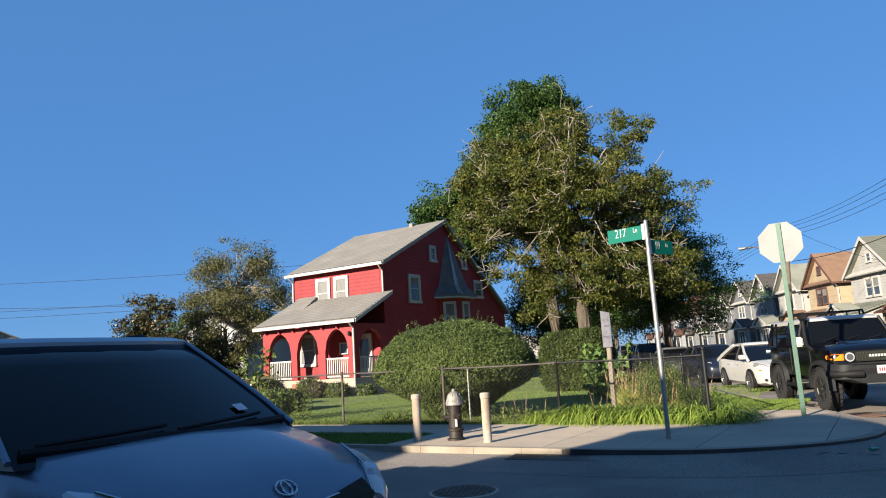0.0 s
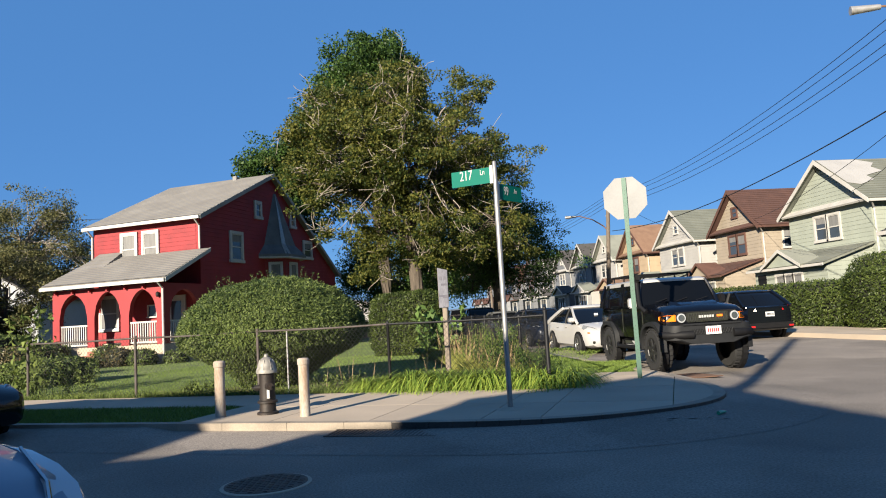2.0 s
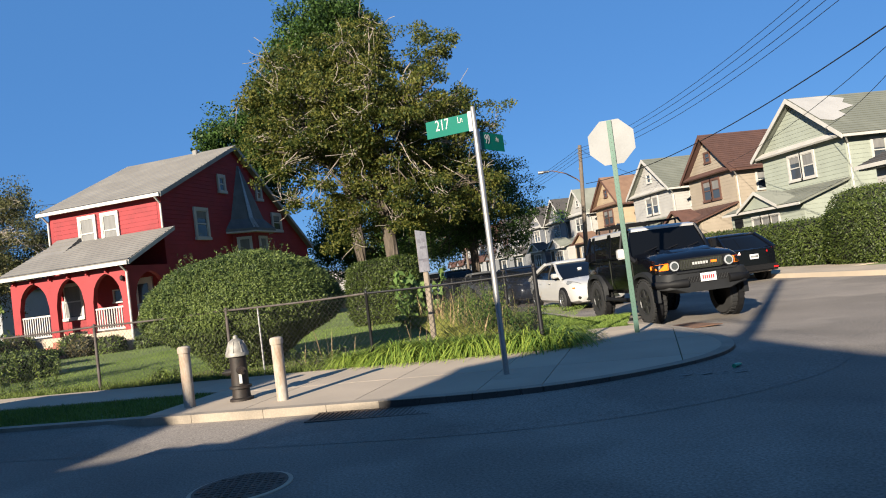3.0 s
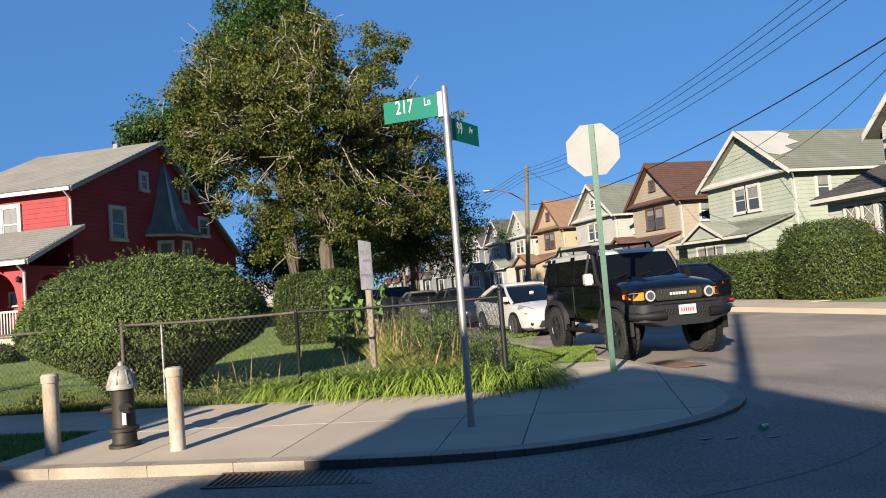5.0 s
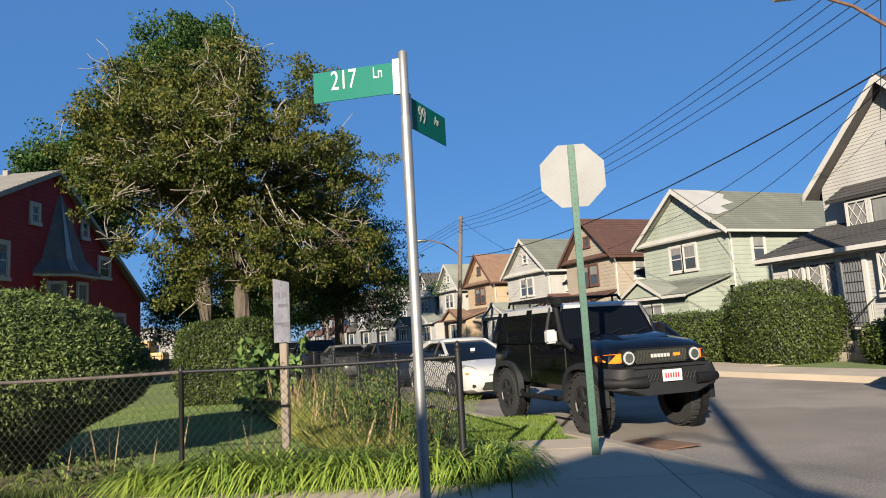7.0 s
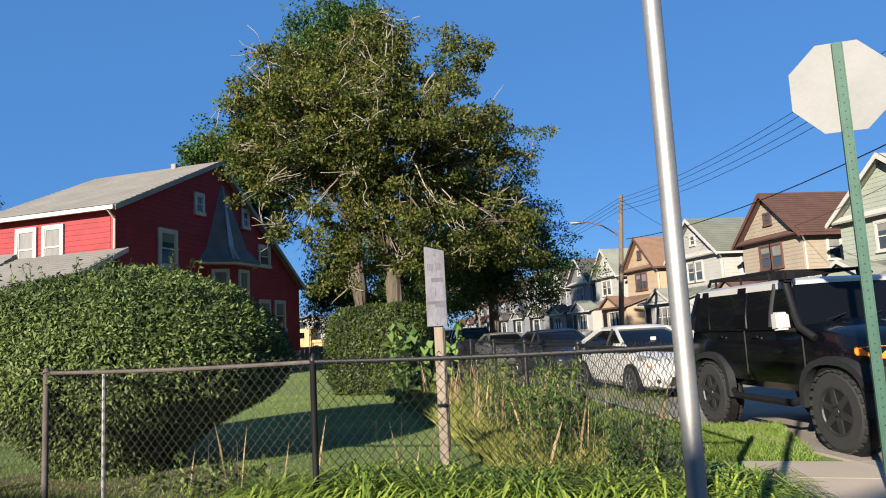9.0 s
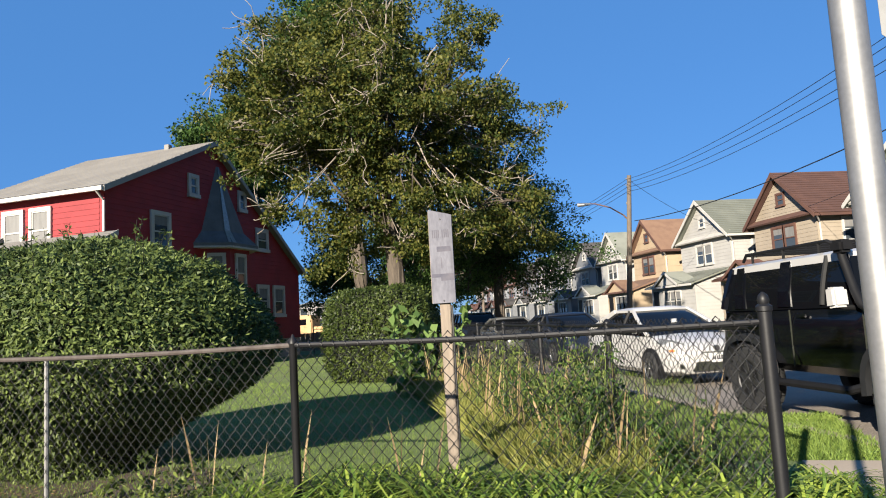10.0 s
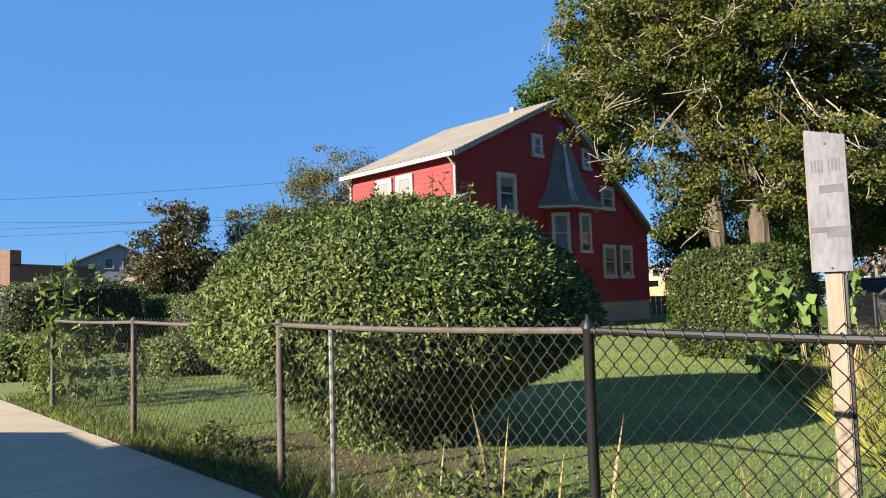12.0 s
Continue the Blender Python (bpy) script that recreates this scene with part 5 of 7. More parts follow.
def fence(name, stops, height, z0, mat_post, mat_wire, label, spear=False, thick=0.03, pitch=0.036, wire=0.0024, extra=(), open_end=False):
    f = thing(name, Matrix(), label, "fence")
    ztop = z0 + height
    for x, y in stops[:-1] if open_end else stops:
        bm = bmesh.new()
        lathe(bm, [(thick, 0.0), (thick, ztop + 0.005), (thick * 1.15, ztop + 0.01), (thick * 1.1, ztop + 0.03), (thick * 0.5, ztop + 0.052), (0.004, ztop + (0.075 if spear else 0.06))], 10, x, y)
        part("post", bm, mat_post, f, smooth=True)
    for x, y in extra:
        part("post", rod([(x, y, 0.0), (x, y, ztop - 0.02)], 0.018, n=8), STEEL, f, "thin galvanised stake")
    pts = []
    for (xa, ya), (xb, yb) in zip(stops, stops[1:]):
        for i in range(6):
            t = i / 6
            pts.append((xa + (xb - xa) * t, ya + (yb - ya) * t, ztop - 0.015 * math.sin(t * math.pi)))
    pts.append((*stops[-1], ztop))
    part("top_rail", rod(pts, 0.018, n=8), mat_post, f)
    if spear:
        a, b = Vector((*stops[0], ztop)), Vector((*stops[-1], ztop))
        d = (b - a).normalized()
        side = Vector((-d.y, d.x, 0))
        bm = bmesh.new()
        for i in range(int((b - a).length / 0.088)):
            o = a + d * (0.05 + i * 0.088)
            o.z -= 0.015 * math.sin((o - a).length / (b - a).length * math.pi)
            turns = [o + d * (q * 0.0065 - 0.03) + (side * math.cos(q * 0.7) + Vector((0, 0, math.sin(q * 0.7)))) * 0.0225 for q in range(10)]
            tube(bm, turns, 0.005, n=4, caps=False)
        part("tie_wire", bm, mat_wire, f, "wire ties twisted round the rail")["kind"] = "stuff"
    bm = bmesh.new()
    for (xa, ya), (xb, yb) in zip(stops, stops[1:]):
        chain_link(bm, (xa, ya, 0), (xb, yb, 0), z0 + 0.02, ztop + 0.045, pitch, wire)
    part("wire_mesh", bm, mat_wire, f, "woven chain-link wire")["kind"] = "stuff"
    return f


FZ = 0.14
LANE_FENCE = [tuple(uv(u, 8.28).xy) for u in (-14.2, -11.2, -8.2, -5.4)]
fence("fence", LANE_FENCE, 1.225, FZ, RUST_POST, GREY_WIRE, "weathered chain-link fence with rusty posts along the lawn", extra=[tuple(uv(-7.55, 8.3).xy)], pitch=0.044, open_end=True)
NEAR_FENCE = [tuple(uv(u, 8.28).xy) for u in (-5.4, -2.46)]
fence("fence", NEAR_FENCE, 1.225, FZ, BLACK_STEEL, BLACK_STEEL, "black coated chain-link fence with capped posts", spear=True, thick=0.027, wire=0.0034, pitch=0.044, open_end=True)
bm = bmesh.new()
lathe(bm, [(0.037, 0.0), (0.037, 1.42), (0.044, 1.425), (0.044, 1.45), (0.028, 1.465), (0.034, 1.485), (0.026, 1.51), (0.006, 1.53)], 12, *NEAR_FENCE[1])
single("fence_post", bm, BLACK_STEEL, Matrix(), "thick black corner post with a turned finial", "fence post", smooth=True)
SIDE_FENCE = [tuple(NEAR_FENCE[1]), (1.75, 11.4), (1.95, 14.3), (2.15, 17.2), (2.3, 20.2), (2.45, 23.2), (2.6, 26.2)]
fence("fence", SIDE_FENCE[::-1], 1.2, FZ, BLACK_STEEL, BLACK_STEEL, "black chain-link fence along the street verge", thick=0.036, pitch=0.042, open_end=True)
fence("fence", [tuple(uv(u, v).xy) for u, v in ((-20.9, 37.6), (-18.3, 38.2), (-15.5, 39.0), (-12.0, 40.0))], 1.1, 0.3, RUST_POST, GREY_WIRE, "low chain-link fence behind the red house", pitch=0.07, wire=0.004)


# ---- street furniture ----
def bollard(m):
    b = thing("bollard", m, "rusty cream-painted steel bollard beside the hydrant", "bollard", "bollards at the hydrant")
    bm = bmesh.new()
    lathe(bm, [(0.076, 0.0), (0.076, 0.78), (0.074, 0.785)], 18)
    part("pipe", bm, BOLLARD, b, smooth=True)
    bm = bmesh.new()
    lathe(bm, [(0.086, 0.75), (0.089, 0.82), (0.07, 0.842), (0.01, 0.848)], 18)
    part("cap", bm, BOLLARD, b, "rusted flat cap", smooth=True)
    return b


b0 = bollard(at_uv(-6.93, 5.34, 0.138))
copy_thing(b0, at_uv(-5.47, 5.31, 0.132, 40))


def hydrant():
    h = thing("fire_hydrant", at_uv(-6.26, 5.58, 0.148, 15), "black cast-iron fire hydrant with a silver domed bonnet", "hydrant")
    bm = bmesh.new()
    lathe(bm, [(0.16, 0), (0.16, 0.03), (0.125, 0.045), (0.118, 0.16), (0.15, 0.17), (0.15, 0.2), (0.118, 0.21), (0.112, 0.56), (0.118, 0.62)], 20)
    part("barrel", bm, IRON, h, smooth=True)
    bm = bmesh.new()
    lathe(bm, [(0.155, 0.61), (0.158, 0.65), (0.145, 0.67), (0.13, 0.74), (0.095, 0.81), (0.05, 0.845), (0.035, 0.85), (0.032, 0.885), (0.005, 0.9)], 20)
    bonnet = part("bonnet", bm, WORN_SILVER, h, "worn silver ribbed bonnet", smooth=True)
    for k in range(8):
        a = k * math.tau / 8
        bm = bmesh.new()
        tube(bm, [(0.148 * math.cos(a), 0.148 * math.sin(a), 0.66), (0.10 * math.cos(a), 0.10 * math.sin(a), 0.81)], 0.012, 0.008, n=5)
        part("rib", bm, WORN_SILVER, bonnet, smooth=True)
    for a, z, l, rr in ((-60, 0.42, 0.11, 0.06), (120, 0.42, 0.10, 0.045), (200, 0.40, 0.09, 0.045)):
        d = Vector((math.cos(radians(a)), math.sin(radians(a)), 0))
        bm = bmesh.new()
        tube(bm, [d * 0.1 + Vector((0, 0, z)), d * (0.1 + l) + Vector((0, 0, z))], rr, rr * 0.9, n=12)
        tube(bm, [d * (0.1 + l) + Vector((0, 0, z)), d * (0.13 + l) + Vector((0, 0, z))], 0.02, n=5)
        part("outlet_cap", bm, IRON, h)
    part("paint_mark", boxes((0.03, 0.07, -0.121, -0.1, 0.24, 0.42)), SIGN_WHITE, h, "white paint streak")


hydrant()


def lettering(text, size, mat, parent, m, label=""):
    cu = bpy.data.curves.new("lettering", "FONT")
    cu.body, cu.size, cu.extrude, cu.align_x, cu.align_y = text, size, 0.001, "LEFT", "BOTTOM"
    tmp = new("lettering", cu)
    me = bpy.data.meshes.new_from_object(tmp.evaluated_get(bpy.context.evaluated_depsgraph_get()))
    bpy.data.objects.remove(tmp)
    me.materials.clear()
    me.materials.append(mat)
    ob = new("lettering", me)
    ob.parent = parent
    ob.matrix_local = m
    if label:
        ob["label"] = label
    return ob


def street_sign():
    s = thing("street_sign", pose(0.275, 6.276, 0.148), "green street name signs on a steel pole", "street sign")
    bm = bmesh.new()
    lathe(bm, [(0.036, 0.0), (0.036, 2.95), (0.034, 2.96)], 16)
    lathe(bm, [(0.031, 2.9), (0.031, 3.42), (0.02, 3.435)], 16)
    part("pole", bm, STEEL, s, "galvanised pole", smooth=True)
    part("pole_foot", lathe(bmesh.new(), [(0.2, 0.0), (0.17, 0.012), (0.05, 0.03)], 12), CONCRETE, s, "rough cement patch")
    # name blade along the lane direction and one along the avenue
    for name, turn, z, L, H, words in (("name_blade", 146, 3.135, 0.62, 0.225, (("217", 0.20, 0.13, 0.042), ("Ln", 0.115, 0.445, 0.105))), ("name_blade", 43, 2.895, 0.60, 0.225, (("99", 0.18, 0.14, 0.042), ("Av", 0.1, 0.40, 0.1)))):
        first = words[0][0] == "217"
        m = rot_z(turn)
        bl = part(name, boxes((0.05, 0.05 + L, -0.004, 0.004, z, z + H), bevel=0.001), SIGN_GREEN, s, "green blade")
        bl.matrix_local = m
        part("bracket", boxes((0.025, 0.075, -0.012, 0.012, z - 0.01, z + H + 0.02)), SIGN_WHITE, bl, "pale bracket")
        for text, size, x, dz in words:
            if first:
                face = Matrix.Translation((0.05 + L - x, 0.0065, z + dz)) @ Matrix.Rotation(radians(180), 4, "Z") @ Matrix.Rotation(radians(90), 4, "X") @ Matrix.Diagonal((0.66, 1, 1, 1))
            else:
                face = Matrix.Translation((0.05 + x, -0.0065, z + dz)) @ Matrix.Rotation(radians(90), 4, "X") @ Matrix.Diagonal((0.66, 1, 1, 1))
            lettering(text, size, SIGN_WHITE, bl, face)


street_sign()


def stop_sign():
    s = thing("stop_sign", at_uv(-1.03, 9.32, 0.148), "back of an octagonal stop sign on a green post", "road sign")
    bm = boxes((-0.032, 0.032, -0.012, -0.004, 0, 3.62), (-0.04, -0.03, -0.012, 0.022, 0, 3.62), (0.03, 0.04, -0.012, 0.022, 0, 3.62))
    part("post", bm, GREEN_STEEL, s, "green perforated channel post")
    bm = bmesh.new()
    R = 0.381 / math.cos(math.pi / 8)
    prism(bm, [(R * math.cos(math.pi / 8 + k * math.pi / 4), 0.026, 3.25 + R * math.sin(math.pi / 8 + k * math.pi / 4)) for k in range(8)], (0, 0.004, 0))
    part("plate", bm, SIGN_BACK, s, "bare grey sign back")
    bm = bmesh.new()
    for i in range(46):
        z = 0.3 + i * 0.07
        tube(bm, [(0, -0.0125, z), (0, -0.0145, z)], 0.006, n=6)
    part("bolt_hole", bm, BLACK_STEEL, s)["kind"] = "stuff"


stop_sign()


BOARD_FADED = material("faded_board", (0.25, 0.25, 0.285), (0.11, 0.11, 0.135), 0.85, scale=1.1, fine=9, bump=0.1, stretch=(5, 5, 2.2), spec=0.12)
FADED_INK = material("faded_ink", (0.11, 0.11, 0.14), (0.17, 0.16, 0.18), 0.85, scale=9, fine=30, bump=0.0, spec=0.12)


def yard_sign():
    s = thing("yard_sign", at_uv(-4.76, 9.74, 0.1, 8), "faded white board nailed to a weathered wooden post", "sign post")
    part("post", boxes((-0.045, 0.045, 0.0, 0.06, 0, 2.05), bevel=0.006), WOOD_OLD, s, "weathered wooden post")
    part("post_strip", boxes((0.05, 0.062, 0.01, 0.05, 0.3, 1.5)), BLACK_STEEL, s, "dark metal strip on the post")
    bm = bmesh.new()
    prism(bm, [(-0.10, -0.03, 1.52), (0.10, -0.03, 1.52), (0.10, -0.03, 2.275), (-0.10, -0.03, 2.33)], (0, 0.028, 0))
    brd = part("board", bm, BOARD_FADED, s, "faded white board with worn lettering")
    part("board_edge", boxes((-0.104, -0.1, -0.028, 0.0, 1.52, 2.32)), WOOD_OLD, brd, "bare wooden edge")
    for i in range(9):
        if i != 4:
            part("faded_mark", boxes((-0.075 + i * 0.017, -0.066 + i * 0.017, -0.0315, -0.0305, 2.08, 2.15)), FADED_INK, brd, "faded letter bar")
    for z, x, w, h in ((1.96, 0.02, 0.12, 0.045), (1.74, -0.0, 0.19, 0.03), (1.71, 0.04, 0.11, 0.03), (1.82, -0.005, 0.006, 0.09)):
        part("faded_mark", boxes((x - w / 2, x + w / 2, -0.0312, -0.0303, z, z + h)), FADED_INK, brd)
    for z in (1.54, 2.24):
        part("nail", rod([(0.0, -0.036, z), (0.0, -0.028, z)], 0.007, n=6), BLACK_STEEL, brd)


yard_sign()


def manhole(m, r, label):
    h = thing("manhole_cover", m, label, "manhole cover")
    bm = bmesh.new()
    lathe(bm, [(r, -0.02), (r, 0.008), (r * 0.93, 0.012)], 40)
    part("rim", bm, CONCRETE, h, "pale worn rim")
    bm = bmesh.new()
    lathe(bm, [(r * 0.91, 0.0), (r * 0.91, 0.016)], 40)
    for i in range(-5, 6):
        for j in range(-5, 6):
            if math.hypot(i, j) < 5.3:
                box(bm, i * r * 0.155 - r * 0.05, i * r * 0.155 + r * 0.05, j * r * 0.155 - r * 0.05, j * r * 0.155 + r * 0.05, 0.014, 0.022)
    part("cover", bm, COVER_IRON, h, "iron waffle cover")


manhole(at_uv(-4.05, 2.12, 0.0, 20), 0.42, "worn round iron manhole cover in the lane")
manhole(pose(9.2, 6.3, 0), 0.36, "rusty round manhole cover in the avenue")


def drain():
    d = thing("storm_drain", at_uv(-3.9, 4.35, 0.033) @ pose(0, 0, 0, 3.2), "iron storm drain grate at the kerb", "drain")
    bm = boxes((-0.75, 0.75, -0.03, 0.0, 0.0, 0.015), (-0.75, 0.75, 0.33, 0.36, 0.0, 0.015))
    for i in range(26):
        box(bm, -0.74 + i * 0.058, -0.715 + i * 0.058, 0, 0.33, 0, 0.014)
    part("grate", bm, COVER_IRON, d)
    # no hollow below: a dark sheet paints the shade between the bars
    part("pit", boxes((-0.74, 0.74, 0, 0.33, 0.001, 0.004)), HEART, d, "thin dark sheet painting the shaded hollow")
    g = thing("litter", pose(2.62, 5.0, road_z(2.62, 5.0) - 0.002, 0, 0, 30) @ Matrix.Scale(0.72, 4), "crumpled green plastic bottle in the gutter", "litter")
    bm = bmesh.new()
    tube(bm, [(-0.1, 0, 0.035), (-0.02, 0.01, 0.04), (0.06, 0, 0.035), (0.1, 0, 0.035), (0.13, 0, 0.035)], 0.035, 0.015, n=8)
    part("bottle", bm, GREEN_LITTER, g, smooth=True)


GREEN_LITTER = material("green_plastic", (0.10, 0.45, 0.25), (0.06, 0.32, 0.18), 0.25, scale=9, bump=0.1)
drain()


def utility_pole(name, base, top, label, lamp_dir, arm_z):
    t = thing(name, Matrix.Translation(base), label, "utility pole", "utility poles")
    part("pole", rod([(0, 0, 0), tuple(top * 0.5), tuple(top)], 0.17, 0.12, n=12), POLE_WOOD, t, "brown wooden pole")
    k = arm_z / top.z
    a = top * k
    d = Vector(lamp_dir)
    arm = part("lamp_arm", rod([a, a + d * 0.3 + Vector((0, 0, 0.35)), a + d * 1.0 + Vector((0, 0, 0.85)), a + d * 1.8 + Vector((0, 0, 1.14)), a + d * 2.15 + Vector((0, 0, 1.18))], 0.045, 0.03, n=8), RUST_ARM, t, "rusty curved lamp arm")
    bm = bmesh.new()
    e = a + d * 2.1 + Vector((0, 0, 1.16))
    tube(bm, [e, e + d * 0.2, e + d * 0.5, e + d * 0.72], 0.07, 0.12, n=10)
    part("lamp_head", bm, SILVER_PAINT, arm, "grey street lamp head", smooth=True)
    bm = bmesh.new()
    for z, l in ((0.97, 0.5), (0.93, 0.5)):
        q = top * z
        tube(bm, [q + Vector((0.12, 0, 0)), q + Vector((-0.2, 0, 0.1))], 0.03, n=6)
    lathe(bm, [(0.13, arm_z + 0.9), (0.15, arm_z + 0.95), (0.15, arm_z + 1.0), (0.13, arm_z + 1.05)], 8, top.x * k * 1.1, top.y * k * 1.1)
    part("insulator", bm, SIGN_BACK, t)
    return t


RUST_ARM = material("rusty_arm", (0.27, 0.15, 0.09), (0.14, 0.075, 0.05), 0.7, 0.4, scale=5, fine=40, bump=0.2)
P1, T1 = Vector((14.2, 11.65, 0.1)), Vector((0.25, 0.45, 11.2))
P2, T2 = Vector((16.0, 43.1, 0.1)), Vector((-0.1, -1.9, 8.9))
utility_pole("utility_pole", P1, T1, "leaning wooden utility pole with a street lamp arm", (-0.94, 0.35, 0), 7.6)
utility_pole("utility_pole", P2, T2, "wooden utility pole farther down the avenue", (-0.9, 0.43, 0), 6.4)
P3, T3 = Vector((16.0, 82.0, 0.1)), Vector((0, 0, 9.2))
utility_pole("utility_pole", P3, T3, "distant wooden utility pole", (-0.9, 0.43, 0), 6.6)
p = uv(-60, 12.0)
utility_pole("utility_pole", Vector((p.x, p.y, 0.1)), Vector((0, 0, 10.0)), "thin utility pole far along the lane", (0.5, -0.8, 0), 6.5)
utility_pole("utility_pole", Vector((-7.6, -8.0, 0.1)), Vector((0, 0, 11.6)), "wooden utility pole on the near corner", (-0.9, -0.4, 0), 7.2)


def cable(a, b, sag, r=0.012, label="thin black overhead cable between poles", group="overhead cables"):
    a, b = Vector(a), Vector(b)
    pts = [a.lerp(b, i / 16) - Vector((0, 0, sag * 4 * (i / 16) * (1 - i / 16))) for i in range(17)]
    single("cable", rod(pts, r, n=5), WIRE, Matrix(), label, "cable", group)


A, B_ = P1 + T1, P2 + T2
for i, (za, zb) in enumerate(((-1.5, -0.25), (-1.8, -0.45), (-2.2, -0.7), (-2.5, -0.95))):
    cable(A + Vector((-0.25, 0, za)), B_ + Vector((-0.2, 0, zb)), 0.95)
    cable(B_ + Vector((-0.2, 0, zb)), P3 + T3 + Vector((0, 0, zb)), 0.7)
cable(A + Vector((0, 0, -4.0)), B_ + Vector((0.1, 0, -2.6)), 0.9, 0.022, "thick black bundled telephone cable overhead")
cable(A + Vector((0, 0, -4.2)), (24.6, 30.0, 6.6), 0.5)
cable(A + Vector((0, 0, -4.1)), (24.6, 39.5, 6.4), 0.6)
cable(A + Vector((0, 0, -4.0)), (30, -20, 7.5), 0.4, 0.022)
cable(A + Vector((0, 0, -0.5)), (22.0, 18.0, 8.2), 0.2)
cable(B_ + Vector((0, 0, -0.3)), (24.4, 47.0, 6.6), 0.3)
for za, zb, s in ((8.9, 9.6, 0.4), (6.9, 8.3, 0.6), (7.4, 6.8, 0.5), (6.4, 7.0, 0.3)):
    cable(uv(-58, 16.0, za), uv(-24, 40.0, zb), s, 0.014)


# ---- plants ----
def strap_clump(r, n, L, w, mat_name):
    """Arching strap leaves from one foot, each a bent ribbon of five pieces."""
    V, F = [], []
    for _ in range(n):
        a = r.uniform(0, math.tau)
        d = np.array([math.cos(a), math.sin(a), 0])
        s = np.array([-d[1], d[0], 0])
        l, out = L * r.uniform(0.6, 1.15), r.uniform(0.55, 1.3)
        b = np.array([r.normal() * 0.05, r.normal() * 0.05, 0])
        k0 = len(V)
        for i in range(6):
            t = i / 5
            p = b + d * l * out * 0.75 * t ** 1.3 + np.array([0, 0, l * (0.95 * t - (0.45 + 0.62 * out) * t ** 2.2)])
            ww = w * (0.55 + 0.9 * t - 1.42 * t * t)
            V += [p - s * max(ww, 0.0015), p + s * max(ww, 0.0015)]
            if i:
                F.append((k0 + 2 * i - 2, k0 + 2 * i - 1, k0 + 2 * i + 1, k0 + 2 * i))
    return mesh_from(mat_name, V, F)


r = np.random.default_rng(51)
LILY = []
for k in range(6):
    me = strap_clump(r, 100, 1.06, 0.0125, "lily")
    me.materials.append(LEAF_LILY)
    LILY.append(me)
r = np.random.default_rng(52)
lily_n = 0
for row, v0 in enumerate((8.3, 8.52, 8.8, 9.08)):
    for i in range(22):
        u = -6.6 + i * 0.235 + (row % 2) * 0.12 + r.normal() * 0.04
        if u > -1.95 or u < -6.1 or (row > 1 and u < -5.7) or r.uniform() < 0.04:
            continue
        ob = new("lily_plant", LILY[int(r.integers(6))])
        ob.matrix_world = at_uv(u, v0 + 0.08 + r.normal() * 0.05, 0.12, float(r.uniform(0, 360))) @ Matrix.Diagonal((*([float(r.uniform(0.8, 1.2)) * (1 - 0.1 * row)] * 3), 1))
        tagged(ob, "clump of arching bright green day-lily leaves", "lily", "day lilies along the pavement")


def stuff(name, me, mat, label, category):
    me.materials.append(mat)
    ob = new(name, me)
    return tagged(ob, label, category, kind="stuff")


def blades(name, n, pick, h, w, mat, label, category, seed, bend=0.4):
    """Tapered upright blades at ground places given by pick(r, n)."""
    r = np.random.default_rng(seed)
    P = pick(r, n)
    a = r.uniform(0, math.tau, n)
    s = np.stack([np.cos(a), np.sin(a), np.zeros(n)], 1)
    hh = h * r.uniform(0.5, 1.3, (n, 1))
    tip = P + np.stack([r.normal(size=n) * bend, r.normal(size=n) * bend, np.ones(n)], 1) * hh
    ww = w * r.uniform(0.7, 1.3, (n, 1))
    mid = P * 0.5 + tip * 0.5 - np.array([0, 0, 0.0]) + np.stack([np.zeros(n), np.zeros(n), 0.12 * hh[:, 0]], 1)
    return stuff(name, quads(name, np.stack([P - s * ww, P + s * ww, mid + s * ww * 0.6, tip], 1)), mat, label, category)


def area_uv(u0, u1, v0, v1, z=0.122, power=1.0):
    def pick(r, n):
        u = r.uniform(u0, u1, n)
        v = v0 + (v1 - v0) * r.uniform(0, 1, n) ** power
        return np.stack([u * CA - v * SA, u * SA + v * CA, np.full(n, z)], 1)
    return pick


blades("lawn_grass", 120000, area_uv(-17, -2.6, 8.35, 20, power=1.7), 0.036, 0.0035, GRASS, "short mown green lawn grass", "grass", 61)
blades("lawn_grass", 40000, area_uv(-28, -6, 14, 36), 0.045, 0.007, GRASS, "mown green lawn grass before the house", "grass", 62)
blades("verge_grass", 34000, area_uv(-20, -7.35, 4.95, 6.5), 0.06, 0.004, GRASS, "shaded strip of grass beside the kerb", "grass", 63)
blades("verge_grass", 15000, area_uv(-2.6, -1.25, 10.65, 13.2), 0.06, 0.004, GRASS, "sunlit patch of grass by the kerb", "grass", 64)
blades("edge_weeds", 5000, area_uv(-16, -6.5, 8.05, 8.6), 0.11, 0.005, LEAF_WEED, "ragged weeds under the fence", "weeds", 65)


def avenue_strip(x0, x1, y0, y1, z=0.122):
    def pick(r, n):
        return np.stack([r.uniform(x0, x1, n), r.uniform(y0, y1, n), np.full(n, z)], 1)
    return pick


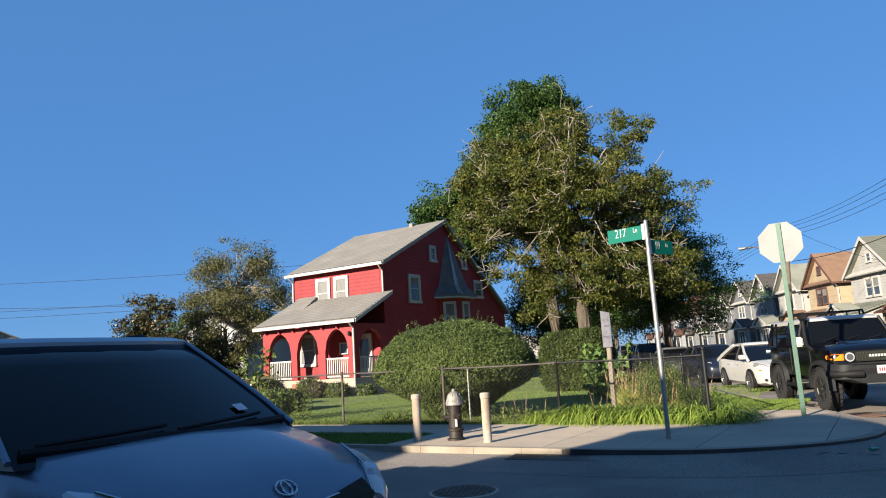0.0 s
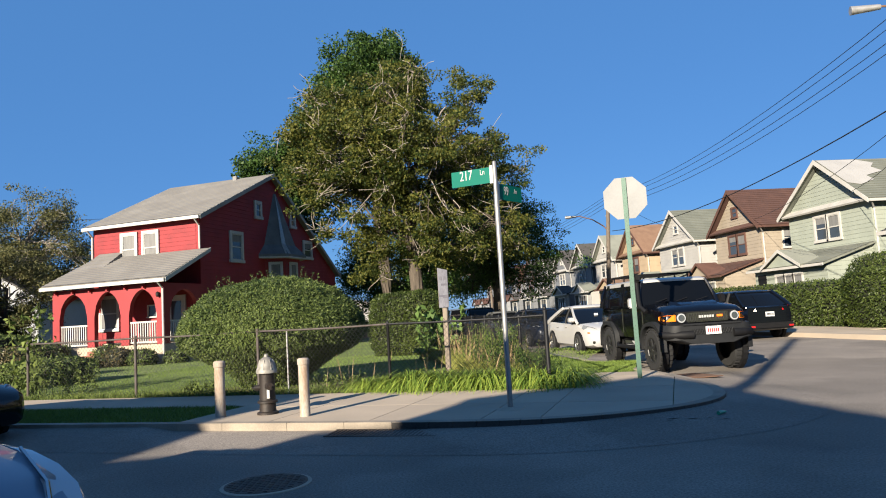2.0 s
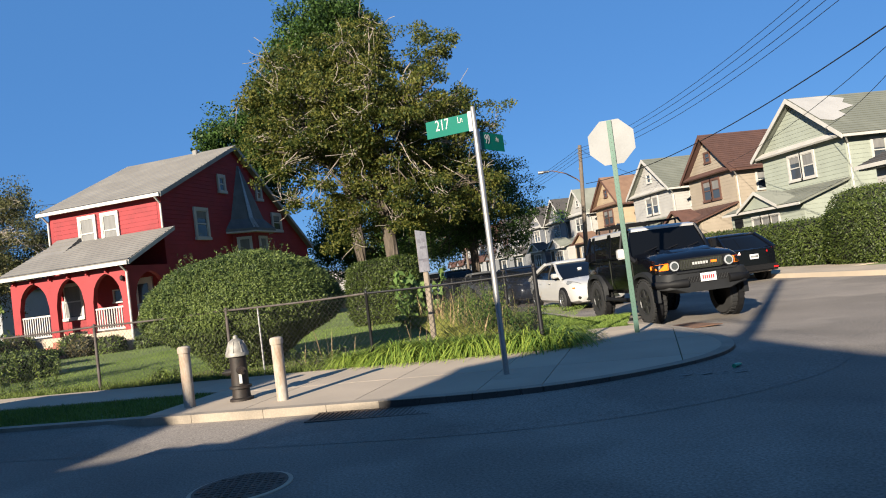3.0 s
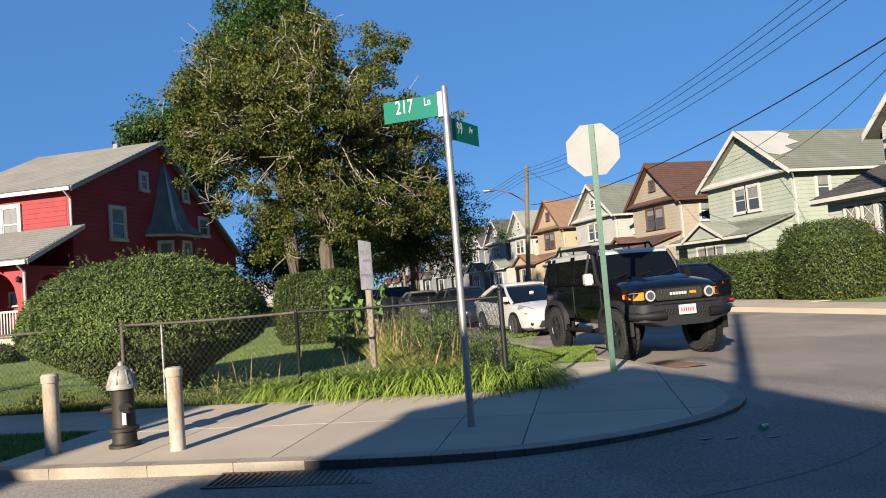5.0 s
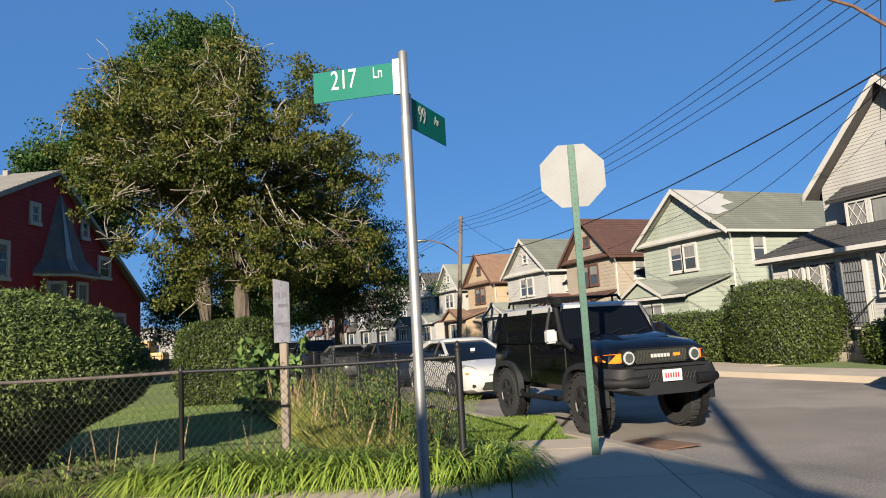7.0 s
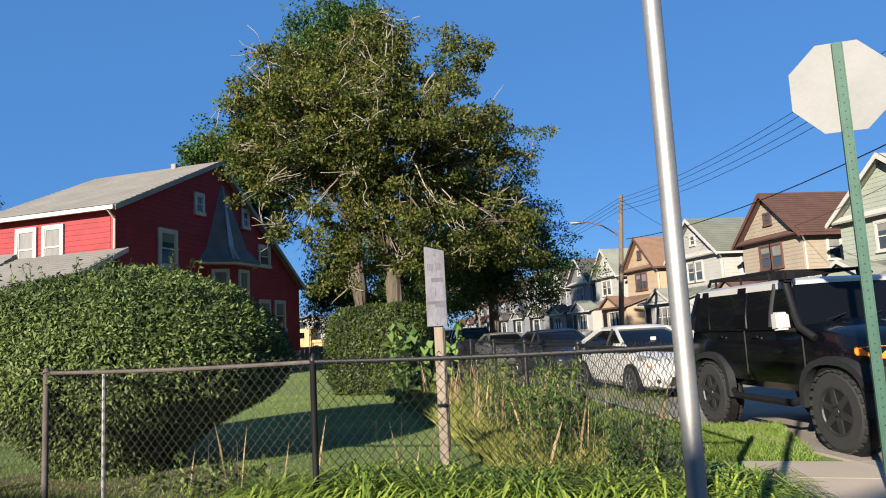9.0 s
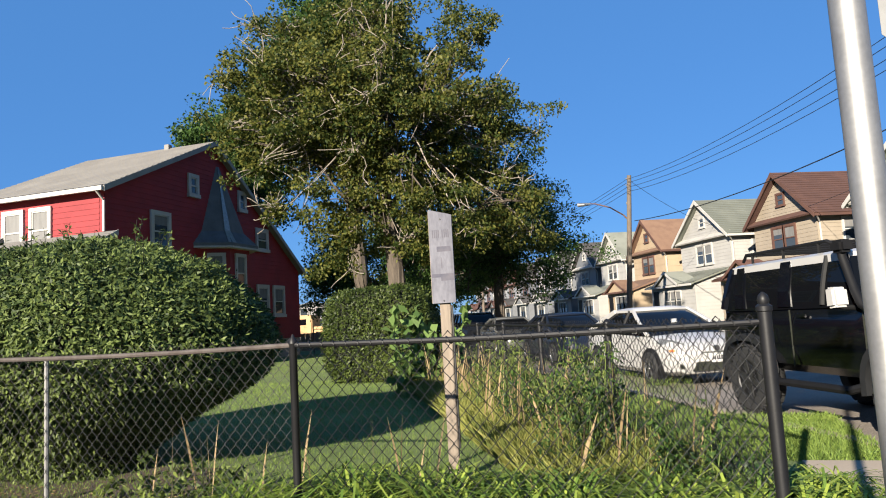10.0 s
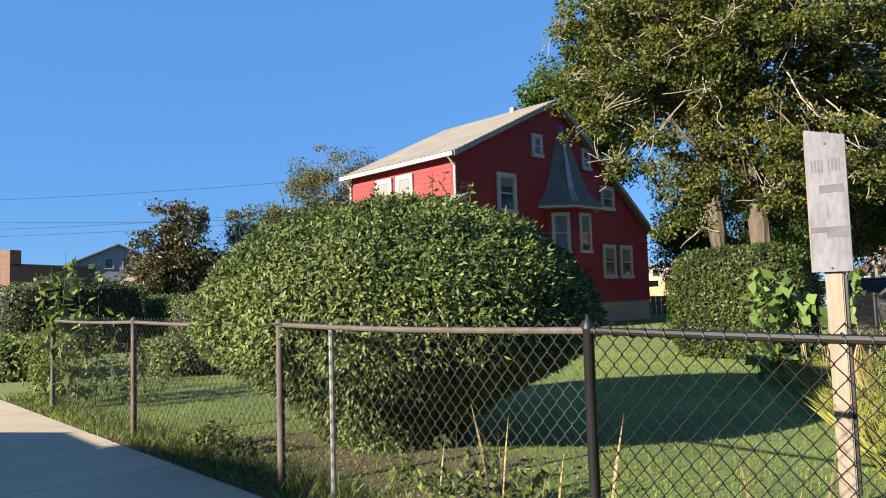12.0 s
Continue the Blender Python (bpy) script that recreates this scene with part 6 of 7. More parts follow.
blades("tall_grass", 46000, avenue_strip(0.6, 1.85, 9.7, 19.0), 0.27, 0.0026, LEAF_DRYING, "tall yellow-green weeds inside the corner fence", "weeds", 66, 0.38)
blades("dry_stems", 260, avenue_strip(0.75, 1.85, 9.6, 18.0), 0.8, 0.0028, STRAW, "dry straw-coloured weed stems", "weeds", 67, 0.12)
blades("dry_stems", 26, area_uv(-7.0, -3.6, 8.55, 9.0), 0.6, 0.0035, STRAW, "dry flower stalks along the fence", "weeds", 68, 0.1)
blades("verge_grass", 14000, avenue_strip(2.3, 3.85, 11.5, 30.0), 0.07, 0.006, GRASS, "grass verge beside the parked cars", "grass", 69)
bm = bmesh.new()
P = [uv(-12.0, 8.07), uv(-6.3, 8.07), uv(-6.8, 9.2), uv(-7.4, 10.2), uv(-9.8, 10.4), uv(-10.3, 9.0), uv(-12.0, 8.6)]
bm.faces.new([bm.verts.new((q.x, q.y, 0.129)) for q in P])
single("bare_earth", bm, SOIL, Matrix(), "bare brown earth under the big hedge", "soil", kind="structure")


r = np.random.default_rng(58)
P = area_uv(-11.5, -6.0, 8.02, 9.3, 0.136)(r, 1500)
flat = leaves(P, 0.06, 0.03, r=r)
flat[:, :, 2] = 0.134 + (flat[:, :, 2] - 0.134) * 0.25
flat[:, :, 2] = np.maximum(flat[:, :, 2], 0.132)
stuff("dead_leaves", quads("dead_leaves", flat), STRAW, "scattered dead leaves on the bare earth", "leaves")


def leafy(name, m, stems, height, leaf, n, mat, label, seed, spread=0.35):
    """Upright stems set with leaves."""
    r = np.random.default_rng(seed)
    t = thing(name, m, label, "plant")
    bm = bmesh.new()
    P = []
    for _ in range(stems):
        b = Vector((r.normal() * spread * 0.6, r.normal() * spread * 0.6, 0))
        tip = b + Vector((r.normal() * spread * 0.5, r.normal() * spread * 0.5, height * r.uniform(0.65, 1.05)))
        bend = b.lerp(tip, 0.5) + Vector((r.normal(), r.normal(), 0)) * 0.06
        tube(bm, [b, bend, tip], 0.006, 0.003, n=5)
        for t_ in r.uniform(0.12, 1, max(1, n // stems)):
            q = b.lerp(bend, t_ * 2) if t_ < 0.5 else bend.lerp(tip, t_ * 2 - 1)
            P.append(np.array(q) + r.normal(size=3) * 0.03)
    part("stem", bm, LEAF_WEED, t)["kind"] = "stuff"
    raw_part("leaf", quads("leaf", leaves(np.array(P), leaf[0], leaf[1], None, 0, 0.7, r)), mat, t)["kind"] = "stuff"
    return t


leafy("sunflower", pose(0.75, 18.2, 0.1), 9, 1.95, (0.24, 0.17), 290, LEAF_LIGHT, "sunflower plants with large drooping pale green leaves", 71, 0.5)
leafy("sunflower", at_uv(-14.3, 8.6, 0.1), 7, 2.15, (0.2, 0.085), 230, LEAF_WEED, "tall drooping plant climbing the fence end", 72, 0.35)
for i, (u, v, h_, mat) in enumerate(((-14.7, 8.9, 1.3, LEAF_WEED), (-15.6, 8.6, 1.0, LEAF_WEED), (-13.8, 9.2, 0.9, LEAF_WEED), (-16.6, 9.0, 1.1, LEAF_WEED), (-18.0, 9.0, 1.2, LEAF_WEED), (-7.0, 8.9, 0.35, LEAF_WEED), (-9.8, 8.5, 0.3, LEAF_WEED))):
    leafy("weed", at_uv(u, v, 0.1), 11, h_, (0.085, 0.036), 420, mat, "leafy weed clump beside the fence", 80 + i, 0.4)
leafy("dry_shrub", pose(1.42, 9.75, 0.1), 16, 0.85, (0.03, 0.012), 120, STRAW, "brown dried-up shrub beside the corner post", 89, 0.28)
for i, (x, y, h_) in enumerate(((1.05, 10.3, 1.2), (1.25, 11.0, 0.95), (1.45, 11.6, 1.15), (1.3, 12.6, 0.8), (1.3, 13.6, 1.1), (1.5, 15.0, 1.1), (1.5, 9.4, 0.7))):
    leafy("weed", pose(x, y, 0.1), 16, h_, (0.055, 0.02), 1100, LEAF_WEED if i % 3 else LEAF_GREEN, "feathery green weed clump inside the corner fence", 90 + i, 0.26)


# ---- distance ----
def far_house(m, W, L, ze, zr, wall_mat, roof_mat, label):
    h = thing("house", m, label, "house", "far houses")
    part("wall", prism(bmesh.new(), [(x, 0, z) for x, z in [(-W / 2, 0), (W / 2, 0), (W / 2, ze), (0, zr - 0.15), (-W / 2, ze)]], (0, L, 0)), wall_mat, h)
    bm = bmesh.new()
    s = (zr - 0.15 - ze) / (W / 2)
    for sx in (-1, 1):
        xe = sx * (W / 2 + 0.35)
        roof_slope(bm, (xe, -0.4, zr - s * (W / 2 + 0.35)), (xe, L + 0.4, zr - s * (W / 2 + 0.35)), (0, L + 0.4, zr), (0, -0.4, zr), 0.12)
    part("roof", bm, roof_mat, h)
    for a in (-1.4, 0.5):
        window(h, Matrix(), a, a + 0.8, ze - 0.3, ze + 0.8, 0.1, sash=False, blind=0)
        window(h, Matrix(), a, a + 0.8, 1.0, 2.4, 0.1, sash=False, blind=0)
    return h


ROOF_TAN = material("tan_shingles", (0.27, 0.20, 0.135), (0.19, 0.14, 0.095), 0.9, scale=1.5, fine=30, bump=0.4)
far_house(pose(-62.5, 69.0, 0.1, 0, 0, 45), 10.5, 12, 6.0, 8.5, SIDE_GREY, ROOF_GREY, "far pale gabled house beyond the lane")
far_house(pose(-42.8, 58.0, 0.1, 0, 0, 66), 6.5, 9, 3.4, 5.2, SIDE_WHITE, ROOF_TAN, "far white house with a tan roof")
far_house(at_uv(-48, 34, 0.1, 20), 7, 10, 4.4, 6.6, SIDE_GREY, ROOF_DARK, "far grey house behind the trees")
far_house(at_uv(-51, 46, 0.1, 35), 9, 12, 3.6, 6.8, SIDE_DIM, ROOF_DARK, "far dark house seen past the porch")
far_house(pose(-3.4, 92, 0.1, 0, 0, 10), 14, 8, 3.0, 4.6, SIDE_WHITE, ROOF_GREY, "far low white building beyond the yards")


def brick_block():
    h = thing("building", at_uv(-80.5, 18.8, 0.1, 30), "flat-roofed brown brick building along the lane", "building")
    part("wall", boxes((-12, 4.5, 0, 10, 0, 5.3)), BRICK_DULL, h)
    part("parapet", boxes((-12.1, 4.6, -0.1, 10, 5.3, 5.55)), BRICK_DULL, h)
    part("chimney", boxes((3.4, 4.6, -0.3, 0.9, 0.0, 6.8)), BRICK_DULL, h)
    part("annexe", boxes((-20, -12, -0.5, 8, 0, 6.0)), PLASTIC, h, "dark shopfront box")
    part("fascia", boxes((-20.1, -11.9, -0.6, -0.5, 4.2, 4.8)), WHITE, h, "pale shop fascia")
    for a in (-9.5, -5.5, -1):
        window(h, Matrix(), a, a + 2.2, 3.3, 4.7, 0.1, sash=False, blind=0.4)


BRICK_DULL = material("brown_brick", (0.20, 0.115, 0.085), (0.13, 0.075, 0.058), 0.9, scale=3, fine=40, bump=0.3)
brick_block()


def bus():
    b = thing("school_bus", pose(-2.6, 78, 0.1, 0, 0, 70), "yellow school bus parked far behind the yards", "bus")
    part("body", boxes((-1.2, 1.2, 0, 8, 0.5, 2.7), bevel=0.1), YELLOW, b)
    part("windows", boxes((-1.21, 1.21, 0.6, 7.5, 1.7, 2.3)), CAR_GLASS, b)
    part("hood", boxes((-1.0, 1.0, -1.3, 0, 0.5, 1.5), bevel=0.1), YELLOW, b)
    for y in (-0.6, 6.2):
        part("wheel", rod([(-1.22, y, 0.48), (1.22, y, 0.48)], 0.48, n=14), RUBBER, b)


TAN_BOARD = material("tan_boards", (0.42, 0.33, 0.23), (0.30, 0.23, 0.16), 0.8, scale=3, fine=30, bump=0.2, thing_vary=0.3)
bf = thing("board_fence", pose(-4.2, 47.0, 0.1), "low tan board fence across the back yard", "fence")
for i in range(17):
    part("plank", boxes((i * 0.28, i * 0.28 + 0.272, 0.0, 0.025, 0.05, 1.08)), TAN_BOARD, bf)
for i in range(3):
    part("post", boxes((0.1 + i * 2.2, 0.2 + i * 2.2, 0.025, 0.12, 0.0, 1.15)), TAN_BOARD, bf)
YELLOW = material("school_bus_yellow", (0.58, 0.34, 0.11), (0.46, 0.26, 0.08), 0.5, scale=2, bump=0.0)
bus()


# worn paint and a rusted grate on the road
MARK = material("worn_road_paint", (0.50, 0.48, 0.44), (0.20, 0.185, 0.165), 0.85, scale=6, fine=50, bump=0.2)
rm = np.random.default_rng(77)
for i in range(9):
    x, y, a, l = 1.85 + i * 0.08 + rm.normal() * 0.05, 4.9 + rm.normal() * 0.07, rm.uniform(-25, 25), rm.uniform(0.03, 0.09)
    bm = bmesh.new()
    k = 7
    prism(bm, [(l * (0.7 + 0.5 * rm.uniform()) * math.cos(j * math.tau / k), l * 0.35 * (0.6 + 0.6 * rm.uniform()) * math.sin(j * math.tau / k), 0.001) for j in range(k)], (0, 0, 0.002))
    single("road_marking", bm, MARK, pose(x, y, road_z(x, y) + 0.001, -6, 0, 0) @ rot_z(float(a)), "worn scrap of white road paint", "road marking", "worn paint scraps")
RUST_IRON = material("rusted_iron", (0.22, 0.115, 0.065), (0.10, 0.055, 0.035), 0.9, scale=5, fine=40, bump=0.4)
g = thing("drain_grate", pose(4.62, 9.5, 0.036, 0, 1.5, 92), "rusted iron drain grate by the kerb", "drain")
part("frame", boxes((-0.5, 0.5, -0.3, -0.26, 0, 0.014), (-0.5, 0.5, 0.26, 0.3, 0, 0.014), (-0.5, -0.46, -0.26, 0.26, 0, 0.014), (0.46, 0.5, -0.26, 0.26, 0, 0.014)), RUST_IRON, g)
# dark sheet in place of the shaded hollow under this grate
part("pit", boxes((-0.46, 0.46, -0.26, 0.26, 0.001, 0.004)), HEART, g)
for i in range(14):
    part("bar", boxes((-0.44 + i * 0.064, -0.392 + i * 0.064, -0.26, 0.26, 0.004, 0.013)), RUST_IRON, g)


# ---- vehicles: local nose towards -y, y = 0 at the front bumper ----
def wheel_at(parent, x, y, r, w, rim_mat, spokes=5, knobs=False):
    """x is the outer face; the wheel goes inwards from it."""
    s = 1 if x > 0 else -1
    tyre = bmesh.new()
    prof = [(r * 0.62, 0.0), (r * 0.9, 0.0), (r * 0.985, 0.03), (r, 0.06), (r, w - 0.05), (r * 0.95, w), (r * 0.6, w)]
    rings = [[(x - s * d, y + rr * math.cos(k * math.tau / 26), r + rr * math.sin(k * math.tau / 26)) for k in range(26)] for rr, d in prof]
    loft(tyre, rings, caps=False)
    wh = part("wheel", tyre, RUBBER, parent, "black tyre", smooth=True)
    if knobs:
        tyre = bmesh.new()
        for k in range(26):
            a = (k + 0.5) * math.tau / 26
            for d0, d1 in ((0.0, 0.1), (0.13, w - 0.03)):
                c = Vector((0, math.cos(a), math.sin(a)))
                t = Vector((0, -math.sin(a), math.cos(a)))
                q = [Vector((x - s * d, y, r)) + c * (r * 0.985) + t * e * r * 0.07 for d, e in ((d0, -1), (d1, -1), (d1, 1), (d0, 1))]
                prism(tyre, q, c * r * 0.045)
        part("tread_block", tyre, RUBBER, wh)["kind"] = "stuff"
    bm = bmesh.new()
    circle = [(math.cos(k * math.tau / 24), math.sin(k * math.tau / 24)) for k in range(24)]
    # black disc behind the spokes paints the shade of the open wheel
    prism(bm, [(x - s * 0.03, y + r * 0.63 * a, r + r * 0.63 * b) for a, b in circle], (s * 0.008, 0, 0))
    part("spoke_backing", bm, PLASTIC, wh, "black disc for the shaded wheel hollow")
    bm = bmesh.new()
    loft(bm, [[(x - s * d, y + rr * a, r + rr * b) for a, b in circle] for rr, d in ((r * 0.64, 0.024), (r * 0.64, 0.0), (r * 0.56, 0.004), (r * 0.54, 0.022))], caps=False)
    tube(bm, [(x - s * 0.024, y, r), (x - s * 0.002, y, r)], r * 0.13, r * 0.1, n=12)
    for k in range(spokes):
        a = k * math.tau / spokes + 0.3
        c, t = Vector((0, math.cos(a), math.sin(a))), Vector((0, -math.sin(a), math.cos(a)))
        o = Vector((x - s * 0.022, y, r))
        g = 0.11 if spokes < 8 else 0.06
        prism(bm, [o + t * r * g, o - t * r * g, o - t * r * g * 0.65 + c * r * 0.58, o + t * r * g * 0.65 + c * r * 0.58], (s * 0.016, 0, 0))
    part("rim", bm, rim_mat, wh, "wheel rim")
    return wh


def body_ring(y, w, zb, zt, crown, tuck):
    """Half-width, sill, top: one cross-section of a car body."""
    h = zt - zb
    half = [(w * 0.82, zb), (w * (0.97 - tuck), zb + h * 0.12), (w, zb + h * 0.42), (w * 0.99, zb + h * 0.68), (w * 0.955, zb + h * 0.9), (w * 0.86, zt - 0.005), (w * 0.45, zt + crown * 0.7)]
    return [(x, y, z) for x, z in half] + [(0, y, zt + crown)] + [(-x, y, z) for x, z in half[::-1]]


def car(m, label, paint_mat, stations, cabin, wheels, group="", roof_mat=None, rim=None, tyre_w=0.22, knobs=False, pillars=(), name="car", trim_mat=None, spokes=5, arches=True, skirt=0.03, post=0.05, mirror=0.38):
    """stations: (y, half width, sill z, top z, crown); cabin: (front base y, front roof y, rear roof y, rear base y, belt z, roof z, half belt, half roof); wheels: (y list, radius)."""
    c = thing(name, m, label, "car", group)
    bm = bmesh.new()
    loft(bm, [body_ring(y, w, zb, zt, cr, 0.02) for y, w, zb, zt, cr in stations])
    part("body", bm, paint_mat, c, smooth=True)
    fb, fr, rr, rb, zb, zr, wb, wr = cabin

    def loop(t, grow=0.0):
        z = zb + (zr - zb) * t
        f, k, w = fb + (fr - fb) * t, rb + (rr - rb) * t, wb + (wr - wb) * max(t, 0.0) ** 1.3
        w, f, k = w + grow, f - grow, k + grow
        bow = 0.16 * (1 - 0.3 * t)
        return [(-w, f + bow, z), (-w * 0.55, f + bow * 0.25, z), (0, f, z), (w * 0.55, f + bow * 0.25, z), (w, f + bow, z),
                (w, (f * 2 + k) / 3, z), (w, (f + 2 * k) / 3, z), (w, k - bow * 0.6, z), (w * 0.5, k, z), (-w * 0.5, k, z), (-w, k - bow * 0.6, z), (-w, (f + 2 * k) / 3, z), (-w, (f * 2 + k) / 3, z)]
    bm = bmesh.new()
    loft(bm, [loop(t) for t in (-0.12, 0.25, 0.5, 0.75, 1.0)])
    part("windows", bm, CAR_GLASS, c, "dark car glass", smooth=True).name = "glazing"
    top = loop(1.0, 0.015)
    cx, cy = 0, (fr + rr) / 2
    bm = bmesh.new()
    loft(bm, [[(x * (1 + skirt * 0.12), y, z - skirt) for x, y, z in top], [(x, y, z + 0.015) for x, y, z in top], [(x * 0.9, cy + (y - cy) * 0.93, z + 0.05) for x, y, z in top], [(x * 0.5, cy + (y - cy) * 0.6, z + 0.075) for x, y, z in top]])
    part("roof", bm, roof_mat or paint_mat, c, smooth=True)
    lo, hi = loop(-0.06, 0.012), loop(1.0, 0.012)
    mids = [loop(t, 0.012) for t in (0.25, 0.5, 0.75)]
    for idx, wd in ((0, post), (4, post), (7, post * 1.4), (10, post * 1.4)):
        part("pillar", rod([lo[idx], *[q[idx] for q in mids], hi[idx]], wd, wd * 0.8, n=6), paint_mat, c)
    for yb, wd in pillars:
        t = (yb - fb) / (rb - fb)
        for s in (-1, 1):
            pts = [(s * (wb + (wr - wb) * max(q, 0.0) ** 1.3 + 0.004), yb, zb + (zr - zb) * q) for q in (-0.05, 0.3, 0.6, 1.0)]
            part("pillar", rod(pts, wd, wd, n=6), RUBBER, c)
    ys, r = wheels
    W = max(q[1] for q in stations)
    for y in ys:
        for s in (-1, 1):
            if arches:
                # body is uncut: a flat black disc paints the shaded wheel opening
                bm = bmesh.new()
                prism(bm, [(s * (W - 0.10), y + (r + 0.07) * math.cos(k * math.tau / 24), r + (r + 0.07) * math.sin(k * math.tau / 24)) for k in range(24)], (s * 0.104, 0, 0))
                part("arch_disc", bm, PLASTIC, c, "flat black disc for the shaded wheel well")
            wheel_at(c, s * (W + 0.045), y, r, tyre_w, rim or RIM, spokes, knobs)
    for s in (-1, 1):
        bm = bmesh.new()
        ym = fb + mirror
        loft(bm, [[(s * (wb + a), ym + b * 0.1, zb + 0.09 + d) for b, d in ((-1, -0.07), (1, -0.08), (1, 0.07), (-1, 0.06))] for a in (0.02, 0.14, 0.2)])
        bmesh.ops.bevel(bm, geom=list(bm.edges), offset=0.022, segments=2, affect="EDGES")
        part("wing_mirror", bm, trim_mat or paint_mat, c, smooth=True)
        for y in (fb + 1.0, fb + 1.9):
            if y < rb - 0.4:
                part("door_handle", boxes((min(s * W * 0.985, s * (W + 0.015)), max(s * W * 0.985, s * (W + 0.015)), y, y + 0.18, zb - 0.16, zb - 0.125), bevel=0.006), paint_mat, c)
    return c


def lamp(parent, name, pts, lift, mat, label):
    bm = bmesh.new()
    prism(bm, pts, lift)
    bmesh.ops.bevel(bm, geom=list(bm.edges), offset=0.012, segments=2, affect="EDGES")
    return part(name, bm, mat, parent, label, smooth=True)


def plate(parent, x, y, z, red=True, s=1):
    p = part("number_plate", boxes((x - 0.16, x + 0.16, min(y, y - 0.012 * s), max(y, y - 0.012 * s), z - 0.08, z + 0.08), bevel=0.003), PLATE, parent, "white number plate")
    for i in range(6):
        a = x - 0.125 + i * 0.042
        part("plate_bar", boxes((a, a + 0.026, y - 0.0145 * s - 0.001, y - 0.0145 * s + 0.001, z - 0.035, z + 0.035)), PLATE_RED if red else PLASTIC, p)
    return p


BUMPER_GREY = material("dark_grey_bumper", (0.022, 0.023, 0.025), (0.016, 0.017, 0.018), 0.6, scale=9, fine=90, bump=0.08, spec=0.2)


# big black off-roader on the avenue
def offroader():
    st = [(0.22, 0.76, 0.72, 1.17, 0.0), (0.27, 0.84, 0.68, 1.24, 0.02), (0.42, 0.87, 0.66, 1.3, 0.05), (0.85, 0.885, 0.62, 1.36, 0.055), (1.3, 0.89, 0.6, 1.4, 0.045), (1.5, 0.895, 0.58, 1.4, 0.0), (3.4, 0.895, 0.58, 1.4, 0.0), (4.15, 0.885, 0.62, 1.4, 0.0), (4.28, 0.84, 0.68, 1.28, 0.0)]
    fb, fr, rr, rb, zb, zr, wb, wr = 1.3, 1.6, 4.08, 4.2, 1.4, 1.92, 0.865, 0.745
    c = car(pose(5.33, 9.95, 0.03, 0, 0, -2.5), "lifted black off-road car with a white roof and rack", PAINT_BLACK, st, (fb, fr, rr, rb, zb, zr, wb, wr), ((0.86, 3.6), 0.44), "parked cars", PAINT_WHITE, DARK_RIM, 0.28, True,
            ((2.02, 0.03),), "off_road_car", PAINT_BLACK, 6, True, 0.07, 0.042, 0.5)
    for ob in [q for q in c.children if q.name.startswith("wing_mirror")]:
        bpy.data.objects.remove(ob)

    def side(y, t, out=0.006):
        return wb + (wr - wb) * max(t, 0.0) ** 1.3 + out
    for s in (-1, 1):
        # wide body-coloured posts between the side windows
        for y0, y1, lean in ((2.62, 2.86, 0.06), (3.62, 3.86, 0.1)):
            rings = []
            for t in (-0.06, 0.3, 0.65, 1.0):
                x, z = side(y0, t), zb + (zr - zb) * t
                rings.append([(s * (x + 0.012), y0 + lean * t, z), (s * (x + 0.012), y1 + lean * t * 0.4, z), (s * (x - 0.03), y1 + lean * t * 0.4, z), (s * (x - 0.03), y0 + lean * t, z)])
            part("pillar", loft(bmesh.new(), rings), PAINT_BLACK, c)
        # tall white mirror housings on black arms
        mir = bmesh.new()
        loft(mir, [[(s * (0.93 + a), 1.52 + d * 0.5 + b * (0.075 - 0.02 * d), 1.44 + h * 0.125) for b, h in ((-1, -0.75), (1, -0.85), (1, 0.9), (0.3, 1.0), (-0.8, 0.85))] for a, d in ((0.03, 0.0), (0.1, 0.02), (0.18, 0.07))])
        bmesh.ops.bevel(mir, geom=list(mir.edges), offset=0.025, segments=2, affect="EDGES")
        m = part("wing_mirror", mir, PAINT_WHITE if s < 0 else PLASTIC, c, "white mirror housing" if s < 0 else "dark mirror housing", smooth=True)
        part("mirror_arm", rod([(s * 0.86, 1.5, 1.33), (s * 0.98, 1.52, 1.34), (s * 1.02, 1.53, 1.36)], 0.03, n=8), PLASTIC, m)
    bm = bmesh.new()
    loft(bm, [[(x * k, y, z + dz) for x, z in ((-0.93, 0.66), (-0.95, 0.84), (-0.9, 0.95), (0.9, 0.95), (0.95, 0.84), (0.93, 0.66), (0.6, 0.57), (-0.6, 0.57))] for y, k, dz in ((0.0, 0.7, 0.0), (0.03, 0.82, 0.0), (0.14, 0.94, 0.0), (0.42, 1.0, 0.02))])
    b = part("bumper", bm, BUMPER_GREY, c, "heavy dark grey front bumper", smooth=True)
    for s in (-1, 1):
        bm = bmesh.new()
        tube(bm, [(s * 0.42, 0.0, 0.76), (s * 0.62, 0.0, 0.76), (s * 0.86, 0.14, 0.76), (s * 0.95, 0.34, 0.77)], 0.085, 0.07, n=10)
        part("bumper_corner", bm, PLASTIC, b, "rounded black bumper end", smooth=True)
    part("bumper_lip", boxes((-0.62, 0.62, -0.02, 0.2, 0.925, 0.975), bevel=0.02), BUMPER_GREY, b)
    part("intake", boxes((-0.4, 0.4, -0.008, 0.03, 0.75, 0.87), bevel=0.01), PLASTIC, b)
    bm = bmesh.new()
    for i in range(15):
        tube(bm, [(-0.42 + i * 0.056, -0.012, 0.755), (-0.36 + i * 0.056, -0.012, 0.865)], 0.006, n=4)
        tube(bm, [(-0.36 + i * 0.056, -0.012, 0.755), (-0.42 + i * 0.056, -0.012, 0.865)], 0.006, n=4)
    part("intake_mesh", bm, BUMPER_GREY, b)["kind"] = "stuff"
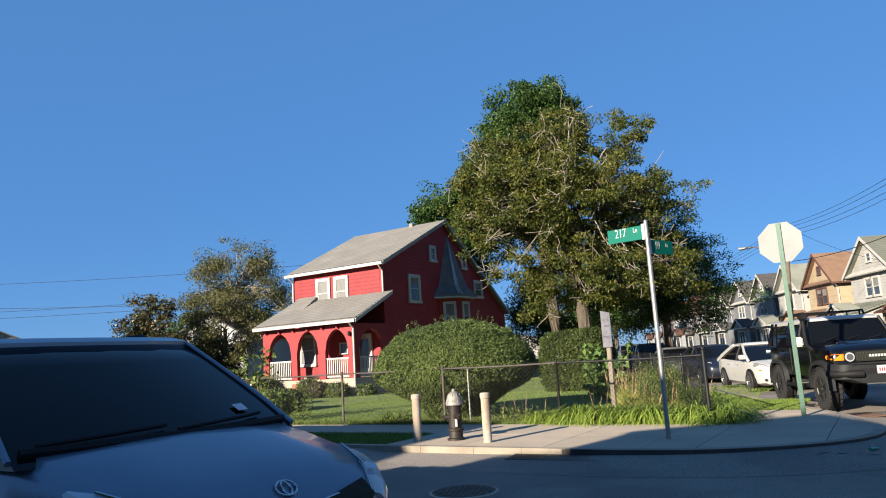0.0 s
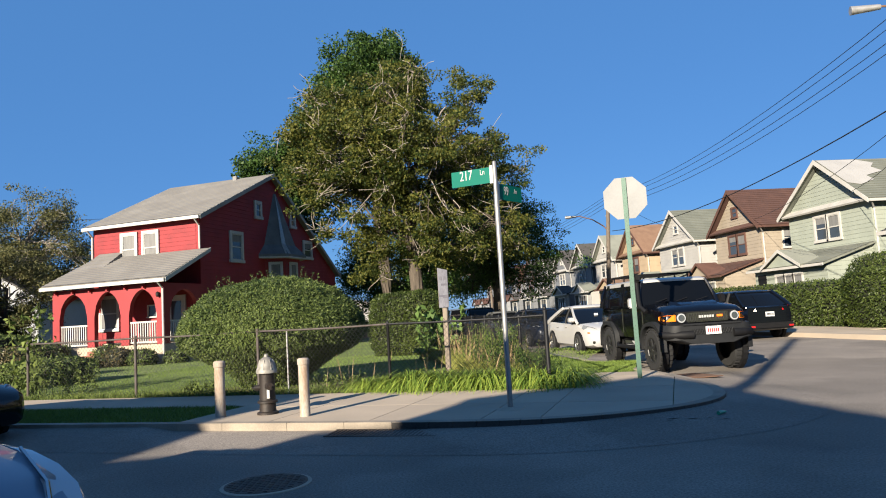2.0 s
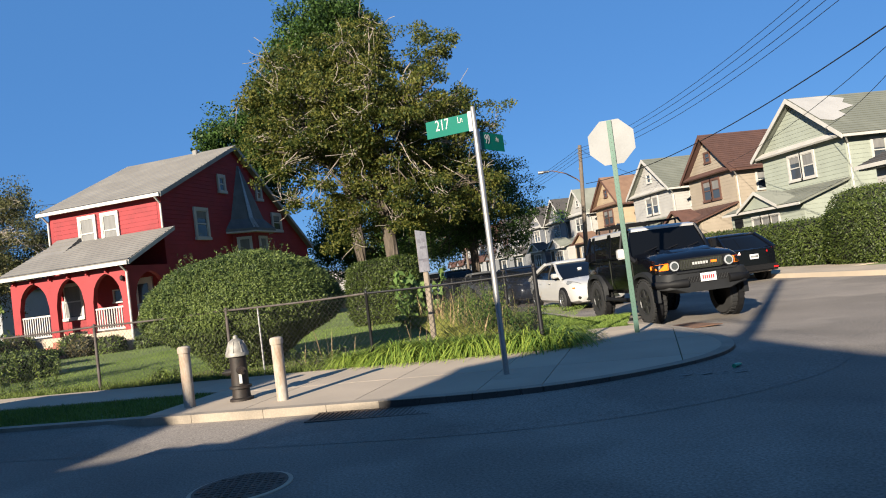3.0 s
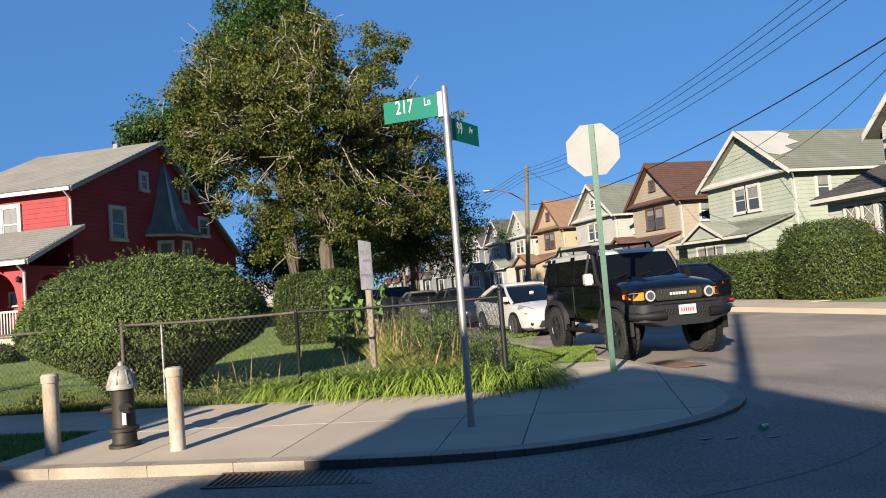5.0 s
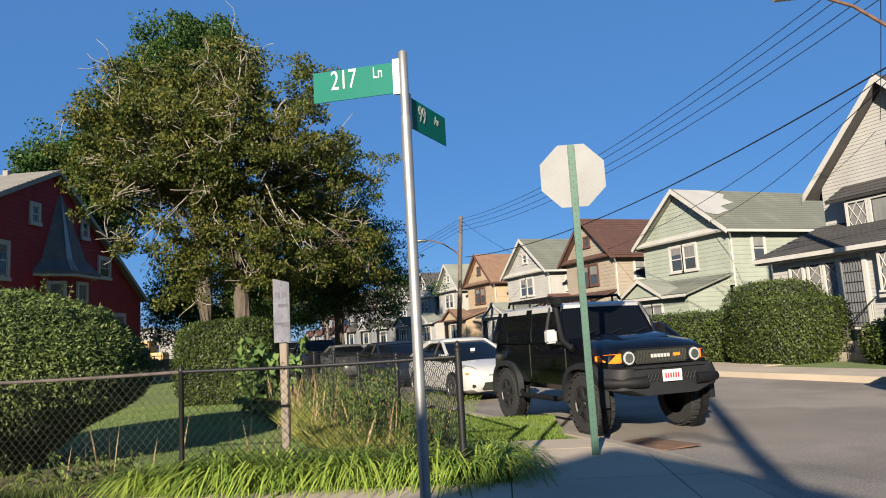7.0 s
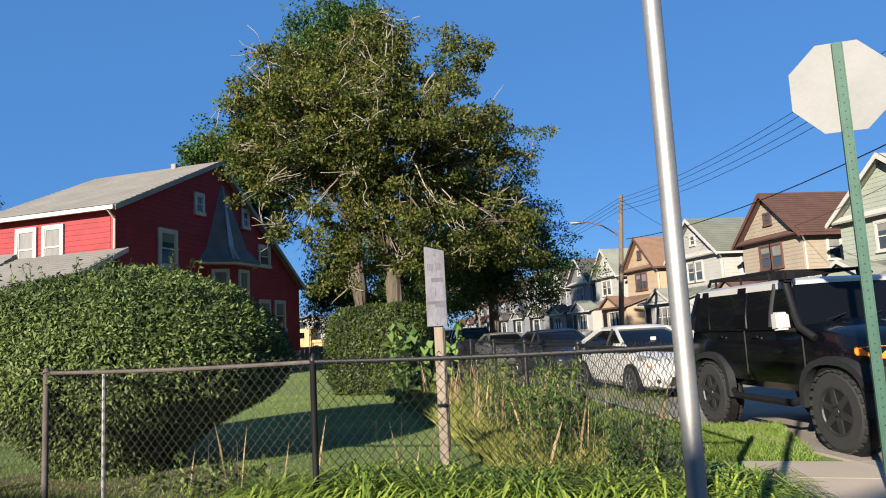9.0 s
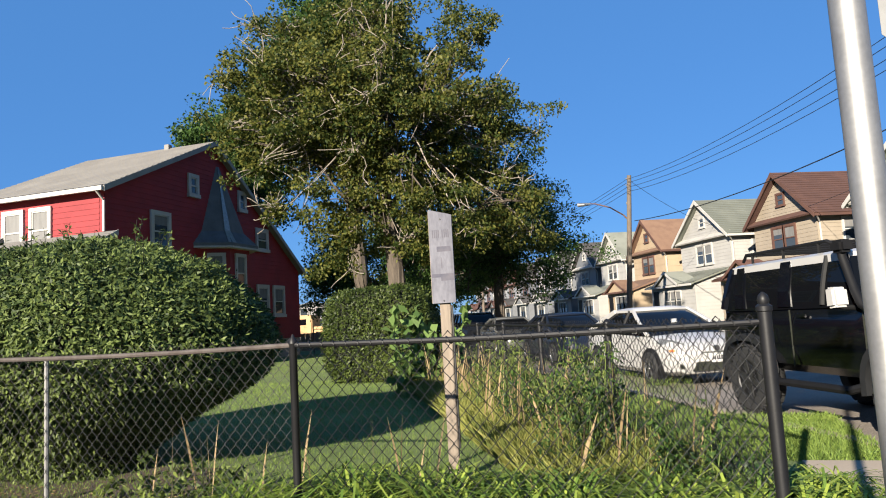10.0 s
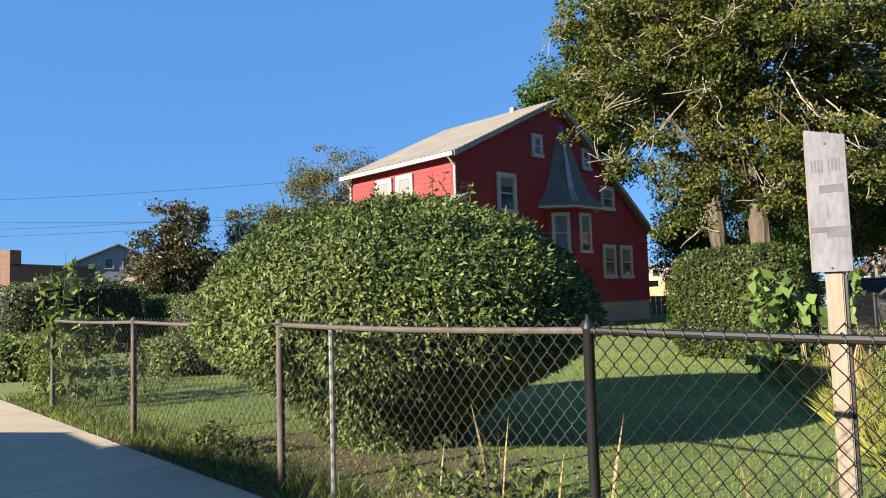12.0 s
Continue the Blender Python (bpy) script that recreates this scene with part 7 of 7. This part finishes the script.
    plate(c, 0.0, -0.03, 0.83)
    part("grille_frame", boxes((-0.68, 0.68, 0.19, 0.3, 0.985, 1.215), bevel=0.035), PLASTIC, c, smooth=True)
    g = part("grille", boxes((-0.44, 0.44, 0.172, 0.2, 1.0, 1.19), bevel=0.02), HEART, c, "black mesh grille")
    bm = bmesh.new()
    for i in range(16):
        tube(bm, [(-0.43 + i * 0.054, 0.166, 1.015), (-0.38 + i * 0.054, 0.166, 1.175)], 0.006, n=4)
        tube(bm, [(-0.38 + i * 0.054, 0.166, 1.015), (-0.43 + i * 0.054, 0.166, 1.175)], 0.006, n=4)
    part("grille_mesh", bm, BUMPER_GREY, g)["kind"] = "stuff"
    for i in range(6):
        part("badge_bar", boxes((-0.19 + i * 0.055, -0.15 + i * 0.055, 0.15, 0.16, 1.08, 1.13)), SIGN_WHITE, g, "pale badge bar")
    part("badge", boxes((0.19, 0.31, 0.15, 0.16, 1.085, 1.13), bevel=0.003), LAMP_AMBER, g, "orange badge")
    for s in (-1, 1):
        h = part("headlight", rod([(s * 0.56, 0.15, 1.095), (s * 0.56, 0.25, 1.095)], 0.092, n=24), LAMP_CLEAR, c, "round clear headlight", smooth=True)
        part("headlight_ring", rod([(s * 0.56, 0.16, 1.095), (s * 0.56, 0.24, 1.095)], 0.108, n=24), BUMPER_GREY, h)
        part("reflector_bowl", rod([(s * 0.56, 0.142, 1.095), (s * 0.56, 0.152, 1.095)], 0.066, 0.06, n=20), CHROME, h)
        lamp(c, "indicator", [(s * 0.68, 0.175, 1.03), (s * 0.83, 0.225, 1.03), (s * 0.895, 0.52, 1.06), (s * 0.895, 0.52, 1.14), (s * 0.83, 0.225, 1.16), (s * 0.68, 0.175, 1.165)], (-s * 0.05, 0.03, 0), LAMP_AMBER, "orange wrap-round indicator")
        for y in (0.86, 3.6):
            rings = []
            for k in range(15):
                a = -0.12 + k / 14 * (math.pi + 0.24)
                co, si = math.cos(a), math.sin(a)
                co, si = math.copysign(abs(co) ** 0.8, co), math.copysign(abs(si) ** 0.8, si)
                rings.append([(s * 0.86, y + 0.6 * co, 0.52 + 0.53 * si), (s * 0.965, y + 0.58 * co, 0.52 + 0.5 * si), (s * 0.965, y + 0.5 * co, 0.52 + 0.43 * si), (s * 0.86, y + 0.5 * co, 0.52 + 0.43 * si)])
            part("fender_flare", loft(bmesh.new(), rings), BUMPER_GREY, c, "dark grey fender flare", smooth=True)
        part("mud_flap", boxes((min(s * 0.7, s * 0.94), max(s * 0.7, s * 0.94), 4.1, 4.125, 0.35, 0.75)), PLASTIC, c)
        part("side_step", rod([(s * 0.9, 1.45, 0.52), (s * 0.96, 1.6, 0.47), (s * 0.96, 2.85, 0.47), (s * 0.9, 3.0, 0.52)], 0.045, n=8), PLASTIC, c)
        for y in (1.36, 2.6):
            part("door_seam", boxes((min(s * 0.888, s * 0.902), max(s * 0.888, s * 0.902), y, y + 0.012, 0.66, 1.33)), HEART, c)
    part("snorkel", rod([(-0.9, 1.12, 1.24), (-0.95, 1.3, 1.36), (-0.93, 1.4, 1.5), (-0.86, 1.62, 1.86), (-0.86, 1.64, 1.96)], 0.045, n=10), PLASTIC, c, "black snorkel", smooth=True)
    part("snorkel_head", boxes((-0.94, -0.78, 1.52, 1.72, 1.92, 2.06), bevel=0.03), PLASTIC, c)
    rk = part("roof_rack", rod([(-0.6, 2.0, 2.02), (-0.64, 2.15, 2.10), (-0.64, 3.85, 2.10), (-0.6, 4.0, 2.02)], 0.024, n=6), PLASTIC, c, "black tubular roof rack")
    part("rack_rail", rod([(0.6, 2.0, 2.02), (0.64, 2.15, 2.10), (0.64, 3.85, 2.10), (0.6, 4.0, 2.02)], 0.024, n=6), PLASTIC, rk)
    for x in (-0.64, 0.64):
        for y in (2.3, 3.0, 3.7):
            part("rack_foot", rod([(x, y, 1.95), (x, y, 2.10)], 0.02, n=6), PLASTIC, rk)
    for y in (2.15, 2.5, 2.85, 3.2, 3.55, 3.85):
        part("rack_bar", rod([(-0.64, y, 2.09), (0.64, y, 2.09)], 0.018, n=6), PLASTIC, rk)
    bm = bmesh.new()
    loft(bm, [[(x, y, z) for x, z in ((-w, z0 - 0.03), (-w * 0.94, z0 + h), (w * 0.94, z0 + h), (w, z0 - 0.03))] for y, w, z0, h in ((0.5, 0.42, 1.36, 0.0), (0.62, 0.45, 1.38, 0.03), (1.0, 0.5, 1.415, 0.035), (1.24, 0.52, 1.43, 0.02))])
    part("hood_bulge", bm, PAINT_BLACK, c, "raised bonnet centre", smooth=True)
    for x0, x1 in ((-0.62, -0.3), (-0.16, 0.16), (0.3, 0.62)):
        part("wiper", rod([(x0, 1.26, 1.44), ((x0 + x1) / 2, 1.31, 1.47), (x1, 1.36, 1.51)], 0.011, n=4), PLASTIC, c)
    sp = part("spare_wheel", rod([(0.05, 4.27, 1.12), (0.05, 4.5, 1.12)], 0.39, n=28), RUBBER, c, "spare wheel on the tailgate", smooth=True)
    part("spare_rim", rod([(0.05, 4.49, 1.12), (0.05, 4.515, 1.12)], 0.24, n=20), DARK_RIM, sp)


offroader()

SEDAN = [(0.0, 0.62, 0.36, 0.62, 0.0), (0.08, 0.74, 0.25, 0.72, 0.01), (0.35, 0.83, 0.2, 0.82, 0.03), (1.0, 0.87, 0.2, 0.93, 0.04), (1.5, 0.88, 0.2, 0.97, 0.02), (2.6, 0.89, 0.2, 0.98, 0.0), (3.7, 0.88, 0.2, 1.02, 0.0), (4.3, 0.84, 0.25, 1.06, 0.0), (4.48, 0.74, 0.35, 0.98, 0.0)]
SUV = [(0.0, 0.7, 0.42, 0.78, 0.0), (0.1, 0.82, 0.3, 0.9, 0.01), (0.4, 0.89, 0.25, 1.02, 0.03), (1.1, 0.92, 0.25, 1.1, 0.03), (2.4, 0.93, 0.25, 1.12, 0.0), (3.8, 0.92, 0.25, 1.14, 0.0), (4.5, 0.88, 0.3, 1.16, 0.0), (4.68, 0.8, 0.42, 1.1, 0.0)]


def face(c, w, z, y, grille=True):
    for s in (-1, 1):
        lamp(c, "headlight", [(s * (w - 0.3), y + 0.04, z), (s * (w - 0.02), y + 0.2, z + 0.02), (s * (w + 0.02), y + 0.42, z + 0.15), (s * (w - 0.12), y + 0.2, z + 0.17), (s * (w - 0.3), y + 0.1, z + 0.1)], (-s * 0.02, 0.06, 0), LAMP_CLEAR, "clear swept headlight")
    if grille:
        part("grille", boxes((-0.4, 0.4, y - 0.03, y + 0.08, z - 0.28, z - 0.12), bevel=0.02), HEART, c, "black grille")


def tail(c, w, z, y):
    for s in (-1, 1):
        lamp(c, "tail_light", [(s * (w - 0.36), y + 0.02, z), (s * (w - 0.02), y - 0.1, z + 0.01), (s * (w + 0.02), y - 0.35, z + 0.1), (s * (w - 0.02), y - 0.12, z + 0.17), (s * (w - 0.36), y - 0.02, z + 0.12)], (0, 0.035, 0), LAMP_RED, "red tail light")


c = car(pose(6.05, 16.85, 0), "white hatchback parked behind the off-roader", PAINT_WHITE, SEDAN, (1.0, 2.0, 3.1, 4.35, 0.98, 1.44, 0.80, 0.60), ((0.92, 3.62), 0.32), "parked cars", None, RIM, 0.2, pillars=((2.3, 0.035),))
for s in (-1, 1):
    lamp(c, "headlight", [(s * 0.46, 0.1, 0.66), (s * 0.70, 0.16, 0.64), (s * 0.85, 0.62, 0.80), (s * 0.80, 0.60, 0.90), (s * 0.62, 0.26, 0.83), (s * 0.48, 0.14, 0.74)], (-s * 0.02, 0.06, 0.0), LAMP_DIM, "clear swept headlight")
    part("indicator", boxes((min(s * 0.7, s * 0.8), max(s * 0.7, s * 0.8), 0.17, 0.3, 0.655, 0.69), bevel=0.008), LAMP_AMBER, c)
    part("fog_recess", boxes((min(s * 0.52, s * 0.72), max(s * 0.52, s * 0.72), 0.03, 0.12, 0.34, 0.44), bevel=0.02), HEART, c, "dark fog lamp recess")
part("grille", prism(bmesh.new(), [(-0.5, -0.012, 0.3), (0.5, -0.012, 0.3), (0.42, -0.012, 0.46), (-0.42, -0.012, 0.46)], (0, 0.06, 0)), HEART, c, "black lower grille")
part("grille_bar", boxes((-0.32, 0.32, -0.004, 0.06, 0.6, 0.635), bevel=0.01), HEART, c)
part("emblem", rod([(0, 0.0, 0.69), (0, 0.05, 0.69)], 0.055, n=16), CHROME, c, "plain chrome oval emblem")
plate(c, 0.0, -0.02, 0.52, False)
part("sticker", boxes((-0.12, 0.0, 1.42, 1.44, 1.1, 1.24)), PLATE, c, "white paper on the windscreen")
c = car(pose(6.15, 23.2, 0), "dark blue saloon parked along the avenue", PAINT_NAVY, SEDAN, (1.15, 2.0, 3.2, 4.3, 0.98, 1.43, 0.80, 0.62), ((0.92, 3.62), 0.32), "parked cars", pillars=((2.4, 0.035),))
face(c, 0.78, 0.66, 0.1)
c = car(pose(6.15, 30.0, 0), "grey saloon parked along the avenue", PAINT_SILVER, SEDAN, (1.25, 2.1, 3.1, 4.1, 0.96, 1.4, 0.80, 0.60), ((0.92, 3.62), 0.31), "parked cars", pillars=((2.4, 0.035),))
face(c, 0.78, 0.66, 0.1)
c = car(pose(6.2, 36.8, 0), "black estate car parked far along the avenue", PAINT_BLACK, SUV, (1.15, 1.9, 4.2, 4.6, 1.12, 1.7, 0.86, 0.7), ((0.95, 3.7), 0.36), "parked cars", pillars=((2.4, 0.04), (3.4, 0.05)))
face(c, 0.84, 0.82, 0.1)
c = car(pose(6.1, 43.6, 0), "pale blue pickup parked far along the avenue", PAINT_BLUE, SUV, (1.25, 1.9, 3.0, 3.3, 1.12, 1.75, 0.86, 0.7), ((0.95, 3.7), 0.38), "parked cars")
face(c, 0.84, 0.82, 0.1)
for i, (y, p_) in enumerate(((50.5, PAINT_NAVY), (57.2, PAINT_GREY), (64.0, PAINT_WHITE))):
    c = car(pose(6.2, y, 0), "car parked in the far line along the avenue", p_, SEDAN, (1.15, 2.0, 3.2, 4.3, 0.98, 1.43, 0.80, 0.62), ((0.92, 3.62), 0.32), "parked cars")
    face(c, 0.78, 0.66, 0.1)

# across the avenue, noses pointing away
c = car(pose(12.25, 23.4, 0, 0, 0, 180), "black crossover parked by the long hedge", PAINT_BLACK, SUV, (1.2, 1.9, 3.9, 4.62, 1.12, 1.62, 0.85, 0.68), ((0.95, 3.72), 0.36), "parked cars", pillars=((2.4, 0.04), (3.5, 0.05)))
tail(c, 0.84, 0.95, 4.66)
plate(c, 0.0, 4.7, 0.85, False, -1)
part("rear_bumper", boxes((-0.85, 0.85, 4.45, 4.78, 0.34, 0.56), bevel=0.05), PLASTIC, c, "black rear bumper")
for s in (-1, 1):
    part("reflector", boxes((s * 0.7 - 0.08, s * 0.7 + 0.08, 4.77, 4.79, 0.42, 0.47)), LAMP_RED, c)
c = car(pose(12.3, 11.15, 0, 0, 0, 180), "slate grey crossover with dark alloy wheels", PAINT_GREY, SUV, (1.2, 1.95, 3.9, 4.6, 1.1, 1.62, 0.86, 0.70), ((0.98, 3.72), 0.37), "parked cars", None, RIM, 0.22, pillars=((2.45, 0.04), (3.5, 0.05)), spokes=10)
face(c, 0.84, 0.82, 0.1)
tail(c, 0.84, 0.95, 4.66)

# on the lane: a dark car by the verge, and a silver-blue van close by the start
c = car(at_uv(-9.6, 3.62, 0.0, 90), "black saloon parked along the grass strip", PAINT_BLACK, SEDAN, (1.15, 2.0, 3.2, 4.3, 0.98, 1.43, 0.80, 0.62), ((0.92, 3.62), 0.32), "parked cars")
face(c, 0.78, 0.66, 0.1)
plate(c, 0, -0.02, 0.52, False)


def van():
    st = [(0.0, 0.66, 0.42, 0.74, 0.0), (0.04, 0.78, 0.34, 0.82, 0.02), (0.12, 0.885, 0.28, 0.90, 0.03), (0.25, 0.945, 0.24, 0.975, 0.045), (0.45, 0.975, 0.22, 1.045, 0.055), (0.8, 0.985, 0.2, 1.14, 0.065), (1.12, 1.0, 0.2, 1.205, 0.05), (1.3, 1.0, 0.2, 1.22, 0.02), (1.6, 1.0, 0.2, 1.23, 0.0), (4.2, 0.99, 0.2, 1.25, 0.0), (5.0, 0.95, 0.3, 1.25, 0.0), (5.1, 0.88, 0.4, 1.15, 0.0)]
    fb, fr, zb, zr, wb, wr = 1.0, 1.95, 1.22, 1.84, 0.985, 0.76
    c = car(at_uv(-2.33, -2.37, 0.0, 88.8), "silver-blue minivan parked with its nose to the crossing", PAINT_BLUE, st, (fb, fr, 4.75, 5.02, zb, zr, wb, wr), ((1.0, 4.0), 0.34), "parked cars", None, RIM, 0.22, pillars=((2.6, 0.04), (3.7, 0.04)), name="minivan", trim_mat=PLASTIC, post=0.02, mirror=1.0)

    def screen(x, t, lift=0.012):
        w = wb + (wr - wb) * max(t, 0) ** 1.3
        k = abs(x) / w
        bow = 0.16 * (1 - 0.3 * t)
        bend = bow * 0.25 * k / 0.55 if k < 0.55 else bow * (0.25 + 0.75 * (k - 0.55) / 0.45)
        return (x, fb + (fr - fb) * t + bend - lift, zb + (zr - zb) * t + lift)
    for s in (-1, 1):
        bm = bmesh.new()
        loft(bm, [[(s * x, y, z) for x, y, z in q] for q in (
            ((0.915, 0.66, 1.058), (0.93, 0.66, 1.055), (0.945, 0.66, 1.045), (0.90, 0.68, 1.03)),
            ((0.87, 0.5, 1.045), (0.935, 0.5, 1.03), (0.982, 0.53, 0.965), (0.88, 0.56, 0.96)),
            ((0.80, 0.34, 1.005), (0.91, 0.33, 0.985), (0.975, 0.38, 0.885), (0.84, 0.42, 0.9)),
            ((0.73, 0.2, 0.955), (0.87, 0.185, 0.925), (0.955, 0.24, 0.82), (0.79, 0.3, 0.84)),
            ((0.66, 0.095, 0.885), (0.80, 0.07, 0.845), (0.89, 0.11, 0.76), (0.72, 0.2, 0.77)),
            ((0.61, 0.03, 0.81), (0.69, 0.005, 0.78), (0.76, 0.02, 0.72), (0.66, 0.12, 0.73)))])
        bmesh.ops.bevel(bm, geom=[e for e in bm.edges if e.calc_face_angle(0) > 0.5], offset=0.012, segments=2, affect="EDGES")
        h = part("headlight", bm, LENS, c, "large clear headlight", smooth=True)
        part("trim_strip", rod([(s * 0.62, 0.015, 0.815), (s * 0.735, 0.185, 0.962), (s * 0.875, 0.49, 1.052)], 0.008, n=5), CHROME, h)
        part("roof_rail", rod([(s * 0.62, 2.3, 1.87), (s * 0.64, 2.45, 1.92), (s * 0.64, 4.3, 1.92), (s * 0.62, 4.5, 1.87)], 0.02, n=6), PLASTIC, c, "black roof rail")
        g = bmesh.new()
        prism(g, [(s * 0.11, -0.012, 0.70), (s * 0.12, 0.025, 0.82), (s * 0.58, 0.085, 0.885), (s * 0.63, 0.03, 0.79), (s * 0.52, -0.012, 0.68)], (0, -0.022, 0.012))
        g = part("grille", g, HEART, c, "dark slatted grille")
        for i in range(5):
            z = 0.70 + i * 0.035
            part("grille_slat", rod([(s * 0.12, -0.04 + i * 0.011, z), (s * 0.36, -0.034 + i * 0.017, z + 0.012), (s * (0.5 + i * 0.022), -0.02 + i * 0.021, z + 0.024)], 0.007, n=5), CHROME if i == 4 else BUMPER_GREY, g)
    for x0, x1 in ((-0.85, -0.1), (-0.05, 0.72)):
        part("wiper", rod([screen(x0 + (x1 - x0) * q, 0.02 + 0.05 * q, 0.02) for q in (0, 0.25, 0.5, 0.75, 1)], 0.012, n=5), PLASTIC, c)
    part("cowl", rod([screen(-0.93 + i * 0.155, -0.01, 0.008) for i in range(13)], 0.03, n=6), PLASTIC, c, "black cowl strip")
    for rx, rz, name in ((0.072, 0.05, "emblem"), (0.03, 0.046, "emblem_oval")):
        bm = bmesh.new()
        ring = []
        for k in range(25):
            a = k * math.tau / 24
            ring.append((rx * math.cos(a), 0.115 + rz * 0.72 * math.sin(a), 0.935 + rz * 0.72 * math.sin(a)))
        tube(bm, ring, 0.0065, n=6, caps=False)
        part(name, bm, CHROME, c, "plain chrome oval emblem")
    bm = bmesh.new()
    prism(bm, [screen(0.55, 0.13), screen(0.66, 0.13), screen(0.65, 0.2), screen(0.54, 0.2)], (0, -0.001, 0.001))
    part("windscreen_sticker", bm, PLATE, c, "small pale windscreen sticker")
    part("bumper_line", rod([(-0.95, 0.2, 0.62), (-0.8, 0.03, 0.6), (0.8, 0.03, 0.6), (0.95, 0.2, 0.62)], 0.01, n=5), PLASTIC, c)
    plate(c, 0, -0.02, 0.5, False)




van()
